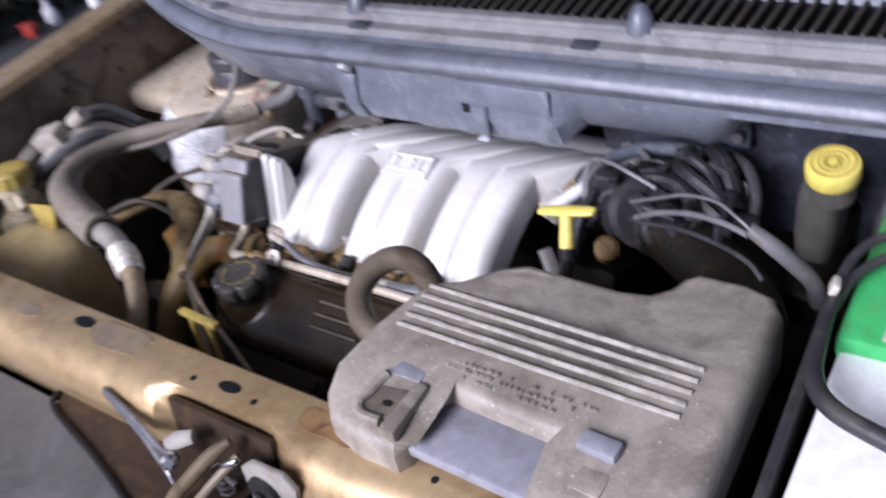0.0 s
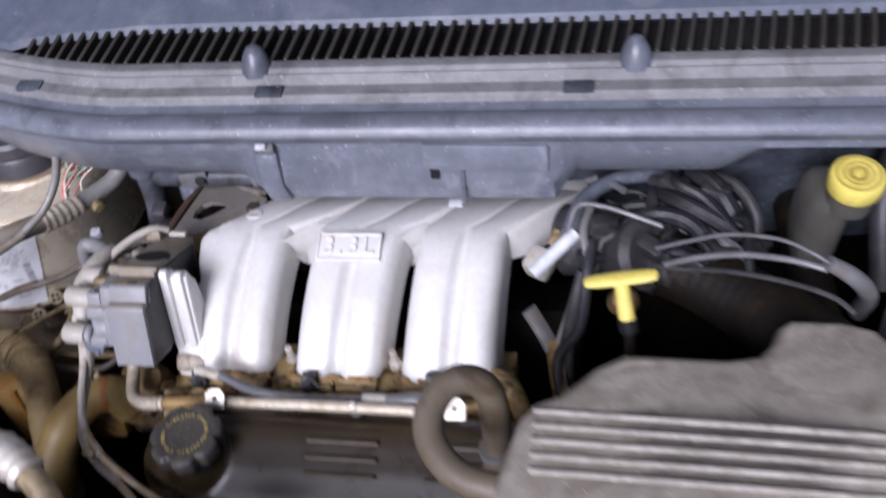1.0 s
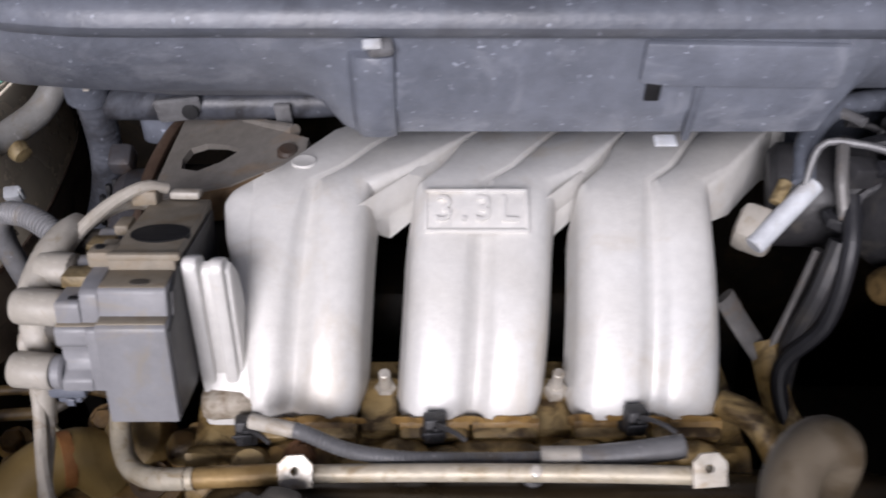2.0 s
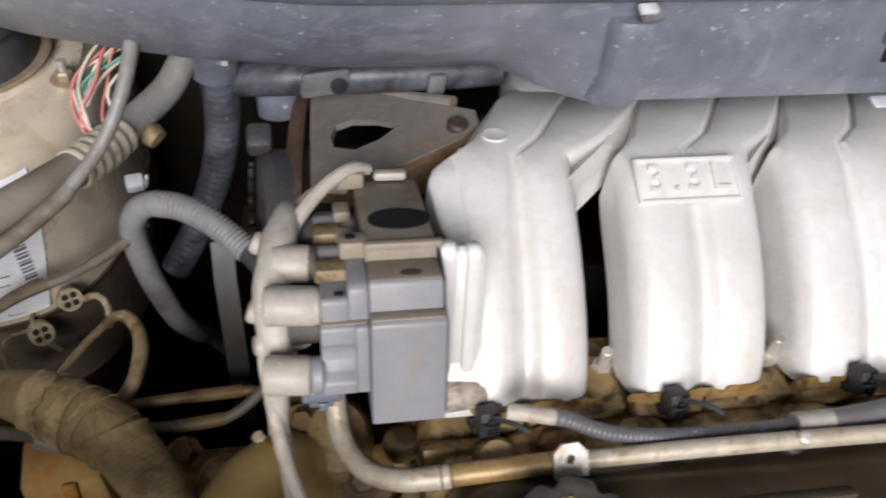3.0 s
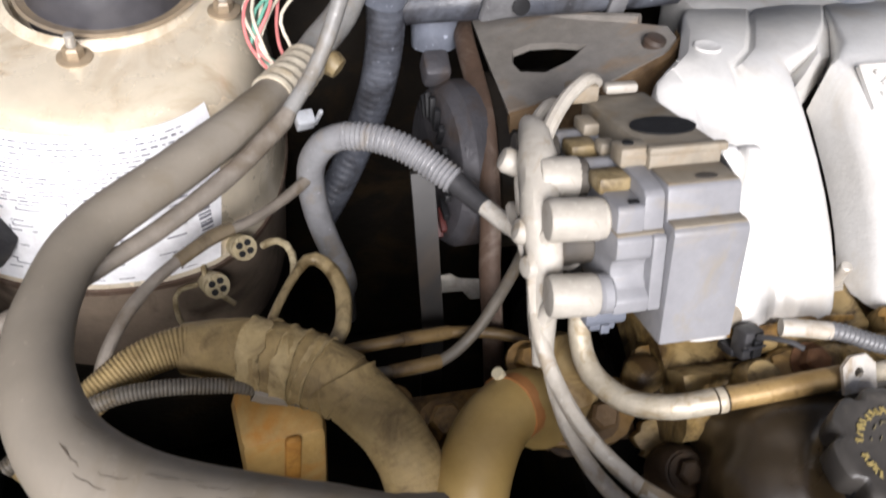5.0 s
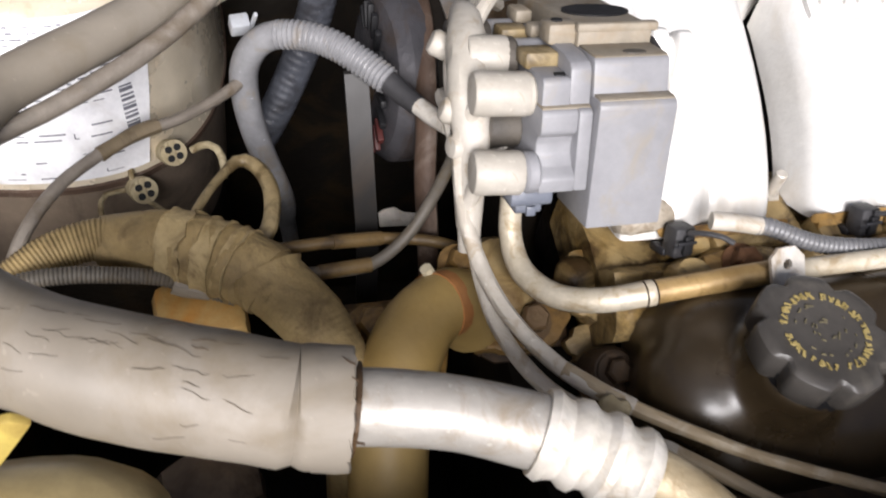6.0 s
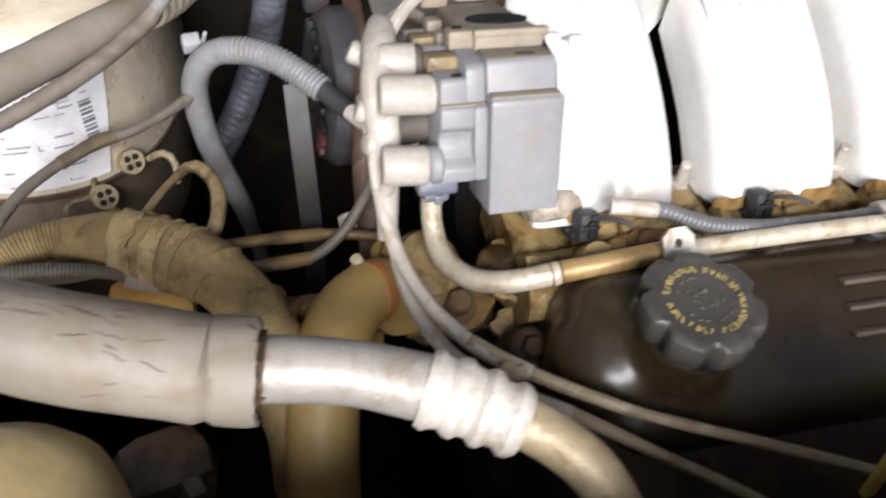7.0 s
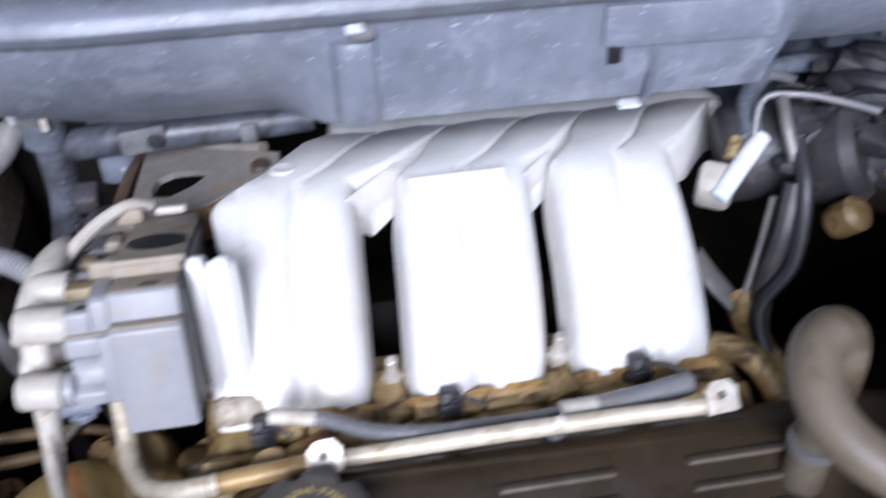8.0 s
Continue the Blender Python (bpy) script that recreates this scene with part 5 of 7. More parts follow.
for i in range(20):
    a = 2 * math.pi * i / 20
    part("slot", box((-0.2685, 0.147 + 0.040 * math.cos(a), 0.8645 + 0.040 * math.sin(a)), (0.004, 0.017, 0.005), (math.degrees(a), 0, 0), 0.001), M["winding_red"] if 10 < i < 16 else M["black"], alt)
part("rim_lug", box((-0.262, 0.185, 0.915), (0.018, 0.020, 0.018), (20, 0, 0), 0.004), M["alt_grey"], alt)
strap = thing("support_strap", (-0.29, 0.06, 0.60), "flat grey steel support strap standing upright", "strap")
part("strap", loft([[Vector(p) + d for d in (Vector((-0.007, 0, 0)), Vector((-0.007, 0.003, 0)), Vector((0.007, 0.003, 0)), Vector((0.007, 0, 0)))]
                    for p in ((-0.280, 0.030, 0.60), (-0.281, 0.040, 0.72), (-0.283, 0.052, 0.812), (-0.2865, 0.085, 0.885), (-0.287, 0.10, 0.905))]), M["strap_grey"], strap)
part("foot_tab", prism([(-0.020, 0.006), (-0.019, -0.006), (0.004, -0.007), (0.010, -0.015), (0.019, -0.016), (0.020, 0.002), (0.002, 0.005), (-0.006, 0.010), (-0.015, 0.009)], (-0.2265, 0.180, 0.690), (1, 0, 0), (0, 0.55, 0.83), 0.003, 0.0008), M["metal_white"], strap, "pale metal tab")

# ---- strut tower ----
tower = thing("strut_tower", (-0.468, 0.262, 0.60), "gold painted strut tower dome with paper label", "tower")
TC = Vector((-0.468, 0.262, 0))
DOME = [(0.160, 0.826), (0.158, 0.835), (0.1555, 0.855), (0.1515, 0.880), (0.1465, 0.900), (0.1385, 0.916), (0.1275, 0.9265), (0.114, 0.9315), (0.098, 0.9335), (0.085, 0.934), (0.075, 0.934), (0.064, 0.934), (0.0610, 0.937), (0.0580, 0.9385), (0.0555, 0.936), (0.0550, 0.925)]


def drum(co):
    """The drum is round on the wing's side and drawn in, with a fuller curve, on the engine's side."""
    d = Vector(co) - TC
    r, a = math.hypot(d.x, d.y), math.atan2(d.y, d.x)
    if d.x <= 0 or r < 0.075:
        return Vector(co)
    own = (abs(math.cos(a) * 0.157 / 0.108) ** 2.5 + abs(math.sin(a)) ** 2.5) ** -0.4
    k = r * (1 - (1 - own) * min(1.0, (r - 0.075) / 0.045))
    return TC + Vector((k * math.cos(a), k * math.sin(a), d.z))


def drum_lathe(profile, seg=72):
    bm = lathe(profile, TC, (0, 0, 1), seg)
    for v in bm.verts:
        v.co = drum(v.co)
    return bm


part("dome", drum_lathe(DOME), M["gold_lit"], tower)
RC = Vector((-0.4625, 0.2605, 0))
part("rim_ring", lathe([(0.0545, 0.9375), (0.0575, 0.9395), (0.0582, 0.9405), (0.0562, 0.9415), (0.0542, 0.9405)], RC, (0, 0, 1), 48), M["gold_worn"], tower, "worn metal lip")
part("strut_cap", lathe([(0.0525, 0.92), (0.0510, 0.940), (0.0478, 0.950), (0.0470, 0.961), (0.0455, 0.963), (0.0455, 0.966), (0.0485, 0.969), (0.0480, 0.981), (0.044, 0.986), (0.03, 0.988)], RC, (0, 0, 1), 44), M["cap_rubber"], tower, "dark ribbed rubber strut cap")
for x, y in ((-0.480, 0.193), (-0.392, 0.233), (-0.525, 0.298)):
    q = Vector((x, y, 0.9325))
    nut = part("nut", hexbolt(q, (0, 0, 1), 0.0062, 0.010), M["gold_worn"], tower)
    part("washer", lathe([(0.0105, 0.001), (0.0105, 0.0026), (0.0085, 0.0032), (0.005, 0.0032)], q, (0, 0, 1), 20), M["gold_worn"], nut)
    part("thread", rod(q, q + Vector((0, 0, 0.018)), 0.0032, 10), M["pipe_dull"], nut)
# below the dome the tower darkens in two steps of painted shade
part("lower_skirt", drum_lathe([(0.150, 0.60), (0.152, 0.70), (0.153, 0.735)]), M["engine"], tower, "dark lower skirt, shade put into its colour")
part("lower_band", drum_lathe([(0.153, 0.730), (0.156, 0.785), (0.1595, 0.823)]), M["gold_dirty_shaded"], tower, "brown lower band, shade put into its colour")
part("seam_rim", drum_lathe([(0.157, 0.821), (0.1615, 0.822), (0.1615, 0.826), (0.157, 0.828)]), M["rust_arm"], tower, "brown seam sealer rim")


def on_dome(a, z, lift):
    r = np.interp(z, [h for _, h in DOME[:9]], [q for q, _ in DOME[:9]])
    ca, sa = math.cos(radians(a)), math.sin(radians(a))
    return drum(TC + Vector((r * ca, r * sa, z))) + Vector((ca, sa, 0)) * lift


def label_edge(z):
    return 61.0 + 6.0 * (0.9255 - z) / 0.0735


rows = []
HEIGHTS = (0.832, 0.845, 0.855, 0.868, 0.880, 0.890, 0.900, 0.908, 0.916, 0.921, 0.9255)
for q in np.linspace(0, 1, 28):
    side = [(-128 + q * (128 - label_edge(z)), z) for z in HEIGHTS]
    rows.append([on_dome(a, z, 0.0006) for a, z in side] + [on_dome(a, z, 0.0017) for a, z in reversed(side)])
sticker = part("sticker", loft(rows), M["label"], tower, "white paper emissions label with fine print")


def print_bar(a0, a1, z0, z1):
    n = max(2, int((a1 - a0) / 2) + 2)
    return loft([[on_dome(a, z0, 0.0014), on_dome(a, z1, 0.0014), on_dome(a, z1, 0.0021), on_dome(a, z0, 0.0021)] for a in np.linspace(a0, a1, n)])


def print_row(spans):
    """Many short strokes of print, (a0, a1, z0, z1) each, in one piece."""
    bm = bmesh.new()
    for a0, a1, z0, z1 in spans:
        count = max(2, int((a1 - a0) / 3) + 2)
        rings = []
        for a in np.linspace(a0, a1, count):
            rings.append([bm.verts.new(on_dome(a, z, k)) for z, k in ((z0, 0.0014), (z1, 0.0014), (z1, 0.0020), (z0, 0.0020))])
        for p, q in zip(rings, rings[1:]):
            for k in range(4):
                bm.faces.new((p[k], p[(k + 1) % 4], q[(k + 1) % 4], q[k]))
        bm.faces.new(rings[0][::-1])
        bm.faces.new(rings[-1])
    return bm


random.seed(7)
spans = []
for z in np.arange(0.8925, 0.9235, 0.0023):
    a = -126.0 + random.uniform(0, 3)
    while a < -70:
        w = random.uniform(0.5, 2.6)
        if random.random() < 0.82:
            spans.append((a, a + w, z, z + random.choice((0.0004, 0.0006, 0.0007))))
        a += w + random.uniform(0.4, 1.0)
for z in np.arange(0.8350, 0.8915, 0.0037):
    a = -126.0 + random.uniform(0, 6)
    while a < -74:
        w = random.uniform(0.8, 5.5)
        if random.random() < 0.42:
            spans.append((a, min(a + w, -73), z, z + random.choice((0.0004, 0.0005, 0.0008))))
            if random.random() < 0.35:
                spans.append((a, a + 0.25, z, z + random.uniform(0.002, 0.004)))
        a += w + random.uniform(0.8, 4.0)
tagged(part("fine_print", print_row(spans), M["ink"], sticker, "fine grey print", smooth=False), kind="stuff")
for i in range(11):
    z = 0.8580 + i * 0.0029
    part("code_bar", print_bar(-71.6, -68.6, z, z + (0.0011, 0.0020, 0.0008, 0.0016)[i % 4]), M["ink"], sticker, smooth=False)

# ---- thick cracked hose with crimped pipe ----
hose = thing("cooling_line", (-0.40, -0.02, 0.92), "thick cracked grey rubber hose on an aluminium pipe", "hose")
BIG = [(-0.329, -0.1412, 0.9450), (-0.350, -0.1378, 0.9462), (-0.375, -0.131, 0.950), (-0.410, -0.121, 0.955), (-0.442, -0.106, 0.960), (-0.464, -0.082, 0.963), (-0.474, -0.050, 0.966), (-0.472, -0.012, 0.964), (-0.458, 0.025, 0.962), (-0.420, 0.062, 0.961), (-0.389, 0.096, 0.957), (-0.3675, 0.128, 0.949)]
BIG[1:1] = [(-0.3455, -0.1385, 0.9459), (-0.3488, -0.1380, 0.9461)]
part("rubber_hose", tube(BIG, [0.0222, 0.0228, 0.0186, 0.0224, 0.0226, 0.0225, 0.0205, 0.017, 0.0142, 0.0126, 0.0118, 0.0114, 0.0113, 0.0115], 28, step=0.003, wobble=0.02), M["rubber"], hose)
part("collar_groove", tube([(-0.3466, -0.1384, 0.9459), (-0.3497, -0.1379, 0.9461)], 0.0195, 28, wobble=0.03), M["rubber_tan"], hose, "tan dirt in the collar groove")
part("end_gap", tube([(-0.3290, -0.1412, 0.9450), (-0.3268, -0.1416, 0.9448)], 0.0172, 24), M["brown_dark"], hose, "dark gap inside the hose end")
lip_u, lip_v, lip_w = axes_for(Vector((0.98, -0.16, -0.03)))
rings = []
for d, r in ((-0.014, 0.0212), (-0.013, 0.0226), (-0.004, 0.0230), (0.0, 0.0228), (0.0006, 0.0205), (-0.004, 0.0175)):
    rings.append([Vector((-0.329, -0.1412, 0.9450)) + lip_w * (d + (0.0016 * noise.noise(Vector((math.cos(a) * 5, math.sin(a) * 5, 1))) if d > -0.003 else 0)) + (r + 0.0006 * noise.noise(Vector((math.cos(a) * 3, math.sin(a) * 3, d * 90)))) * (math.cos(a) * lip_u + math.sin(a) * lip_v) for a in np.linspace(0, 2 * math.pi, 57)[:-1]])
part("end_lip", loft(rings), M["rubber"], hose, "ragged rubber end lip")
part("pipe", tube([(-0.335, -0.140, 0.9455), (-0.315, -0.1435, 0.946), (-0.290, -0.151, 0.9475), (-0.262, -0.163, 0.947)], [0.0142, 0.0142, 0.0136, 0.0142], 22), M["pipe_dull"], hose)
cs = [(-0.264, -0.162, 0.947), (-0.246, -0.171, 0.9445), (-0.226, -0.1825, 0.9405)]
part("crimp_sleeve", tube(cs, [0.0148, 0.0148, 0.0135], 24, ripple=(0.0118, 0.0026)), M["metal_white"], hose, "ribbed pale aluminium crimp sleeve")
part("lower_tube", tube([(-0.232, -0.178, 0.942), (-0.214, -0.190, 0.937), (-0.198, -0.205, 0.927), (-0.188, -0.222, 0.908), (-0.186, -0.236, 0.88), (-0.19, -0.245, 0.83), (-0.20, -0.25, 0.75)], 0.0112, 18), M["tube_tan"], hose, "dusty tan bent tube")
random.seed(11)
xs, sh, rn = curve_points(BIG[3:8], 0.002)
for i in range(42):
    k = random.randrange(2, len(xs) - 2)
    count = random.randrange(4, 8)
    a = radians(random.uniform(15, 125)) if i % 3 else radians(random.uniform(60, 115))
    drift, pts = random.uniform(-0.006, 0.006), []
    for j in range(count):
        kk = min(len(xs) - 2, k + j)
        d = (xs[kk + 1] - xs[kk - 1]).normalized()
        side = d.cross(Vector((0, 0, 1))).normalized()
        side = -side if side.y > 0 else side
        a += drift + random.uniform(-0.045, 0.045)
        nrm = math.cos(a) * side + math.sin(a) * side.cross(d).normalized() * (1 if side.cross(d).z > 0 else -1)
        r0 = float(np.interp(sh[kk], range(5), [0.0224, 0.0228, 0.0225, 0.0205, 0.017]))
        pts.append(xs[kk] + nrm.normalized() * (r0 + 0.0001))
    mid = random.uniform(0.00005, 0.00013)
    part("crack", tube(pts, [0.00005] + [mid] * (count - 2) + [0.00005], 5, step=0.001), M["brown_dark"], hose)
for a_, ln in ((62, 0.013), (25, 0.006), (100, 0.004), (82, 0.003)):
    nrm = Vector((0.1, -math.cos(radians(a_)), math.sin(radians(a_)))).normalized()
    q = Vector((-0.3296, -0.1410, 0.9451)) + nrm * 0.0223
    part("crack", tube([q, q + Vector((-ln * 0.5, 0.001, 0.0006)), q + Vector((-ln, 0.004, 0.0))], [0.0006, 0.0004, 0.0001], 5, step=0.002), M["brown_dark"], hose)
part("end_crimp", tube([(-0.3700, 0.1245, 0.9495), (-0.3575, 0.146, 0.9445), (-0.347, 0.166, 0.941)], [0.0124, 0.0124, 0.0116], 20, ripple=(0.0085, 0.0014)), M["tube_pale"], hose, "ribbed metal crimp")
part("fitting", tube([(-0.349, 0.163, 0.942), (-0.337, 0.184, 0.941), (-0.320, 0.206, 0.946), (-0.308, 0.222, 0.960)], [0.0098, 0.0105, 0.0102, 0.0095], 16), M["line_grey"], hose, "grey bent end fitting")
part("valve_block", box((-0.304, 0.222, 0.972), (0.014, 0.014, 0.016), (10, 0, 35), 0.003), M["fitting"], hose, "pale end block")
part("valve_cap", lathe([(0.0075, 0), (0.0085, 0.003), (0.007, 0.009), (0.003, 0.010)], (-0.333, 0.176, 0.934), (0.6, -0.5, -0.3), 12), M["amber_grime"], hose, "amber stained cap")

small = thing("vacuum_line", (-0.40, 0.03, 0.93), "thin grey hose lying along the thick hose", "hose")
part("line", tube([(-0.318, 0.150, 1.060), (-0.320, 0.143, 1.040), (-0.331, 0.132, 1.005), (-0.346, 0.112, 0.980), (-0.366, 0.087, 0.966)], [0.0046, 0.0046, 0.0044, 0.0042, 0.0042], 12), M["line_grey"], small)
part("lower_line", tube([(-0.363, 0.0905, 0.968), (-0.368, 0.085, 0.965), (-0.394, 0.061, 0.957), (-0.424, 0.037, 0.952), (-0.455, 0.016, 0.949), (-0.50, -0.01, 0.945), (-0.56, -0.03, 0.94)], [0.0044, 0.0052, 0.0050, 0.0048, 0.0046, 0.0046, 0.0046], 12, wobble=0.06), M["breather_grey"], small, "dusty grey-brown lower length")
low_line = thing("brake_line", (-0.42, 0.09, 0.85), "thin dirty hose crossing the strut tower", "hose")
part("line", tube([(-0.342, 0.145, 0.879), (-0.358, 0.127, 0.876), (-0.385, 0.106, 0.875), (-0.412, 0.0925, 0.875), (-0.436, 0.076, 0.873), (-0.456, 0.056, 0.869), (-0.472, 0.030, 0.860), (-0.480, 0.01, 0.845)], [0.0036, 0.0036, 0.0034, 0.0036, 0.0036, 0.0037, 0.0037, 0.0037], 12, wobble=0.12), M["breather_grey"], low_line)
part("sleeve", tube([(-0.400, 0.0985, 0.875), (-0.412, 0.0925, 0.875), (-0.432, 0.079, 0.8735)], 0.0043, 12, wobble=0.25), M["hose_brown"], low_line, "frayed protective sleeve")
t = thing("square_clip", (-0.349, 0.173, 0.884), "small pale plastic clip behind the conduit", "clip")
part("body", box((-0.349, 0.173, 0.890), (0.012, 0.010, 0.012), (25, 0, 10), 0.0015), M["fitting"], t)
part("tongue", box((-0.3405, 0.170, 0.894), (0.0025, 0.003, 0.018), (25, 8, 10), 0.0008), M["fitting"], t)

# ---- corrugated conduit loop ----
loop = thing("conduit_loop", (-0.32, 0.12, 0.82), "grey corrugated conduit arching down to the coil", "conduit")
ARCH = [(-0.312, 0.225, 0.60), (-0.317, 0.200, 0.655), (-0.322, 0.175, 0.705), (-0.324, 0.152, 0.738), (-0.327, 0.136, 0.768), (-0.333, 0.127, 0.796), (-0.3425, 0.132, 0.825), (-0.3485, 0.137, 0.855), (-0.3490, 0.138, 0.882), (-0.3415, 0.135, 0.902), (-0.3290, 0.130, 0.9125), (-0.313, 0.122, 0.9165), (-0.297, 0.112, 0.916), (-0.282, 0.100, 0.9115), (-0.270, 0.088, 0.908)]
part("smooth_part", tube(ARCH[:12], [0.0070, 0.0070, 0.0070, 0.0072, 0.0076, 0.0082, 0.0086, 0.0088, 0.0088, 0.0088, 0.0084, 0.0078], 18), M["conduit_dusty"], loop)
part("ribbed_part", tube(ARCH[10:], 0.0076, 18, ripple=(0.0031, 0.0013)), M["conduit_dusty"], loop, "close-ribbed dusty length")
part("end_sleeve", tube([(-0.274, 0.092, 0.9095), (-0.264, 0.078, 0.907), (-0.257, 0.066, 0.907)], [0.0068, 0.0064, 0.0058], 14), M["rubber_dark"], loop)
part("metal_tip", tube([(-0.259, 0.070, 0.907), (-0.251, 0.054, 0.909), (-0.246, 0.040, 0.914)], [0.0052, 0.0054, 0.0050], 12), M["metal_white"], loop)

# ---- taped wiring trunk and its branches ----
trunk = thing("wiring_trunk", (-0.37, 0.0, 0.82), "tan dusty taped wiring trunk", "harness")
part("taped_trunk", tube([(-0.432, 0.032, 0.853), (-0.410, 0.026, 0.857), (-0.388, 0.015, 0.861), (-0.362, 0.000, 0.862), (-0.342, -0.018, 0.860), (-0.328, -0.038, 0.855), (-0.318, -0.060, 0.842), (-0.312, -0.085, 0.81), (-0.31, -0.10, 0.76)], [0.0145, 0.017, 0.0185, 0.0185, 0.0175, 0.0165, 0.0165, 0.017, 0.017], 22, wobble=0.06), M["rubber_tan"], trunk)
random.seed(31)
wx, wsh, wrn = curve_points([(-0.408, 0.025, 0.858), (-0.388, 0.015, 0.861), (-0.362, 0.000, 0.862), (-0.342, -0.018, 0.860), (-0.328, -0.038, 0.855), (-0.318, -0.060, 0.842), (-0.312, -0.085, 0.81)], 0.003)
for i in [k for k in range(2, len(wx) - 5, 2) if wsh[k] < 2.7]:
    lean = Vector((random.uniform(-0.002, 0.002), random.uniform(-0.002, 0.002), random.uniform(-0.0015, 0.0015)))
    r0 = float(np.interp(wsh[i], range(7), [0.0172, 0.0186, 0.0186, 0.0176, 0.0166, 0.0166, 0.0171])) + random.uniform(0, 0.0017)
    part("tape_wrap", tube([wx[i] + lean, (wx[i] + wx[i + 2]) / 2, wx[i + 3 + random.randrange(2)] - lean], [r0 + 0.0009, r0, r0 - 0.0010], 22, step=0.0025, wobble=0.10), M["rubber_tan"], trunk)
part("ribbed_lower", tube([(-0.346, -0.014, 0.8607), (-0.342, -0.018, 0.860), (-0.328, -0.038, 0.855), (-0.318, -0.060, 0.842), (-0.312, -0.085, 0.81)], [0.0180, 0.0178, 0.0172, 0.0172, 0.0174], 24, ripple=(0.0030, 0.0003), wobble=0.05), M["rubber_tan"], trunk, "fine-ribbed dusty conduit")


def torn_band(centre, axis, r, half, seed):
    """A strip of old tape wound once round, with ragged curling edges."""
    u, v, w = axes_for(Vector(axis).normalized())
    rings = []
    for s, k in ((-1.0, 0.86), (-1.0, 1.03), (-0.85, 1.0), (-0.3, 0.97), (0.3, 0.975), (0.85, 1.01), (1.0, 1.05), (1.0, 0.86)):
        ring = []
        for j in range(32):
            a = 2 * math.pi * j / 32
            d = Vector((math.cos(a), math.sin(a), 0))
            rag = half * (s + (0.45 * noise.noise(d * 2.2 + Vector((seed, s * 3, 0))) + 0.25 * noise.noise(d * 6 + Vector((seed, s * 5, 2)))) * abs(s))
            rr = r * k * (1 + 0.06 * noise.noise(d * 2.5 + Vector((seed, s, 7))))
            ring.append(Vector(centre) + w * rag + rr * (d.x * u + d.y * v))
        rings.append(ring)
    return loft(rings)


for c, ax, r, half, seed in (((-0.391, 0.017, 0.8608), (0.026, -0.012, 0.002), 0.0204, 0.0070, 1.3), ((-0.374, 0.007, 0.8615), (0.026, -0.015, 0.001), 0.0207, 0.0050, 6.1), ((-0.3635, 0.001, 0.862), (0.022, -0.017, -0.001), 0.0203, 0.0035, 9.4)):
    part("torn_tape", torn_band(c, ax, r, half, seed), M["tape_pale"], trunk, "pale ragged band of old tape")
part("ribbed_branch", tube([(-0.420, 0.030, 0.857), (-0.436, 0.030, 0.858), (-0.456, 0.024, 0.857), (-0.476, 0.012, 0.852), (-0.494, 0.000, 0.845), (-0.52, -0.02, 0.835)], [0.0114, 0.0108, 0.0102, 0.0097, 0.0092, 0.009], 16, step=0.0012, ripple=(0.0023, 0.0007)), M["rubber_tan"], trunk)
part("ribbed_branch", tube([(-0.366, -0.010, 0.846), (-0.385, -0.004, 0.851), (-0.402, 0.000, 0.857), (-0.420, 0.001, 0.861), (-0.445, 0.000, 0.866), (-0.468, -0.003, 0.867), (-0.490, -0.010, 0.862), (-0.52, -0.025, 0.85)], [0.0034, 0.0037, 0.0039, 0.0041, 0.0042, 0.0044, 0.0045, 0.0045], 14, step=0.0011, ripple=(0.0021, 0.0005)), M["hose_dim"], trunk)
part("branch_tape", tube([(-0.378, -0.006, 0.849), (-0.388, -0.003, 0.852), (-0.396, -0.001, 0.855)], [0.0050, 0.0066, 0.0060], 14, wobble=0.3), M["rubber"], trunk)
part("wire_loop", tube([(-0.388, 0.020, 0.872), (-0.378, 0.045, 0.868), (-0.366, 0.070, 0.862), (-0.356, 0.082, 0.860), (-0.345, 0.072, 0.859), (-0.341, 0.052, 0.858), (-0.345, 0.030, 0.855), (-0.356, 0.018, 0.848)], [0.0026, 0.0026, 0.0028, 0.0042, 0.0048, 0.0050, 0.0048, 0.0045], 12, wobble=0.12), M["amber_grime"], trunk)
for (x, y, z), lean in (((-0.395, 0.112, 0.841), 20), ((-0.414, 0.094, 0.828), 12)):
    t = thing("wire_connector", (x, y, z - 0.01), "cream four-pin connector hanging loose", "connector", "loose cream connectors")
    ax = Vector((0.35, -0.75, 0.55)).normalized()
    part("shell", lathe([(0.0065, -0.020), (0.0072, -0.016), (0.0086, -0.004), (0.0082, 0.0)], (x, y, z), ax, 16), M["cream_dirty"], t)
    u, v, w = axes_for(ax)
    for i in range(4):
        a = math.pi / 4 + i * math.pi / 2
        part("pin_hole", lathe([(0.0023, -0.001), (0.0023, 0.0005), (0.002, 0.0007)], Vector((x, y, z)) + 0.0040 * (math.cos(a) * u + math.sin(a) * v), ax, 8), M["black"], t)
    part("pigtail", tube([Vector((x, y, z)) - ax * 0.02, Vector((x - 0.012, y + 0.012, z - 0.010)), Vector((x - 0.026, y + 0.004, z - 0.008)), Vector((x - 0.024, y - 0.014, z - 0.016)), Vector((x - 0.01, y - 0.02, z - 0.03))], 0.0018, 8), M["cream_dirty"], t)
t = thing("hook_clip", (-0.374, 0.105, 0.85), "small cream plastic hook", "clip")
part("hook", tube([(-0.384, 0.108, 0.846), (-0.376, 0.106, 0.852), (-0.369, 0.100, 0.853), (-0.366, 0.092, 0.848), (-0.367, 0.086, 0.842)], 0.0024, 8), M["cream_dirty"], t)

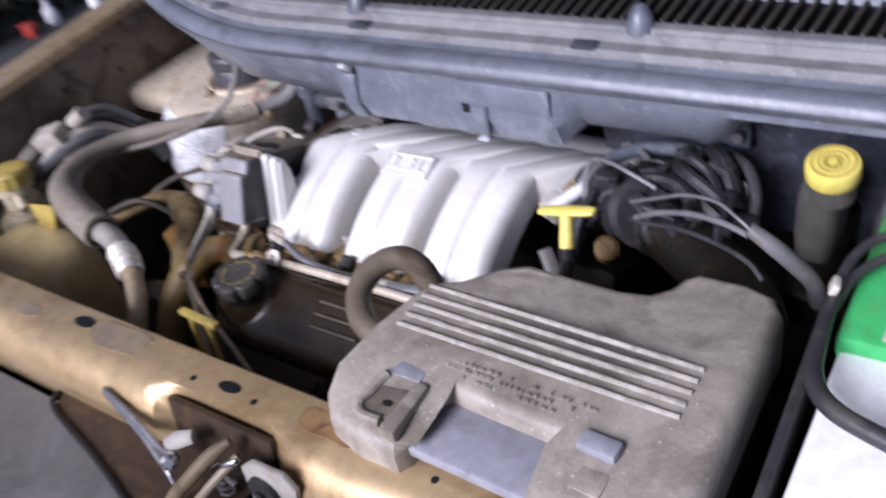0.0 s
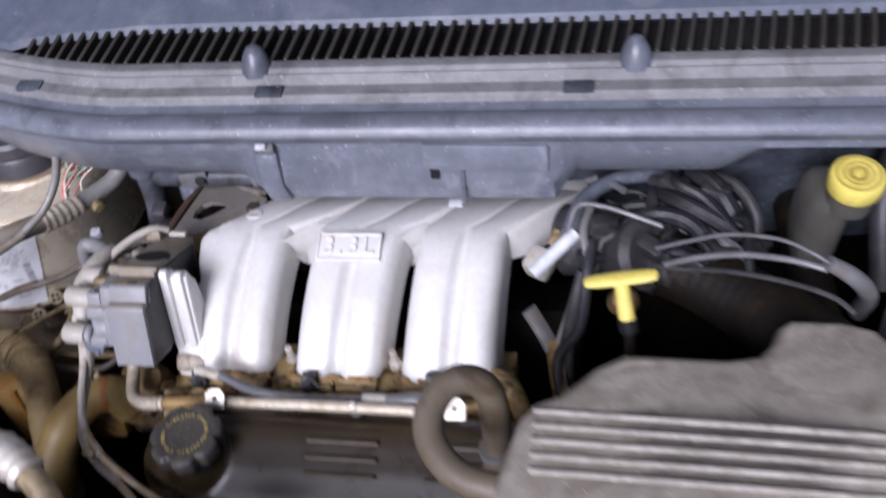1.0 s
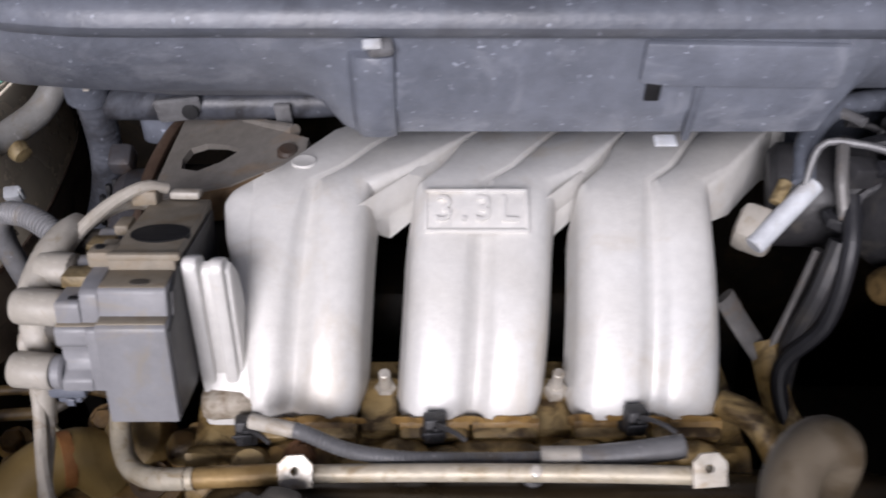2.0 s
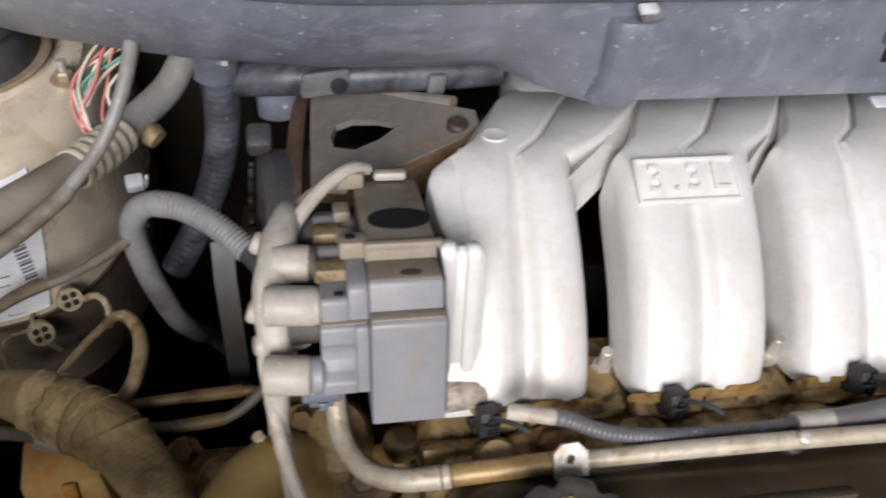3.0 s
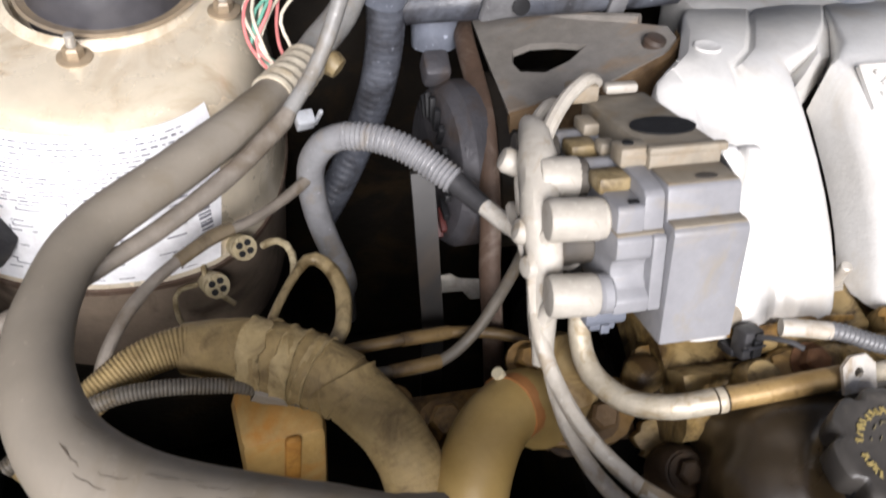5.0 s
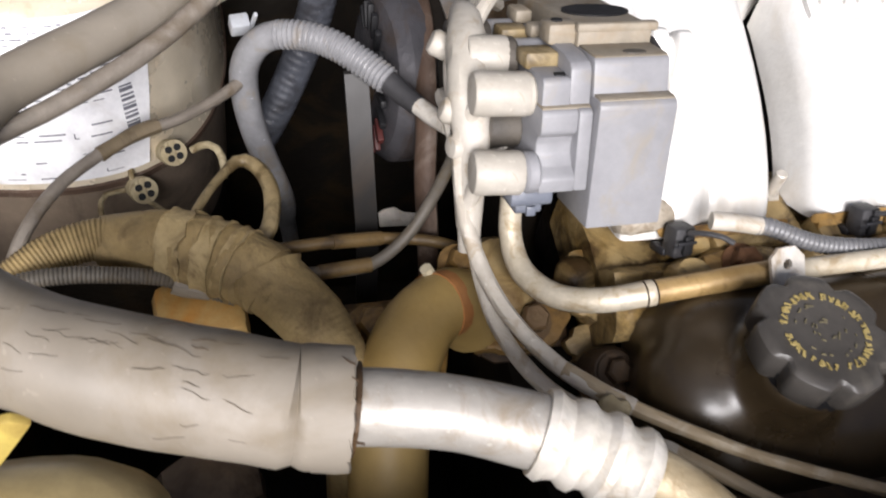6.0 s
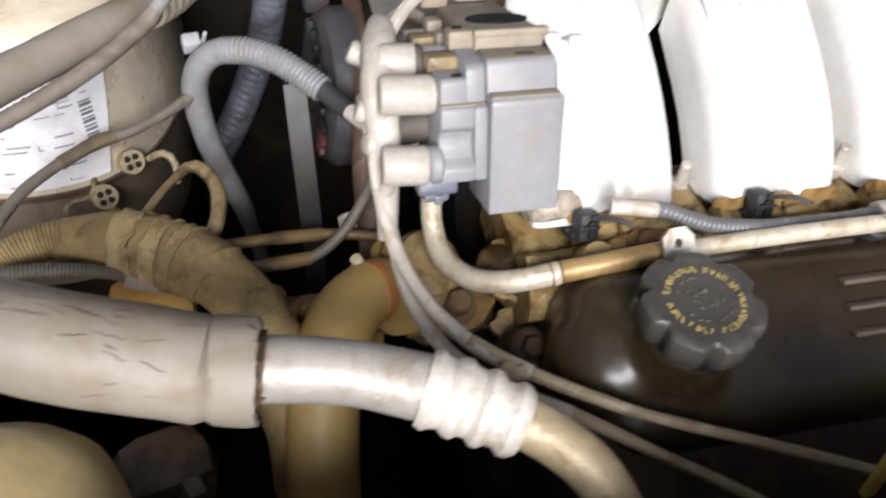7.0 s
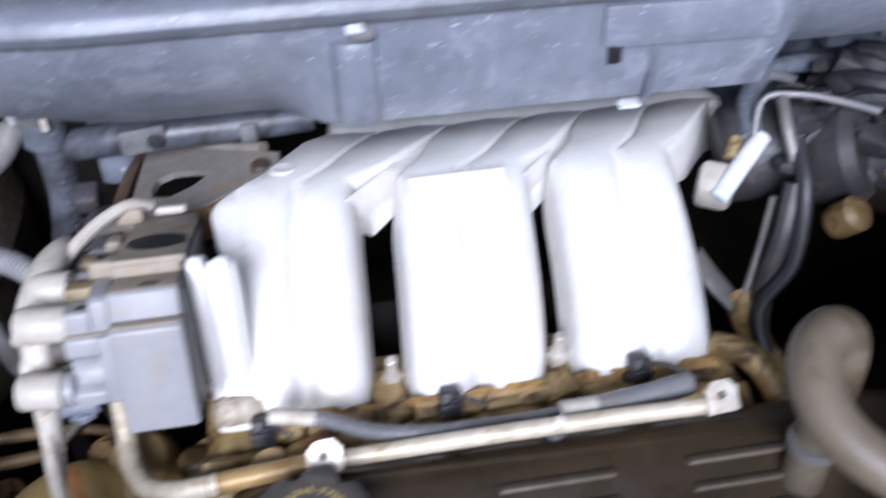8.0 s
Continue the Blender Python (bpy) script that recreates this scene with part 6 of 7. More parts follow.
# coloured wires behind the fitting
random.seed(5)
for i, m_ in enumerate(("pink", "cream_wire", "green_wire", "cream_wire", "pink", "cream_wire", "green_wire", "cream_wire", "pink", "cream_wire")):
    t = thing("thin_wire", (-0.34, 0.22, 0.95), "thin coloured wire bent behind the pipe fitting", "wire", "thin coloured wires")
    j = [Vector((random.uniform(-0.008, 0.008), random.uniform(-0.006, 0.006), random.uniform(-0.006, 0.006))) for _ in range(6)]
    base = [(-0.300, 0.262, 0.985), (-0.318, 0.245, 0.978), (-0.342, 0.226, 0.965), (-0.362, 0.206, 0.952), (-0.360, 0.183, 0.940), (-0.350, 0.168, 0.930)]
    part("strand", tube([Vector(p) + d * (0.5 if k in (0, 5) else 1.0) + Vector((-0.002 * i, 0, 0)) for k, (p, d) in enumerate(zip(base, j))], 0.0011, 8), M[m_], t)

# vertical grey hose and cross pipes under the cowl
t = thing("drain_hose", (-0.30, 0.225, 0.80), "grey rubber hose hanging below the cowl", "hose")
part("cuff", tube([(-0.286, 0.225, 1.00), (-0.288, 0.225, 0.975), (-0.290, 0.225, 0.952), (-0.2915, 0.225, 0.943)], [0.0172, 0.0172, 0.0172, 0.0160], 20), M["seal"], t, "smooth grey rubber cuff")
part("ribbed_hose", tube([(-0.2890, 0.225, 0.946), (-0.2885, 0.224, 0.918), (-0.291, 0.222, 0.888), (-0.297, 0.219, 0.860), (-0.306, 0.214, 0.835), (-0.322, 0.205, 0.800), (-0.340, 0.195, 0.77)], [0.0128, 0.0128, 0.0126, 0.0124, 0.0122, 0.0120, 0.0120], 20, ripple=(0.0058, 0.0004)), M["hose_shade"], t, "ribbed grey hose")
part("clamp", tube([(-0.2886, 0.225, 0.972), (-0.2892, 0.225, 0.966)], 0.0180, 22), M["grey_hose"], t)
part("clamp_screw", box((-0.281, 0.2065, 0.970), (0.005, 0.004, 0.014), (0, 0, 0), 0.001), M["metal_white"], t)
t = thing("heater_pipe", (-0.18, 0.235, 0.92), "grey pipe running below the cowl", "pipe")
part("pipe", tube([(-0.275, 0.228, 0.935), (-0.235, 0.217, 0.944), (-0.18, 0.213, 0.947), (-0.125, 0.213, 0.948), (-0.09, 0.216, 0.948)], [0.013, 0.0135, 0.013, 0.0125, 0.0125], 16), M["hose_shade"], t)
part("bracket", box((-0.215, 0.201, 0.950), (0.034, 0.006, 0.024), (15, 0, 10), 0.004), M["cowl_dusty"], t)
part("bracket_hole", lathe([(0.006, 0), (0.006, 0.001), (0.005, 0.0012)], (-0.206, 0.1965, 0.951), (0, -1, 0.27), 12), M["black"], t)
part("stay", box((-0.138, 0.200, 0.940), (0.012, 0.004, 0.036), (12, 0, 0), 0.001), M["cowl_dusty"], t)
t = thing("drain_hose", (-0.25, 0.225, 0.88), "grey duct stub below the cowl", "hose")
part("stub", tube([(-0.255, 0.27, 0.955), (-0.250, 0.255, 0.93), (-0.248, 0.245, 0.89)], 0.017, 16), M["cowl"], t)

# ---- thermostat housing, outlet hose, low pipes ----
th = thing("thermostat_housing", (-0.25, -0.03, 0.80), "dirty tan water outlet with red gasket sealer", "housing")
part("neck", tube([(-0.238, -0.030, 0.830), (-0.248, -0.030, 0.848), (-0.262, -0.036, 0.856), (-0.280, -0.052, 0.853), (-0.294, -0.080, 0.838), (-0.300, -0.115, 0.805), (-0.302, -0.15, 0.75)], [0.020, 0.0195, 0.0185, 0.0200, 0.0205, 0.0205, 0.0205], 20), M["neck_tan"], th)
part("sealer", tube([(-0.2575, -0.0335, 0.8545), (-0.2635, -0.037, 0.857)], 0.0193, 20, wobble=0.10), M["sealer"], th, "orange sealer bead")
part("outlet_body", lathe([(0.024, -0.03), (0.0245, -0.012), (0.0225, 0.000), (0.018, 0.009), (0.010, 0.013)], (-0.222, -0.016, 0.848), (0.05, -0.30, 1), 22, squash=1.2), M["neck_pale"], th, "pale dusty cast body")
part("flange", prism(blot(0.034, 0.022, 5.0), (-0.212, -0.030, 0.826), (1, 0, 0.1), (0, 0.92, 0.3), 0.010, 0.003), M["grime_dark"], th)
for (x, y, z), r, m_ in (((-0.209, -0.040, 0.838), 0.0085, "flange_amber"), ((-0.243, -0.003, 0.848), 0.008, "grime_dark")):
    part("bolt", hexbolt((x, y, z), (0.05, -0.45, 1), r, 0.014), M[m_], th)
    part("thread", lathe([(r * 0.8 + 0.0006 * (j % 2), -0.016 + 0.002 * j) for j in range(8)], (x, y, z), (0.05, -0.45, 1), 14), M["alloy_dirty"], th)
part("gasket_edge", prism(blot(0.036, 0.024, 8.0), (-0.212, -0.0295, 0.8235), (1, 0, 0.1), (0, 0.92, 0.3), 0.003, 0.0008), M["brown_dark"], th, "dark gasket edge")
part("clip", tube([(-0.268, -0.022, 0.872), (-0.262, -0.024, 0.862), (-0.256, -0.026, 0.856)], 0.0035, 8), M["cream"], th)
part("stained_lug", prism(blot(0.017, 0.011, 6.2), (-0.173, -0.050, 0.824), (1, 0, 0.1), (0, 0.86, 0.5), 0.010, 0.0025), M["alloy_dirty"], th, "gold stained cast lug")
for k, pts in enumerate(([(-0.352, 0.020, 0.848), (-0.31, 0.025, 0.845), (-0.28, 0.030, 0.839), (-0.25, 0.025, 0.838), (-0.23, 0.01, 0.842)], [(-0.355, 0.005, 0.848), (-0.32, 0.006, 0.842), (-0.29, 0.010, 0.840), (-0.268, 0.020, 0.850), (-0.252, 0.030, 0.872), (-0.240, 0.036, 0.905)])):
    t = thing("coolant_pipe", pts[0], "thin dirty brown pipe running to the engine", "pipe", "thin brown pipes")
    part("pipe", tube(pts, 0.0036, 12), M[("pipe_dark", "hose_dim")[k]], t)
    part("joint", tube([pts[1], pts[2]], 0.0043, 12), M["pipe_dark"], t)
t = thing("pump_bracket", (-0.385, -0.01, 0.70), "tan casting with orange rust streaks", "bracket")
part("casting", box((-0.385, -0.006, 0.790), (0.048, 0.040, 0.10), (0, 0, 6), 0.007), M["orange"], t)
part("rib", box((-0.380, -0.0262, 0.812), (0.009, 0.005, 0.056), (0, 3, 6), 0.002), M["rust_streak"], t, "rust streaked rib")
t = thing("engine_mount", (-0.29, -0.02, 0.70), "dirty steel mount with hexagon bolts", "mount")
part("plate", box((-0.288, -0.018, 0.800), (0.075, 0.05, 0.03), (-14, 0, 0), 0.006), M["grime_dark"], t)
part("bolt", hexbolt((-0.292, -0.020, 0.816), (0, -0.25, 1), 0.011, 0.018), M["grime_dark"], t)
part("bolt", hexbolt((-0.318, 0.002, 0.812), (0, -0.25, 1), 0.008, 0.012), M["grime_dark"], t)
part("hook", tube([(-0.272, -0.012, 0.815), (-0.266, -0.016, 0.828), (-0.258, -0.020, 0.828), (-0.254, -0.026, 0.815)], 0.004, 8), M["rust"], t)
t = thing("pulley_cover", (-0.41, -0.08, 0.60), "dirty tan belt cover low beside the engine", "cover")
part("cover", box((-0.400, -0.085, 0.70), (0.06, 0.05, 0.18), (0, 10, 20), 0.02), M["gold_dirty_shaded"], t)
part("bolt", hexbolt((-0.412, -0.100, 0.792), (0, -0.2, 1), 0.009, 0.012), M["gold_dirty_shaded"], t)
part("rib", box((-0.377, -0.112, 0.755), (0.012, 0.014, 0.09), (0, 10, 20), 0.004), M["gold_dirty_shaded"], t)

# ---- tan tank, yellow-necked bottle, things along the wing ----
t = thing("coolant_tank", (-0.43, -0.17, 0.70), "ambered plastic coolant tank with rounded top", "tank")
part("body", loft([[Vector((-0.474 + sx * 0.084 * k, -0.184 + sy * 0.074 * k, z + 0.030)) for sx, sy in [(math.copysign(abs(math.cos(a)) ** 0.5, math.cos(a)), math.copysign(abs(math.sin(a)) ** 0.5, math.sin(a))) for a in np.linspace(0, 2 * math.pi, 37)[:-1]]]
                   for z, k in ((0.66, 0.96), (0.70, 1.0), (0.82, 1.0), (0.853, 0.97), (0.872, 0.88), (0.882, 0.74), (0.887, 0.5), (0.888, 0.2))]), M["tank"], t)
part("fin", prism([(-0.436, 0.951), (-0.442, 0.955), (-0.495, 0.946), (-0.500, 0.885), (-0.474, 0.890)], (0.002, -0.132, 0.001), (1, 0, 0), (0, 0, 1), 0.004, 0.001), M["yellow_old"], t, "yellowed plastic fin")
t = thing("washer_bottle", (-0.598, -0.098, 0.70), "milky white bottle with aged yellow cap", "bottle")
part("body", loft([[Vector((-0.598 + sx * 0.042 * k, -0.098 + sy * 0.05 * k, z)) for sx, sy in [(math.cos(a), math.sin(a)) for a in np.linspace(0, 2 * math.pi, 25)[:-1]]] for z, k in ((0.70, 1.0), (0.86, 1.0), (0.885, 0.9), (0.90, 0.6), (0.905, 0.45))]), M["cream_dirty"], t)
part("neck", lathe([(0.024, 0.90), (0.024, 0.925), (0.028, 0.927), (0.028, 0.94)], (-0.598, -0.098, 0), (0, 0, 1), 20), M["cream"], t)
part("cap", lathe([(0.031, 0), (0.031, 0.018), (0.028, 0.022), (0.010, 0.024)], (-0.598, -0.098, 0.938), (0, 0.1, 1), 24, lobes=12, lobe=0.06), M["yellow_old"], t)
part("handle", tube([(-0.588, -0.098, 0.912), (-0.572, -0.112, 0.924), (-0.545, -0.122, 0.918)], 0.007, 10), M["cream"], t)
t = thing("headlamp_wiring", (-0.57, 0.02, 0.86), "bundle of dusty grey wiring along the wing", "harness")
for k in range(5):
    part("lead", tube([(-0.60 - 0.008 * k, -0.11 + 0.012 * k, 0.90), (-0.575 - 0.006 * k, -0.06 + 0.02 * k, 0.935 + 0.006 * k), (-0.55 - 0.01 * k, 0.00 + 0.02 * k, 0.945 + 0.004 * k), (-0.56 - 0.004 * k, 0.05 + 0.018 * k, 0.925 - 0.004 * k), (-0.60, 0.09 + 0.01 * k, 0.88)], 0.0062 + 0.001 * (k % 3), 10), M[("rubber_dark", "grey_hose", "wire", "rubber_dark", "grey_hose")[k]], t)
t = thing("relay", (-0.60, 0.0, 0.93), "pale grey relay block with connectors", "relay")
part("body", box((-0.60, -0.010, 0.955), (0.05, 0.035, 0.04), (10, -15, 20), 0.005), M["boot"], t)
part("connector", rod((-0.585, 0.020, 0.968), (-0.560, 0.030, 0.985), 0.012, 14), M["boot"], t)
part("clip", box((-0.625, -0.045, 0.945), (0.02, 0.05, 0.012), (0, 20, 30), 0.003), M["boot"], t)
t = thing("wing_brace", (-0.57, 0.12, 0.84), "dark dusty bracket joining wing and tower", "brace")
part("arm", tube([(-0.655, 0.06, 0.945), (-0.61, 0.09, 0.925), (-0.56, 0.115, 0.895), (-0.53, 0.12, 0.86)], [0.02, 0.022, 0.022, 0.018], 14, flat=0.6), M["rubber_dark"], t)
part("arm", box((-0.595, 0.275, 0.908), (0.17, 0.20, 0.045), (0, 2, 0), 0.016), M["gold_lit"], t)

# ---- air filter box ----
air = thing("air_filter_box", (0.33, -0.17, 0.80), "dusty grey plastic air filter box with ribbed lid", "air box")
LID = [(0.172, -0.255), (0.176, -0.205), (0.186, -0.160), (0.198, -0.142), (0.215, -0.134), (0.240, -0.108), (0.262, -0.092), (0.300, -0.084), (0.340, -0.080), (0.362, -0.074), (0.374, -0.060), (0.380, -0.044), (0.392, -0.034), (0.430, -0.034), (0.455, -0.042), (0.466, -0.060), (0.470, -0.120), (0.472, -0.200), (0.474, -0.300), (0.470, -0.322), (0.440, -0.326),
       (0.384, -0.322), (0.380, -0.300), (0.376, -0.262), (0.370, -0.252), (0.278, -0.247), (0.270, -0.254), (0.268, -0.296), (0.262, -0.306), (0.225, -0.306), (0.195, -0.298), (0.180, -0.282)]


def lid_height(x, y):
    return 1.026 - 0.022 * blend(y, -0.13, -0.06) * blend(x, 0.24, 0.33) - 0.010 * blend(-y, 0.24, 0.31)


def lid_ring(inset, dz):
    c = Vector((0.33, -0.17, 0))
    out = []
    n = len(LID)
    for i, (x, y) in enumerate(LID):
        a, b = Vector((*LID[i - 1], 0)), Vector((*LID[(i + 1) % n], 0))
        d = (b - a).normalized()
        q = Vector((x, y, 0)) + Vector((d.y, -d.x, 0)) * inset * -1
        if (Vector((x, y, 0)) + Vector((d.y, -d.x, 0)) * 0.001 - c).length < (Vector((x, y, 0)) - c).length and inset:
            q = Vector((x, y, 0)) + Vector((d.y, -d.x, 0)) * inset
        out.append(Vector((q.x, q.y, lid_height(x, y) + dz)))
    return out


# outline runs clockwise, so the inward side is to the right of each edge
rows = [lid_ring(0.0, -0.060), lid_ring(0.0, -0.012), lid_ring(0.002, -0.005), lid_ring(0.006, -0.0012), lid_ring(0.011, 0.0)]
bm = bmesh.new()
vs = [[bm.verts.new(q) for q in r] for r in rows]
for a, b in zip(vs, vs[1:]):
    for k in range(len(a)):
        bm.faces.new((a[k], a[(k + 1) % len(a)], b[(k + 1) % len(a)], b[k]))
top = bm.faces.new(vs[-1])
bmesh.ops.triangulate(bm, faces=[top])
lid = part("lid", bm, M["airbox"], air)
for i in range(5):
    f = i / 4
    y0, y1 = -0.153 - 0.049 * f, -0.160 - 0.047 * f
    d = Vector((0.439 - 0.198, y1 - y0, 0))
    part("rib", tube([(0.198, y0, 1.0262), (0.318, (y0 + y1) / 2, 1.0262), (0.439, y1, 1.0258)], 0.0023, 8, wobble=0.15), M["air_rib"], lid, "chalky worn raised rib")
part("hasp_pocket", prism([(0.221, -0.288), (0.249, -0.288), (0.249, -0.256), (0.225, -0.256)], (0, 0, 1.0190), (1, 0, 0), (0, 1, 0), 0.0034, 0.001), M["airbox_dirt"], lid, "brown dirty hasp pocket")
part("pocket_wall", prism([(0.248, -0.302), (0.264, -0.302), (0.262, -0.250), (0.250, -0.250)], (0, 0, 1.015), (1, 0, 0), (0, 1, 0), 0.013, 0.004), M["airbox"], lid)
part("pocket_rim", tube([(0.243, -0.291, 1.0205), (0.226, -0.291, 1.0205), (0.2175, -0.284, 1.021), (0.2195, -0.262, 1.023), (0.222, -0.252, 1.024)], 0.0048, 10), M["airbox"], lid)
part("pocket_hole", lathe([(0.0045, 0), (0.0045, 0.0012), (0.003, 0.0014)], (0.239, -0.276, 1.0222), (0, 0, 1), 10, squash=0.6), M["black"], lid)
part("label_strip", prism([(0.222, -0.250), (0.252, -0.250), (0.252, -0.236), (0.226, -0.236)], (0, 0, 1.0235), (1, 0, 0), (0, 1, 0), 0.002, 0.0005), M["air_label"], lid, "bluish paper remnant")
part("lower_lip", prism([(0.266, -0.296), (0.380, -0.300), (0.378, -0.250), (0.270, -0.245)], (0, 0, 0.998), (1, 0, 0), (0, 1, 0), 0.012, 0.003), M["air_label"], air, "bluish grey filter tray front")
part("clasp", box((0.400, -0.250, 1.0235), (0.030, 0.016, 0.012), (0, 0, -3), 0.003), M["air_label"], air, "pale blue-grey clasp")
part("clasp", box((0.404, -0.275, 1.016), (0.024, 0.022, 0.012), (0, 0, -3), 0.003), M["airbox"], air)
part("tray", prism([(0.185, -0.290), (0.200, -0.145), (0.262, -0.100), (0.375, -0.085), (0.462, -0.060), (0.468, -0.300)][::-1], (0, 0, 0.82), (1, 0, 0), (0, 1, 0), 0.150, 0.012), M["rubber_dark"], air, "black lower filter tray")
random.seed(8)
for b in range(3):
    a = 0.262
    while a < 0.384 - 0.01 * b:
        w = random.uniform(0.002, 0.0055)
        if random.random() < 0.8:
            h = random.uniform(0.0020, 0.0034)
            part("text_bar", prism([(0, 0), (w, 0.0002), (w, h), (0, h)], (a, -0.2215 - b * 0.0066 - (a - 0.262) * 0.03, 1.0258), (1, 0, 0), (0, 1, 0), 0.0006), M["airbox"], lid, smooth=False)
        a += w + random.uniform(0.0008, 0.003)

duct = thing("intake_duct", (0.40, 0.0, 0.90), "brown-black rubber intake duct behind the air box", "duct")
part("duct", tube([(0.425, -0.050, 0.950), (0.422, -0.02, 0.946), (0.405, 0.012, 0.938), (0.375, 0.045, 0.934), (0.335, 0.075, 0.936), (0.295, 0.095, 0.940)], [0.036, 0.036, 0.035, 0.033, 0.032, 0.032], 22, ripple=(0.012, 0.0004)), M["engine"], duct)
part("clamp", tube([(0.4235, -0.026, 0.947), (0.4225, -0.020, 0.946)], 0.0372, 24), M["black"], duct)
part("clamp", tube([(0.306, 0.090, 0.9395), (0.300, 0.093, 0.9398)], 0.0345, 24), M["rubber_dark"], duct)
breather = thing("breather_hose", (0.13, -0.16, 0.95), "dusty grey-brown bent breather hose", "hose")
part("hose", tube([(0.195, -0.200, 0.995), (0.172, -0.199, 0.996), (0.146, -0.192, 0.998), (0.125, -0.172, 1.004), (0.120, -0.150, 1.011), (0.128, -0.130, 1.016), (0.142, -0.118, 1.014), (0.156, -0.113, 1.000), (0.162, -0.113, 0.975), (0.162, -0.116, 0.93), (0.160, -0.122, 0.89)], 0.0118, 20, wobble=0.03), M["hose_umber"], breather)
part("end_cuff", tube([(0.198, -0.200, 0.995), (0.180, -0.1995, 0.9955)], 0.0130, 20), M["hose_umber"], breather)
part("clamp", tube([(0.161, -0.118, 0.925), (0.161, -0.1185, 0.918)], 0.0142, 18), M["steel"], breather)

# ---- engine oil dipstick ----
dip = thing("dipstick", (0.268, -0.035, 0.90), "yellow plastic T-handled dipstick", "dipstick")
part("handle_bar", loft([[Vector((x, -0.0175 + 0.0075 * k * math.cos(a), 1.0245 + (x - 0.26) * 0.2 + 0.0042 * k * math.sin(a))) for a in np.linspace(0, 2 * math.pi, 15)[:-1]] for x, k in ((0.2305, 0.4), (0.232, 0.75), (0.240, 0.95), (0.260, 1.05), (0.280, 0.95), (0.288, 0.75), (0.2895, 0.4))]), M["yellow"], dip)
part("stem", tube([(0.2605, -0.019, 1.024), (0.263, -0.027, 1.010), (0.266, -0.036, 0.996)], [0.0062, 0.0066, 0.007], 14), M["yellow"], dip)
part("seal", tube([(0.266, -0.036, 0.997), (0.268, -0.041, 0.987)], 0.0082, 14), M["black"], dip)
part("tube", tube([(0.268, -0.041, 0.987), (0.270, -0.052, 0.95), (0.270, -0.065, 0.88), (0.265, -0.08, 0.80)], 0.0048, 10), M["engine"], dip)

# ---- throttle body, connectors and cables ----
throttle = thing("throttle_unit", (0.24, 0.11, 0.88), "dark dusty throttle body with linkage", "throttle")
part("bore", rod((0.205, 0.125, 0.935), (0.268, 0.110, 0.948), 0.036, 26), M["rubber_dark"], throttle)
part("elbow", lathe([(0.032, 0), (0.036, 0.006), (0.036, 0.03), (0.030, 0.038)], (0.268, 0.100, 0.940), (0.6, -0.5, 0.5), 24), M["rubber_dark"], throttle)
part("drum", rod((0.300, 0.085, 0.948), (0.318, 0.070, 0.955), 0.024, 20), M["rubber_dark"], throttle)
part("lever", tube([(0.232, 0.07, 0.965), (0.228, 0.085, 0.985), (0.234, 0.108, 0.992)], 0.004, 8), M["steel"], throttle)
part("sensor", box((0.186, 0.085, 0.940), (0.026, 0.028, 0.026), (20, 0, -30), 0.006), M["boot"], throttle)
part("vacuum_port", rod((0.180, 0.068, 0.942), (0.221, 0.100, 0.968), 0.0070, 16), M["fitting"], throttle, "white plastic vacuum fitting")
part("valve_motor", lathe([(0.012, 0), (0.013, 0.004), (0.013, 0.020), (0.008, 0.024)], (0.262, 0.048, 0.925), (0.3, -0.5, 0.8), 18), M["pipe_dark"], throttle, "amber stained valve motor")
part("nipple", rod((0.196, 0.092, 0.958), (0.204, 0.104, 0.966), 0.0045, 12), M["amber_grime"], throttle)
t = thing("vapour_hose", (0.25, 0.15, 0.96), "grey hose rising behind the manifold", "hose")
part("hose", tube([(0.214, 0.100, 0.966), (0.225, 0.135, 0.974), (0.250, 0.165, 0.976), (0.285, 0.183, 0.972), (0.32, 0.19, 0.965)], 0.0080, 14), M["seal"], t)
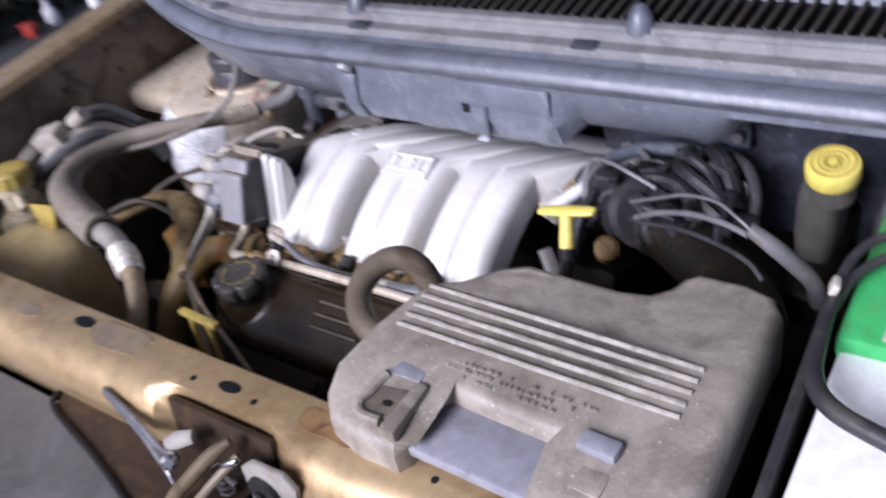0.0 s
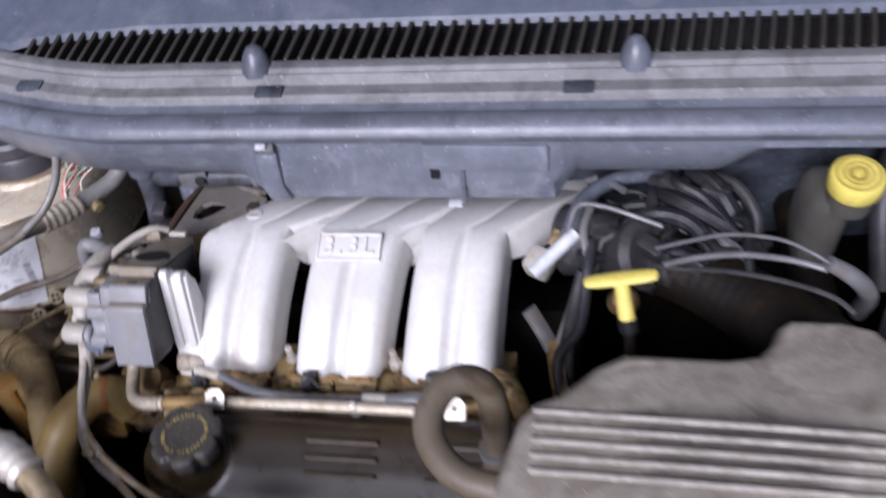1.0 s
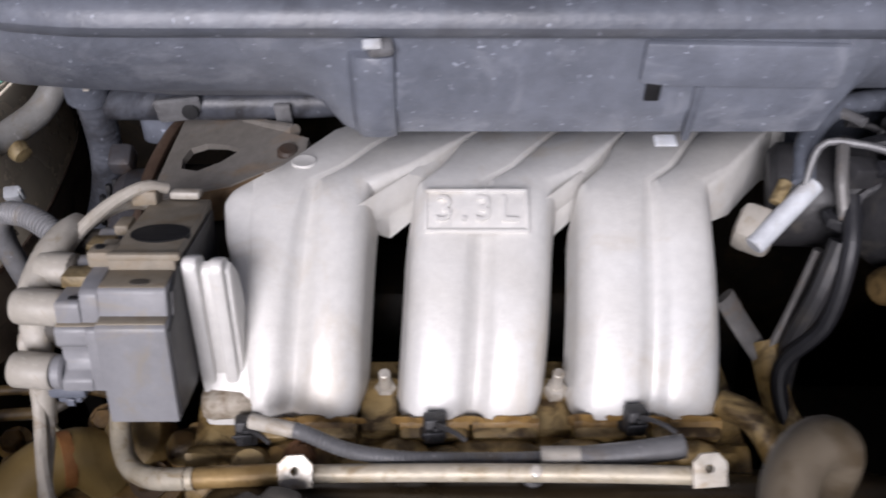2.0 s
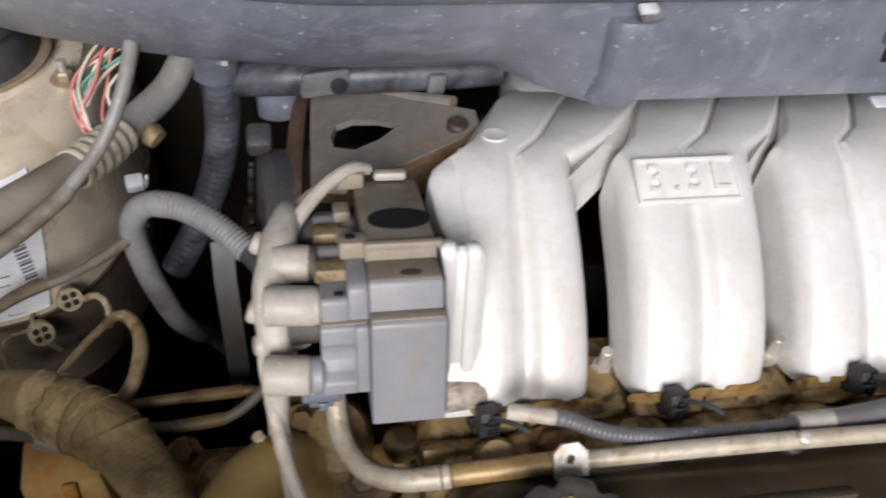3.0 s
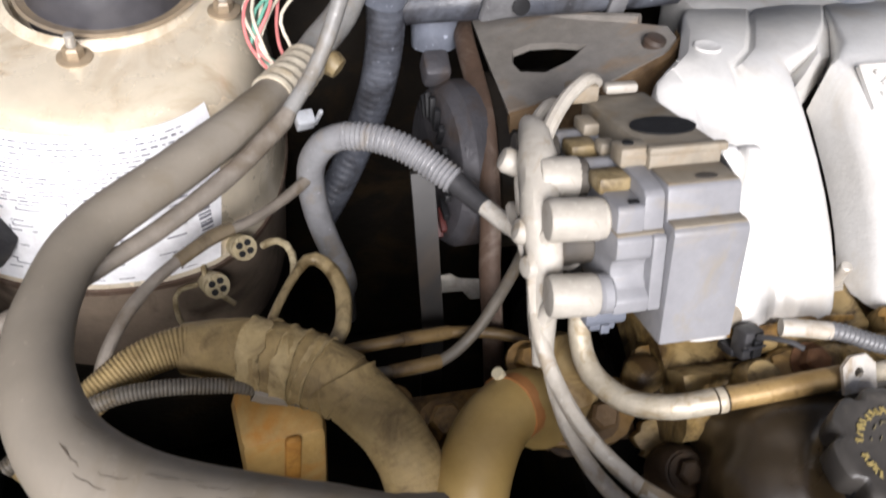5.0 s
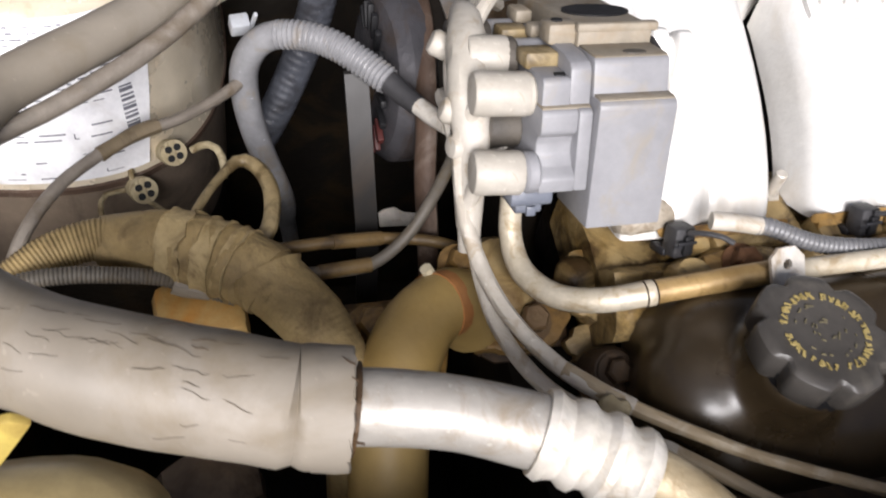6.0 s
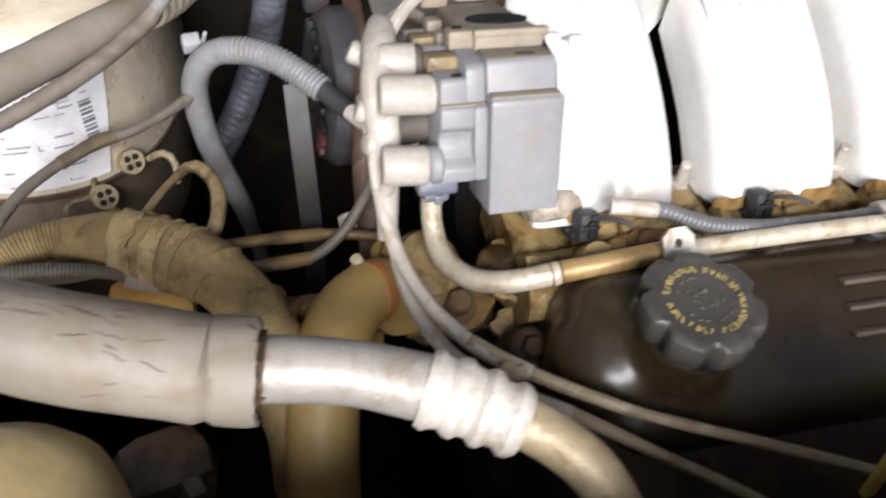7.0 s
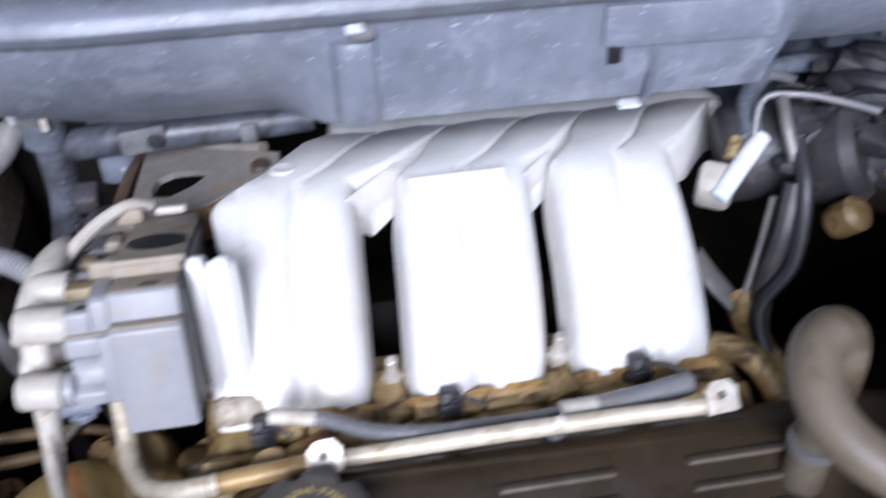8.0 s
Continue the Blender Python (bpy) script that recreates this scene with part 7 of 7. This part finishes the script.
for k, (pts, r, m_) in enumerate((
        ([(0.212, 0.094, 0.965), (0.222, 0.112, 0.990), (0.245, 0.108, 0.994), (0.268, 0.100, 0.992), (0.30, 0.092, 0.984)], 0.0026, "grey_hose"),
        ([(0.262, 0.072, 0.960), (0.268, 0.098, 0.975), (0.292, 0.112, 0.980), (0.322, 0.104, 0.980), (0.340, 0.085, 0.972), (0.345, 0.06, 0.955)], 0.0085, "cable_black"),
        ([(0.300, 0.150, 0.975), (0.312, 0.130, 0.985), (0.330, 0.115, 0.985), (0.352, 0.108, 0.975), (0.372, 0.098, 0.965)], 0.008, "cable_black"),
        ([(0.310, 0.165, 0.985), (0.318, 0.142, 0.992), (0.340, 0.130, 0.985), (0.365, 0.10, 0.972)], 0.0062, "cable_black"),
        ([(0.330, 0.170, 0.985), (0.348, 0.150, 0.988), (0.362, 0.130, 0.978), (0.375, 0.11, 0.96)], 0.0095, "cable_black"),
        ([(0.345, 0.175, 0.98), (0.372, 0.150, 0.985), (0.388, 0.125, 0.972), (0.39, 0.11, 0.95)], 0.006, "rubber_dark"),
        ([(0.255, 0.135, 0.965), (0.285, 0.135, 0.972), (0.312, 0.125, 0.968), (0.33, 0.10, 0.95)], 0.007, "cable_black"),
        ([(0.230, 0.060, 0.955), (0.222, 0.045, 0.925), (0.214, 0.035, 0.88), (0.212, 0.02, 0.84)], 0.0075, "rubber_dark"),
        ([(0.236, 0.080, 0.975), (0.232, 0.050, 0.955), (0.226, 0.030, 0.91), (0.205, 0.02, 0.87), (0.215, -0.02, 0.83)], 0.0055, "cable_black"))):
    t = thing("engine_cable", pts[0], "dusty dark cable looping round the throttle body", "cable", "cables round the throttle body")
    part("cable", tube(pts, r, 10), M[m_], t)
random.seed(14)
for k in range(22):
    p = Vector((random.uniform(0.235, 0.37), random.uniform(0.075, 0.165), random.uniform(0.955, 0.985)))
    pts, d = [p], Vector((random.uniform(-1, 1), random.uniform(-1, 0.6), random.uniform(-0.2, 0.5))).normalized()
    for _ in range(5):
        d = (d + Vector((random.uniform(-0.9, 0.9), random.uniform(-0.9, 0.9), random.uniform(-0.6, 0.25)))).normalized()
        q = pts[-1] + d * random.uniform(0.014, 0.026)
        pts.append(Vector((min(0.375, max(0.226, q.x)), min(0.17, max(0.05, q.y)), min(0.992, max(0.93, q.z)))))
    t = thing("engine_cable", pts[0], "black cable tangled round the throttle body", "cable", "cables round the throttle body")
    part("cable", tube(pts, random.uniform(0.0022, 0.0060), 10, wobble=0.25), M[("cable_black", "rubber_dark", "cable_black", "rubber_dark", "grey_hose")[k % 5]], t)
for x, y, z in ((0.312, 0.150, 0.985), (0.350, 0.140, 0.985), (0.290, 0.075, 0.972), (0.385, 0.10, 0.955), (0.245, 0.095, 0.982), (0.328, 0.066, 0.965)):
    t = thing("cable_connector", (x, y, z - 0.01), "dusty dark grey cable connector", "connector", "connectors round the throttle body")
    part("body", box((x, y, z), (0.026, 0.017, 0.016), (18 * math.sin(x * 90), 12, 40 * math.sin(y * 70)), 0.003), M["rubber_dark"], t)
    part("collar", box((x + 0.010, y - 0.004, z + 0.006), (0.010, 0.010, 0.008), (10, 12, 40 * math.sin(y * 70)), 0.002), M["cable_black"], t)
t = thing("throttle_cable", (0.38, 0.03, 0.98), "grey throttle cable in a plastic sleeve", "cable")
part("inner", tube([(0.292, 0.050, 0.995), (0.318, 0.048, 1.006), (0.350, 0.040, 1.022), (0.385, 0.020, 1.036), (0.408, 0.002, 1.038), (0.424, -0.004, 1.030)], 0.0017, 8), M["grey_hose"], t)
part("sleeve", tube([(0.420, -0.002, 1.032), (0.440, -0.002, 1.018), (0.457, 0.008, 0.994), (0.468, 0.023, 0.966), (0.47, 0.04, 0.93)], [0.0062, 0.0075, 0.0078, 0.0078, 0.0078], 12), M["grey_hose"], t)
t = thing("throttle_cable", (0.38, 0.01, 0.98), "grey cruise control cable beside the throttle cable", "cable")
part("inner", tube([(0.300, 0.040, 0.985), (0.326, 0.032, 1.002), (0.360, 0.022, 1.016), (0.395, 0.006, 1.026), (0.420, -0.004, 1.026)], 0.0028, 10), M["grey_hose"], t)
t = thing("throttle_cable", (0.36, 0.0, 0.98), "grey cable lying over the intake duct", "cable")
part("inner", tube([(0.292, 0.048, 0.975), (0.315, 0.035, 0.985), (0.350, 0.018, 1.000), (0.390, 0.000, 1.008), (0.424, -0.018, 1.010), (0.44, -0.03, 1.004)], 0.0024, 8), M["rubber_dark"], t)
t = thing("y_bracket", (0.205, 0.03, 0.84), "dirty grey forked bracket beside the manifold", "bracket")
part("arm", tube([(0.174, 0.070, 0.890), (0.188, 0.058, 0.872), (0.200, 0.040, 0.862)], 0.009, 10, flat=0.5), M["steel"], t)
part("arm", tube([(0.226, 0.072, 0.935), (0.216, 0.056, 0.90), (0.204, 0.040, 0.865)], 0.007, 10, flat=0.5), M["steel"], t)
part("arm", tube([(0.200, 0.046, 0.870), (0.206, 0.010, 0.85), (0.215, -0.02, 0.84), (0.222, -0.06, 0.82)], 0.011, 10, flat=0.5), M["alloy_dirty"], t)
t = thing("manifold_support", (0.18, -0.04, 0.86), "dirty tan support pipe at the manifold end", "pipe")
part("pipe", tube([(0.150, -0.020, 0.895), (0.165, -0.035, 0.90), (0.176, -0.055, 0.892), (0.180, -0.075, 0.875), (0.178, -0.10, 0.85)], 0.009, 12), M["alloy_dirty"], t)

# ---- brake fluid reservoir ----
res = thing("brake_reservoir", (0.452, 0.13, 0.90), "milky brake fluid reservoir with yellow screw cap", "reservoir")
cap_axis = Vector((0.0, -0.22, 0.97)).normalized()
cc = Vector((0.460, 0.098, 1.041))
part("tank", loft([[Vector((0.446 + dx + sx * 0.021 * k, 0.140 + dy + sy * 0.037 * k, z)) for sx, sy in [(math.copysign(abs(math.cos(a)) ** 0.7, math.cos(a)), math.copysign(abs(math.sin(a)) ** 0.7, math.sin(a))) for a in np.linspace(0, 2 * math.pi, 25)[:-1]]]
                   for z, k, dx, dy in ((0.905, 0.7, 0, 0), (0.918, 0.92, 0, 0), (0.945, 1.0, 0, 0), (0.985, 1.0, 0.002, -0.004), (1.003, 0.9, 0.005, -0.012), (1.012, 0.72, 0.012, -0.022))]), M["bottle"], res)
part("neck", lathe([(0.0200, -0.040), (0.0200, -0.014), (0.018, -0.012)], cc, cap_axis, 22), M["bottle"], res)
cap = part("cap", lathe([(0.0222, -0.018), (0.0234, -0.016), (0.0234, -0.003), (0.0222, -0.0008), (0.0198, 0.0)], cc, cap_axis, 60, lobes=30, lobe=0.025), M["yellow"], res, "yellow ridged screw cap")
for rr in (0.0180, 0.0120, 0.0072):
    part("ring", lathe([(rr - 0.0010, -0.001), (rr - 0.0008, 0.0011), (rr + 0.0008, 0.0011), (rr + 0.0010, -0.001)], cc, cap_axis, 36), M["yellow_old"], cap)
    part("field", lathe([(rr - 0.0010, -0.001), (rr - 0.0010, 0.0005), (rr * 0.75, 0.0007)], cc, cap_axis, 30), M["yellow"], cap)
part("boss", lathe([(0.0042, 0), (0.0042, 0.0018), (0.003, 0.002)], cc, cap_axis, 14), M["yellow"], cap)
t = thing("brake_booster", (0.45, 0.26, 0.80), "dark round brake booster behind the reservoir", "booster")
part("drum", lathe([(0.11, 0), (0.12, 0.01), (0.12, 0.06), (0.10, 0.085), (0.04, 0.10)], (0.45, 0.34, 0.93), (0, -1, 0.08), 36), M["engine"], t)
part("master_cylinder", rod((0.448, 0.25, 0.905), (0.446, 0.06, 0.895), 0.022, 18), M["engine"], t)

# ---- battery ----
bat = thing("battery", (0.60, -0.10, 0.80), "white battery with green label top", "battery")
part("case", box((0.6005, -0.125, 0.905), (0.180, 0.420, 0.190), (0, 0, 0), 0.006), M["white"], bat)
part("top_label", box((0.6005, 0.006, 1.001), (0.186, 0.178, 0.026), (0, 0, 0), 0.006), M["green"], bat, "green plastic label cover")
part("warning_panel", box((0.580, -0.030, 1.0152), (0.085, 0.095, 0.002), (0, 0, 0), 0.0008), M["boot"], bat, "pale printed warning panel")
random.seed(3)
for i in range(9):
    for j in range(4):
        part("print_bar", box((0.549 + j * 0.020 + random.uniform(-0.002, 0.002), -0.068 + i * 0.0095, 1.0164), (random.uniform(0.008, 0.017), 0.003, 0.0008)), M["green"], bat, smooth=False)
part("terminal_cover", box((0.585, 0.062, 1.020), (0.09, 0.035, 0.022), (0, 0, 8), 0.006), M["rubber_tan"], bat, "dirty brown terminal clamp")
strap_ = thing("battery_cable", (0.52, -0.1, 0.99), "black battery cable bent over the battery", "cable")
part("cable", tube([(0.60, 0.050, 1.030), (0.560, 0.042, 1.034), (0.519, 0.024, 1.030), (0.502, -0.006, 1.027), (0.499, -0.053, 1.024), (0.501, -0.101, 1.024), (0.506, -0.136, 1.024), (0.522, -0.159, 1.024), (0.557, -0.173, 1.024), (0.63, -0.19, 1.022)], [0.0035, 0.0035, 0.0038, 0.0042, 0.005, 0.006, 0.0068, 0.007, 0.007, 0.007], 14), M["rubber_dark"], strap_)
part("cable", tube([(0.575, 0.026, 1.024), (0.535, 0.012, 1.028), (0.508, -0.022, 1.024), (0.500, -0.06, 1.018)], 0.004, 10), M["rubber_dark"], strap_)
part("clamp", box((0.498, -0.050, 1.032), (0.006, 0.014, 0.012), (0, 20, 10), 0.002), M["metal_white"], strap_)
t = thing("battery_tray", (0.50, -0.12, 0.72), "black plastic splash wall beside the battery", "tray")
part("wall", box((0.490, -0.16, 0.890), (0.008, 0.26, 0.215), (0, 3, 2), 0.003), M["rubber_dark"], t)
part("base", box((0.60, -0.125, 0.795), (0.20, 0.44, 0.016), (0, 0, 0), 0.004), M["black"], t)
part("leg", box((0.60, -0.1, 0.60), (0.14, 0.30, 0.376)), M["engine"], t)
t = thing("coolant_hose", (0.52, 0.2, 0.9), "dark hose behind the battery", "hose")
part("hose", tube([(0.51, 0.10, 0.90), (0.505, 0.15, 0.98), (0.53, 0.20, 1.01), (0.57, 0.24, 1.0), (0.62, 0.26, 0.96)], 0.012, 14), M["rubber_dark"], t)

# ---- behind and before the radiator support ----
rad = thing("radiator", (0, -0.235, 0.45), "dark radiator with fan shroud behind the support rail", "radiator")
part("core", box((-0.02, -0.262, 0.68), (1.10, 0.03, 0.46), (0, 0, 0), 0.006), M["engine"], rad)
part("shroud", box((-0.02, -0.235, 0.66), (0.90, 0.018, 0.40), (0, 0, 0), 0.006), M["black"], rad)
t = thing("yellow_clip", (-0.066, -0.222, 0.87), "yellow plastic fan shroud bracket", "bracket")
part("bar", box((-0.058, -0.222, 0.9615), (0.056, 0.009, 0.0070), (0, 1, -3), 0.002), M["yellow_old"], t)
for x in (-0.074, -0.050):
    part("leg", prism([(-0.003, 0), (0.004, 0), (0.004, 0.05), (-0.002, 0.05)], (x, -0.223, 0.958), (1, 0, 0), (0.05 * (x + 0.062) * 40, -0.1, -1), 0.004, 0.001), M["yellow_old"], t)
latch = thing("bonnet_catch", (0.11, -0.345, 0.88), "greasy steel bonnet catch with cable and spring", "catch")
part("plate", box((0.078, -0.3255, 0.940), (0.128, 0.008, 0.080), (-8, 0, 0), 0.003), M["brown_dark"], latch, "grimy catch plate")
part("cover_plate", prism([(0.118, 0.915), (0.170, 0.915), (0.186, 0.970), (0.176, 0.984), (0.140, 0.982), (0.124, 0.968)], (0, -0.3405, 0), (1, 0, 0), (0, 0, 1), 0.006, 0.002), M["pipe_dull"], latch, "dull grey cover plate")
part("hub", lathe([(0.015, 0), (0.016, 0.002), (0.015, 0.005), (0.006, 0.006)], (0.146, -0.3465, 0.951), (0, -1, 0.05), 22), M["strap_grey"], latch)
part("hub_pin", lathe([(0.005, 0.005), (0.005, 0.009), (0.003, 0.010)], (0.146, -0.3465, 0.951), (0, -1, 0.05), 12), M["black"], latch)
part("lever", tube([(0.034, -0.352, 0.958), (0.050, -0.349, 0.968), (0.070, -0.344, 0.977)], [0.006, 0.008, 0.006], 14, flat=0.45), M["pipe_dull"], latch, "pale worn lever")
part("hook", tube([(0.124, -0.347, 0.976), (0.114, -0.352, 0.972), (0.110, -0.354, 0.960), (0.113, -0.352, 0.948)], 0.0032, 10), M["chrome"], latch)
part("spring", tube([(0.092 + 0.006 * math.cos(k * 1.1), -0.350 + 0.006 * math.sin(k * 1.1), 0.955 - 0.0014 * k) for k in range(26)], 0.0015, 6), M["steel"], latch)
part("release_cable", tube([(0.112, -0.338, 0.985), (0.101, -0.352, 0.978), (0.086, -0.370, 0.962), (0.060, -0.386, 0.930), (0.042, -0.394, 0.88)], [0.004, 0.0065, 0.0065, 0.006, 0.006], 12), M["hose_brown"], latch, "dusty release cable sheath")
part("release_cable", tube([(0.122, -0.342, 0.976), (0.112, -0.356, 0.966), (0.098, -0.373, 0.950), (0.074, -0.389, 0.918), (0.056, -0.397, 0.87)], 0.0042, 10), M["conduit_tan"], latch)
prop = thing("bonnet_rod", (0.0, -0.36, 0.90), "shiny folded steel bonnet rod", "rod")
part("rod", tube([(-0.055, -0.3385, 0.9725), (-0.061, -0.3365, 0.9720), (-0.062, -0.3375, 0.9690), (-0.052, -0.340, 0.9680), (0.0, -0.352, 0.958), (0.030, -0.362, 0.950), (0.058, -0.373, 0.941)], [0.0026, 0.0028, 0.0028, 0.0034, 0.0040, 0.0034, 0.0016], 12), M["chrome"], prop)
part("rod", tube([(-0.055, -0.3385, 0.9725), (-0.02, -0.345, 0.9675), (0.02, -0.354, 0.9605), (0.046, -0.361, 0.956)], 0.0027, 10), M["chrome"], prop)
part("pivot", lathe([(0.004, -0.007), (0.0075, -0.004), (0.0085, 0), (0.0075, 0.004), (0.004, 0.007)], (0.048, -0.3625, 0.955), (0.6, -0.5, 0.4), 16), M["chrome"], prop)
fascia = thing("front_fascia", (0, -0.55, 0.0), "scuffed grey plastic front panel below the rail", "fascia")
part("panel", loft([[Vector((x, y, z)) for y, z in ((-0.340, 0.905), (-0.40, 0.885), (-0.52, 0.845), (-0.60, 0.80), (-0.64, 0.70), (-0.62, 0.0), (-0.345, 0.0))] for x in np.linspace(-0.72, 0.72, 9)]), M["fascia"], fascia)
shield = part("catch_shield", prism([(-0.172, -0.325), (-0.163, -0.352), (-0.060, -0.378), (0.02, -0.402), (0.09, -0.43), (0.11, -0.33)], (0, 0, 0.915), (1, 0, 0), (0, 1, 0), 0.003, 0.001), M["brown_dark"], fascia, "dark brown catch shield")
part("rim", tube([(-0.172, -0.326, 0.919), (-0.163, -0.352, 0.919), (-0.060, -0.378, 0.919), (0.02, -0.402, 0.919), (0.09, -0.43, 0.919)], 0.0032, 8), M["black"], shield)

# ---- far side of the wing: yard ----
hedge_bm = bmesh.new()
random.seed(21)
for i in range(6000):
    p = Vector((random.uniform(-5.0, -4.05), random.uniform(0.6, 4.2), 0.55 * random.random()))
    d, e = Vector((random.gauss(0, 1), random.gauss(0, 1), random.gauss(0, 1))).normalized(), Vector((random.gauss(0, 1), random.gauss(0, 1), 0.3)).normalized()
    a, b = d * random.uniform(0.035, 0.07), d.cross(e).normalized() * random.uniform(0.02, 0.03)
    vs = [hedge_bm.verts.new(p + q) for q in (-a, b * 0.9, a, -b)]
    hedge_bm.faces.new(vs)
solo("hedge", hedge_bm, M["leaf"], "dark green hedge leaves beyond the car", "hedge", kind="stuff", smooth=False)
t = thing("crate", (-3.95, 1.75, 0.0), "faded red plastic crate on the ground", "crate")
part("tub", box((-3.95, 1.75, 0.035), (0.08, 0.05, 0.07), (0, 0, 20), 0.008), M["red"], t)
part("rim", box((-3.95, 1.75, 0.068), (0.09, 0.06, 0.010), (0, 0, 20), 0.003), M["red"], t)
for x, y in ((-3.98, 1.92), (-3.80, 2.10)):
    t = thing("jug", (x, y, 0.0), "white plastic jug on the ground", "jug", "white jugs")
    part("jug", lathe([(0.036, 0), (0.040, 0.01), (0.040, 0.07), (0.02, 0.10), (0.015, 0.115)], (x, y, 0), (0, 0, 1), 16), M["white"], t)
    part("lid", lathe([(0.018, 0.113), (0.018, 0.128), (0.015, 0.130)], (x, y, 0), (0, 0, 1), 12), M["white"], t)
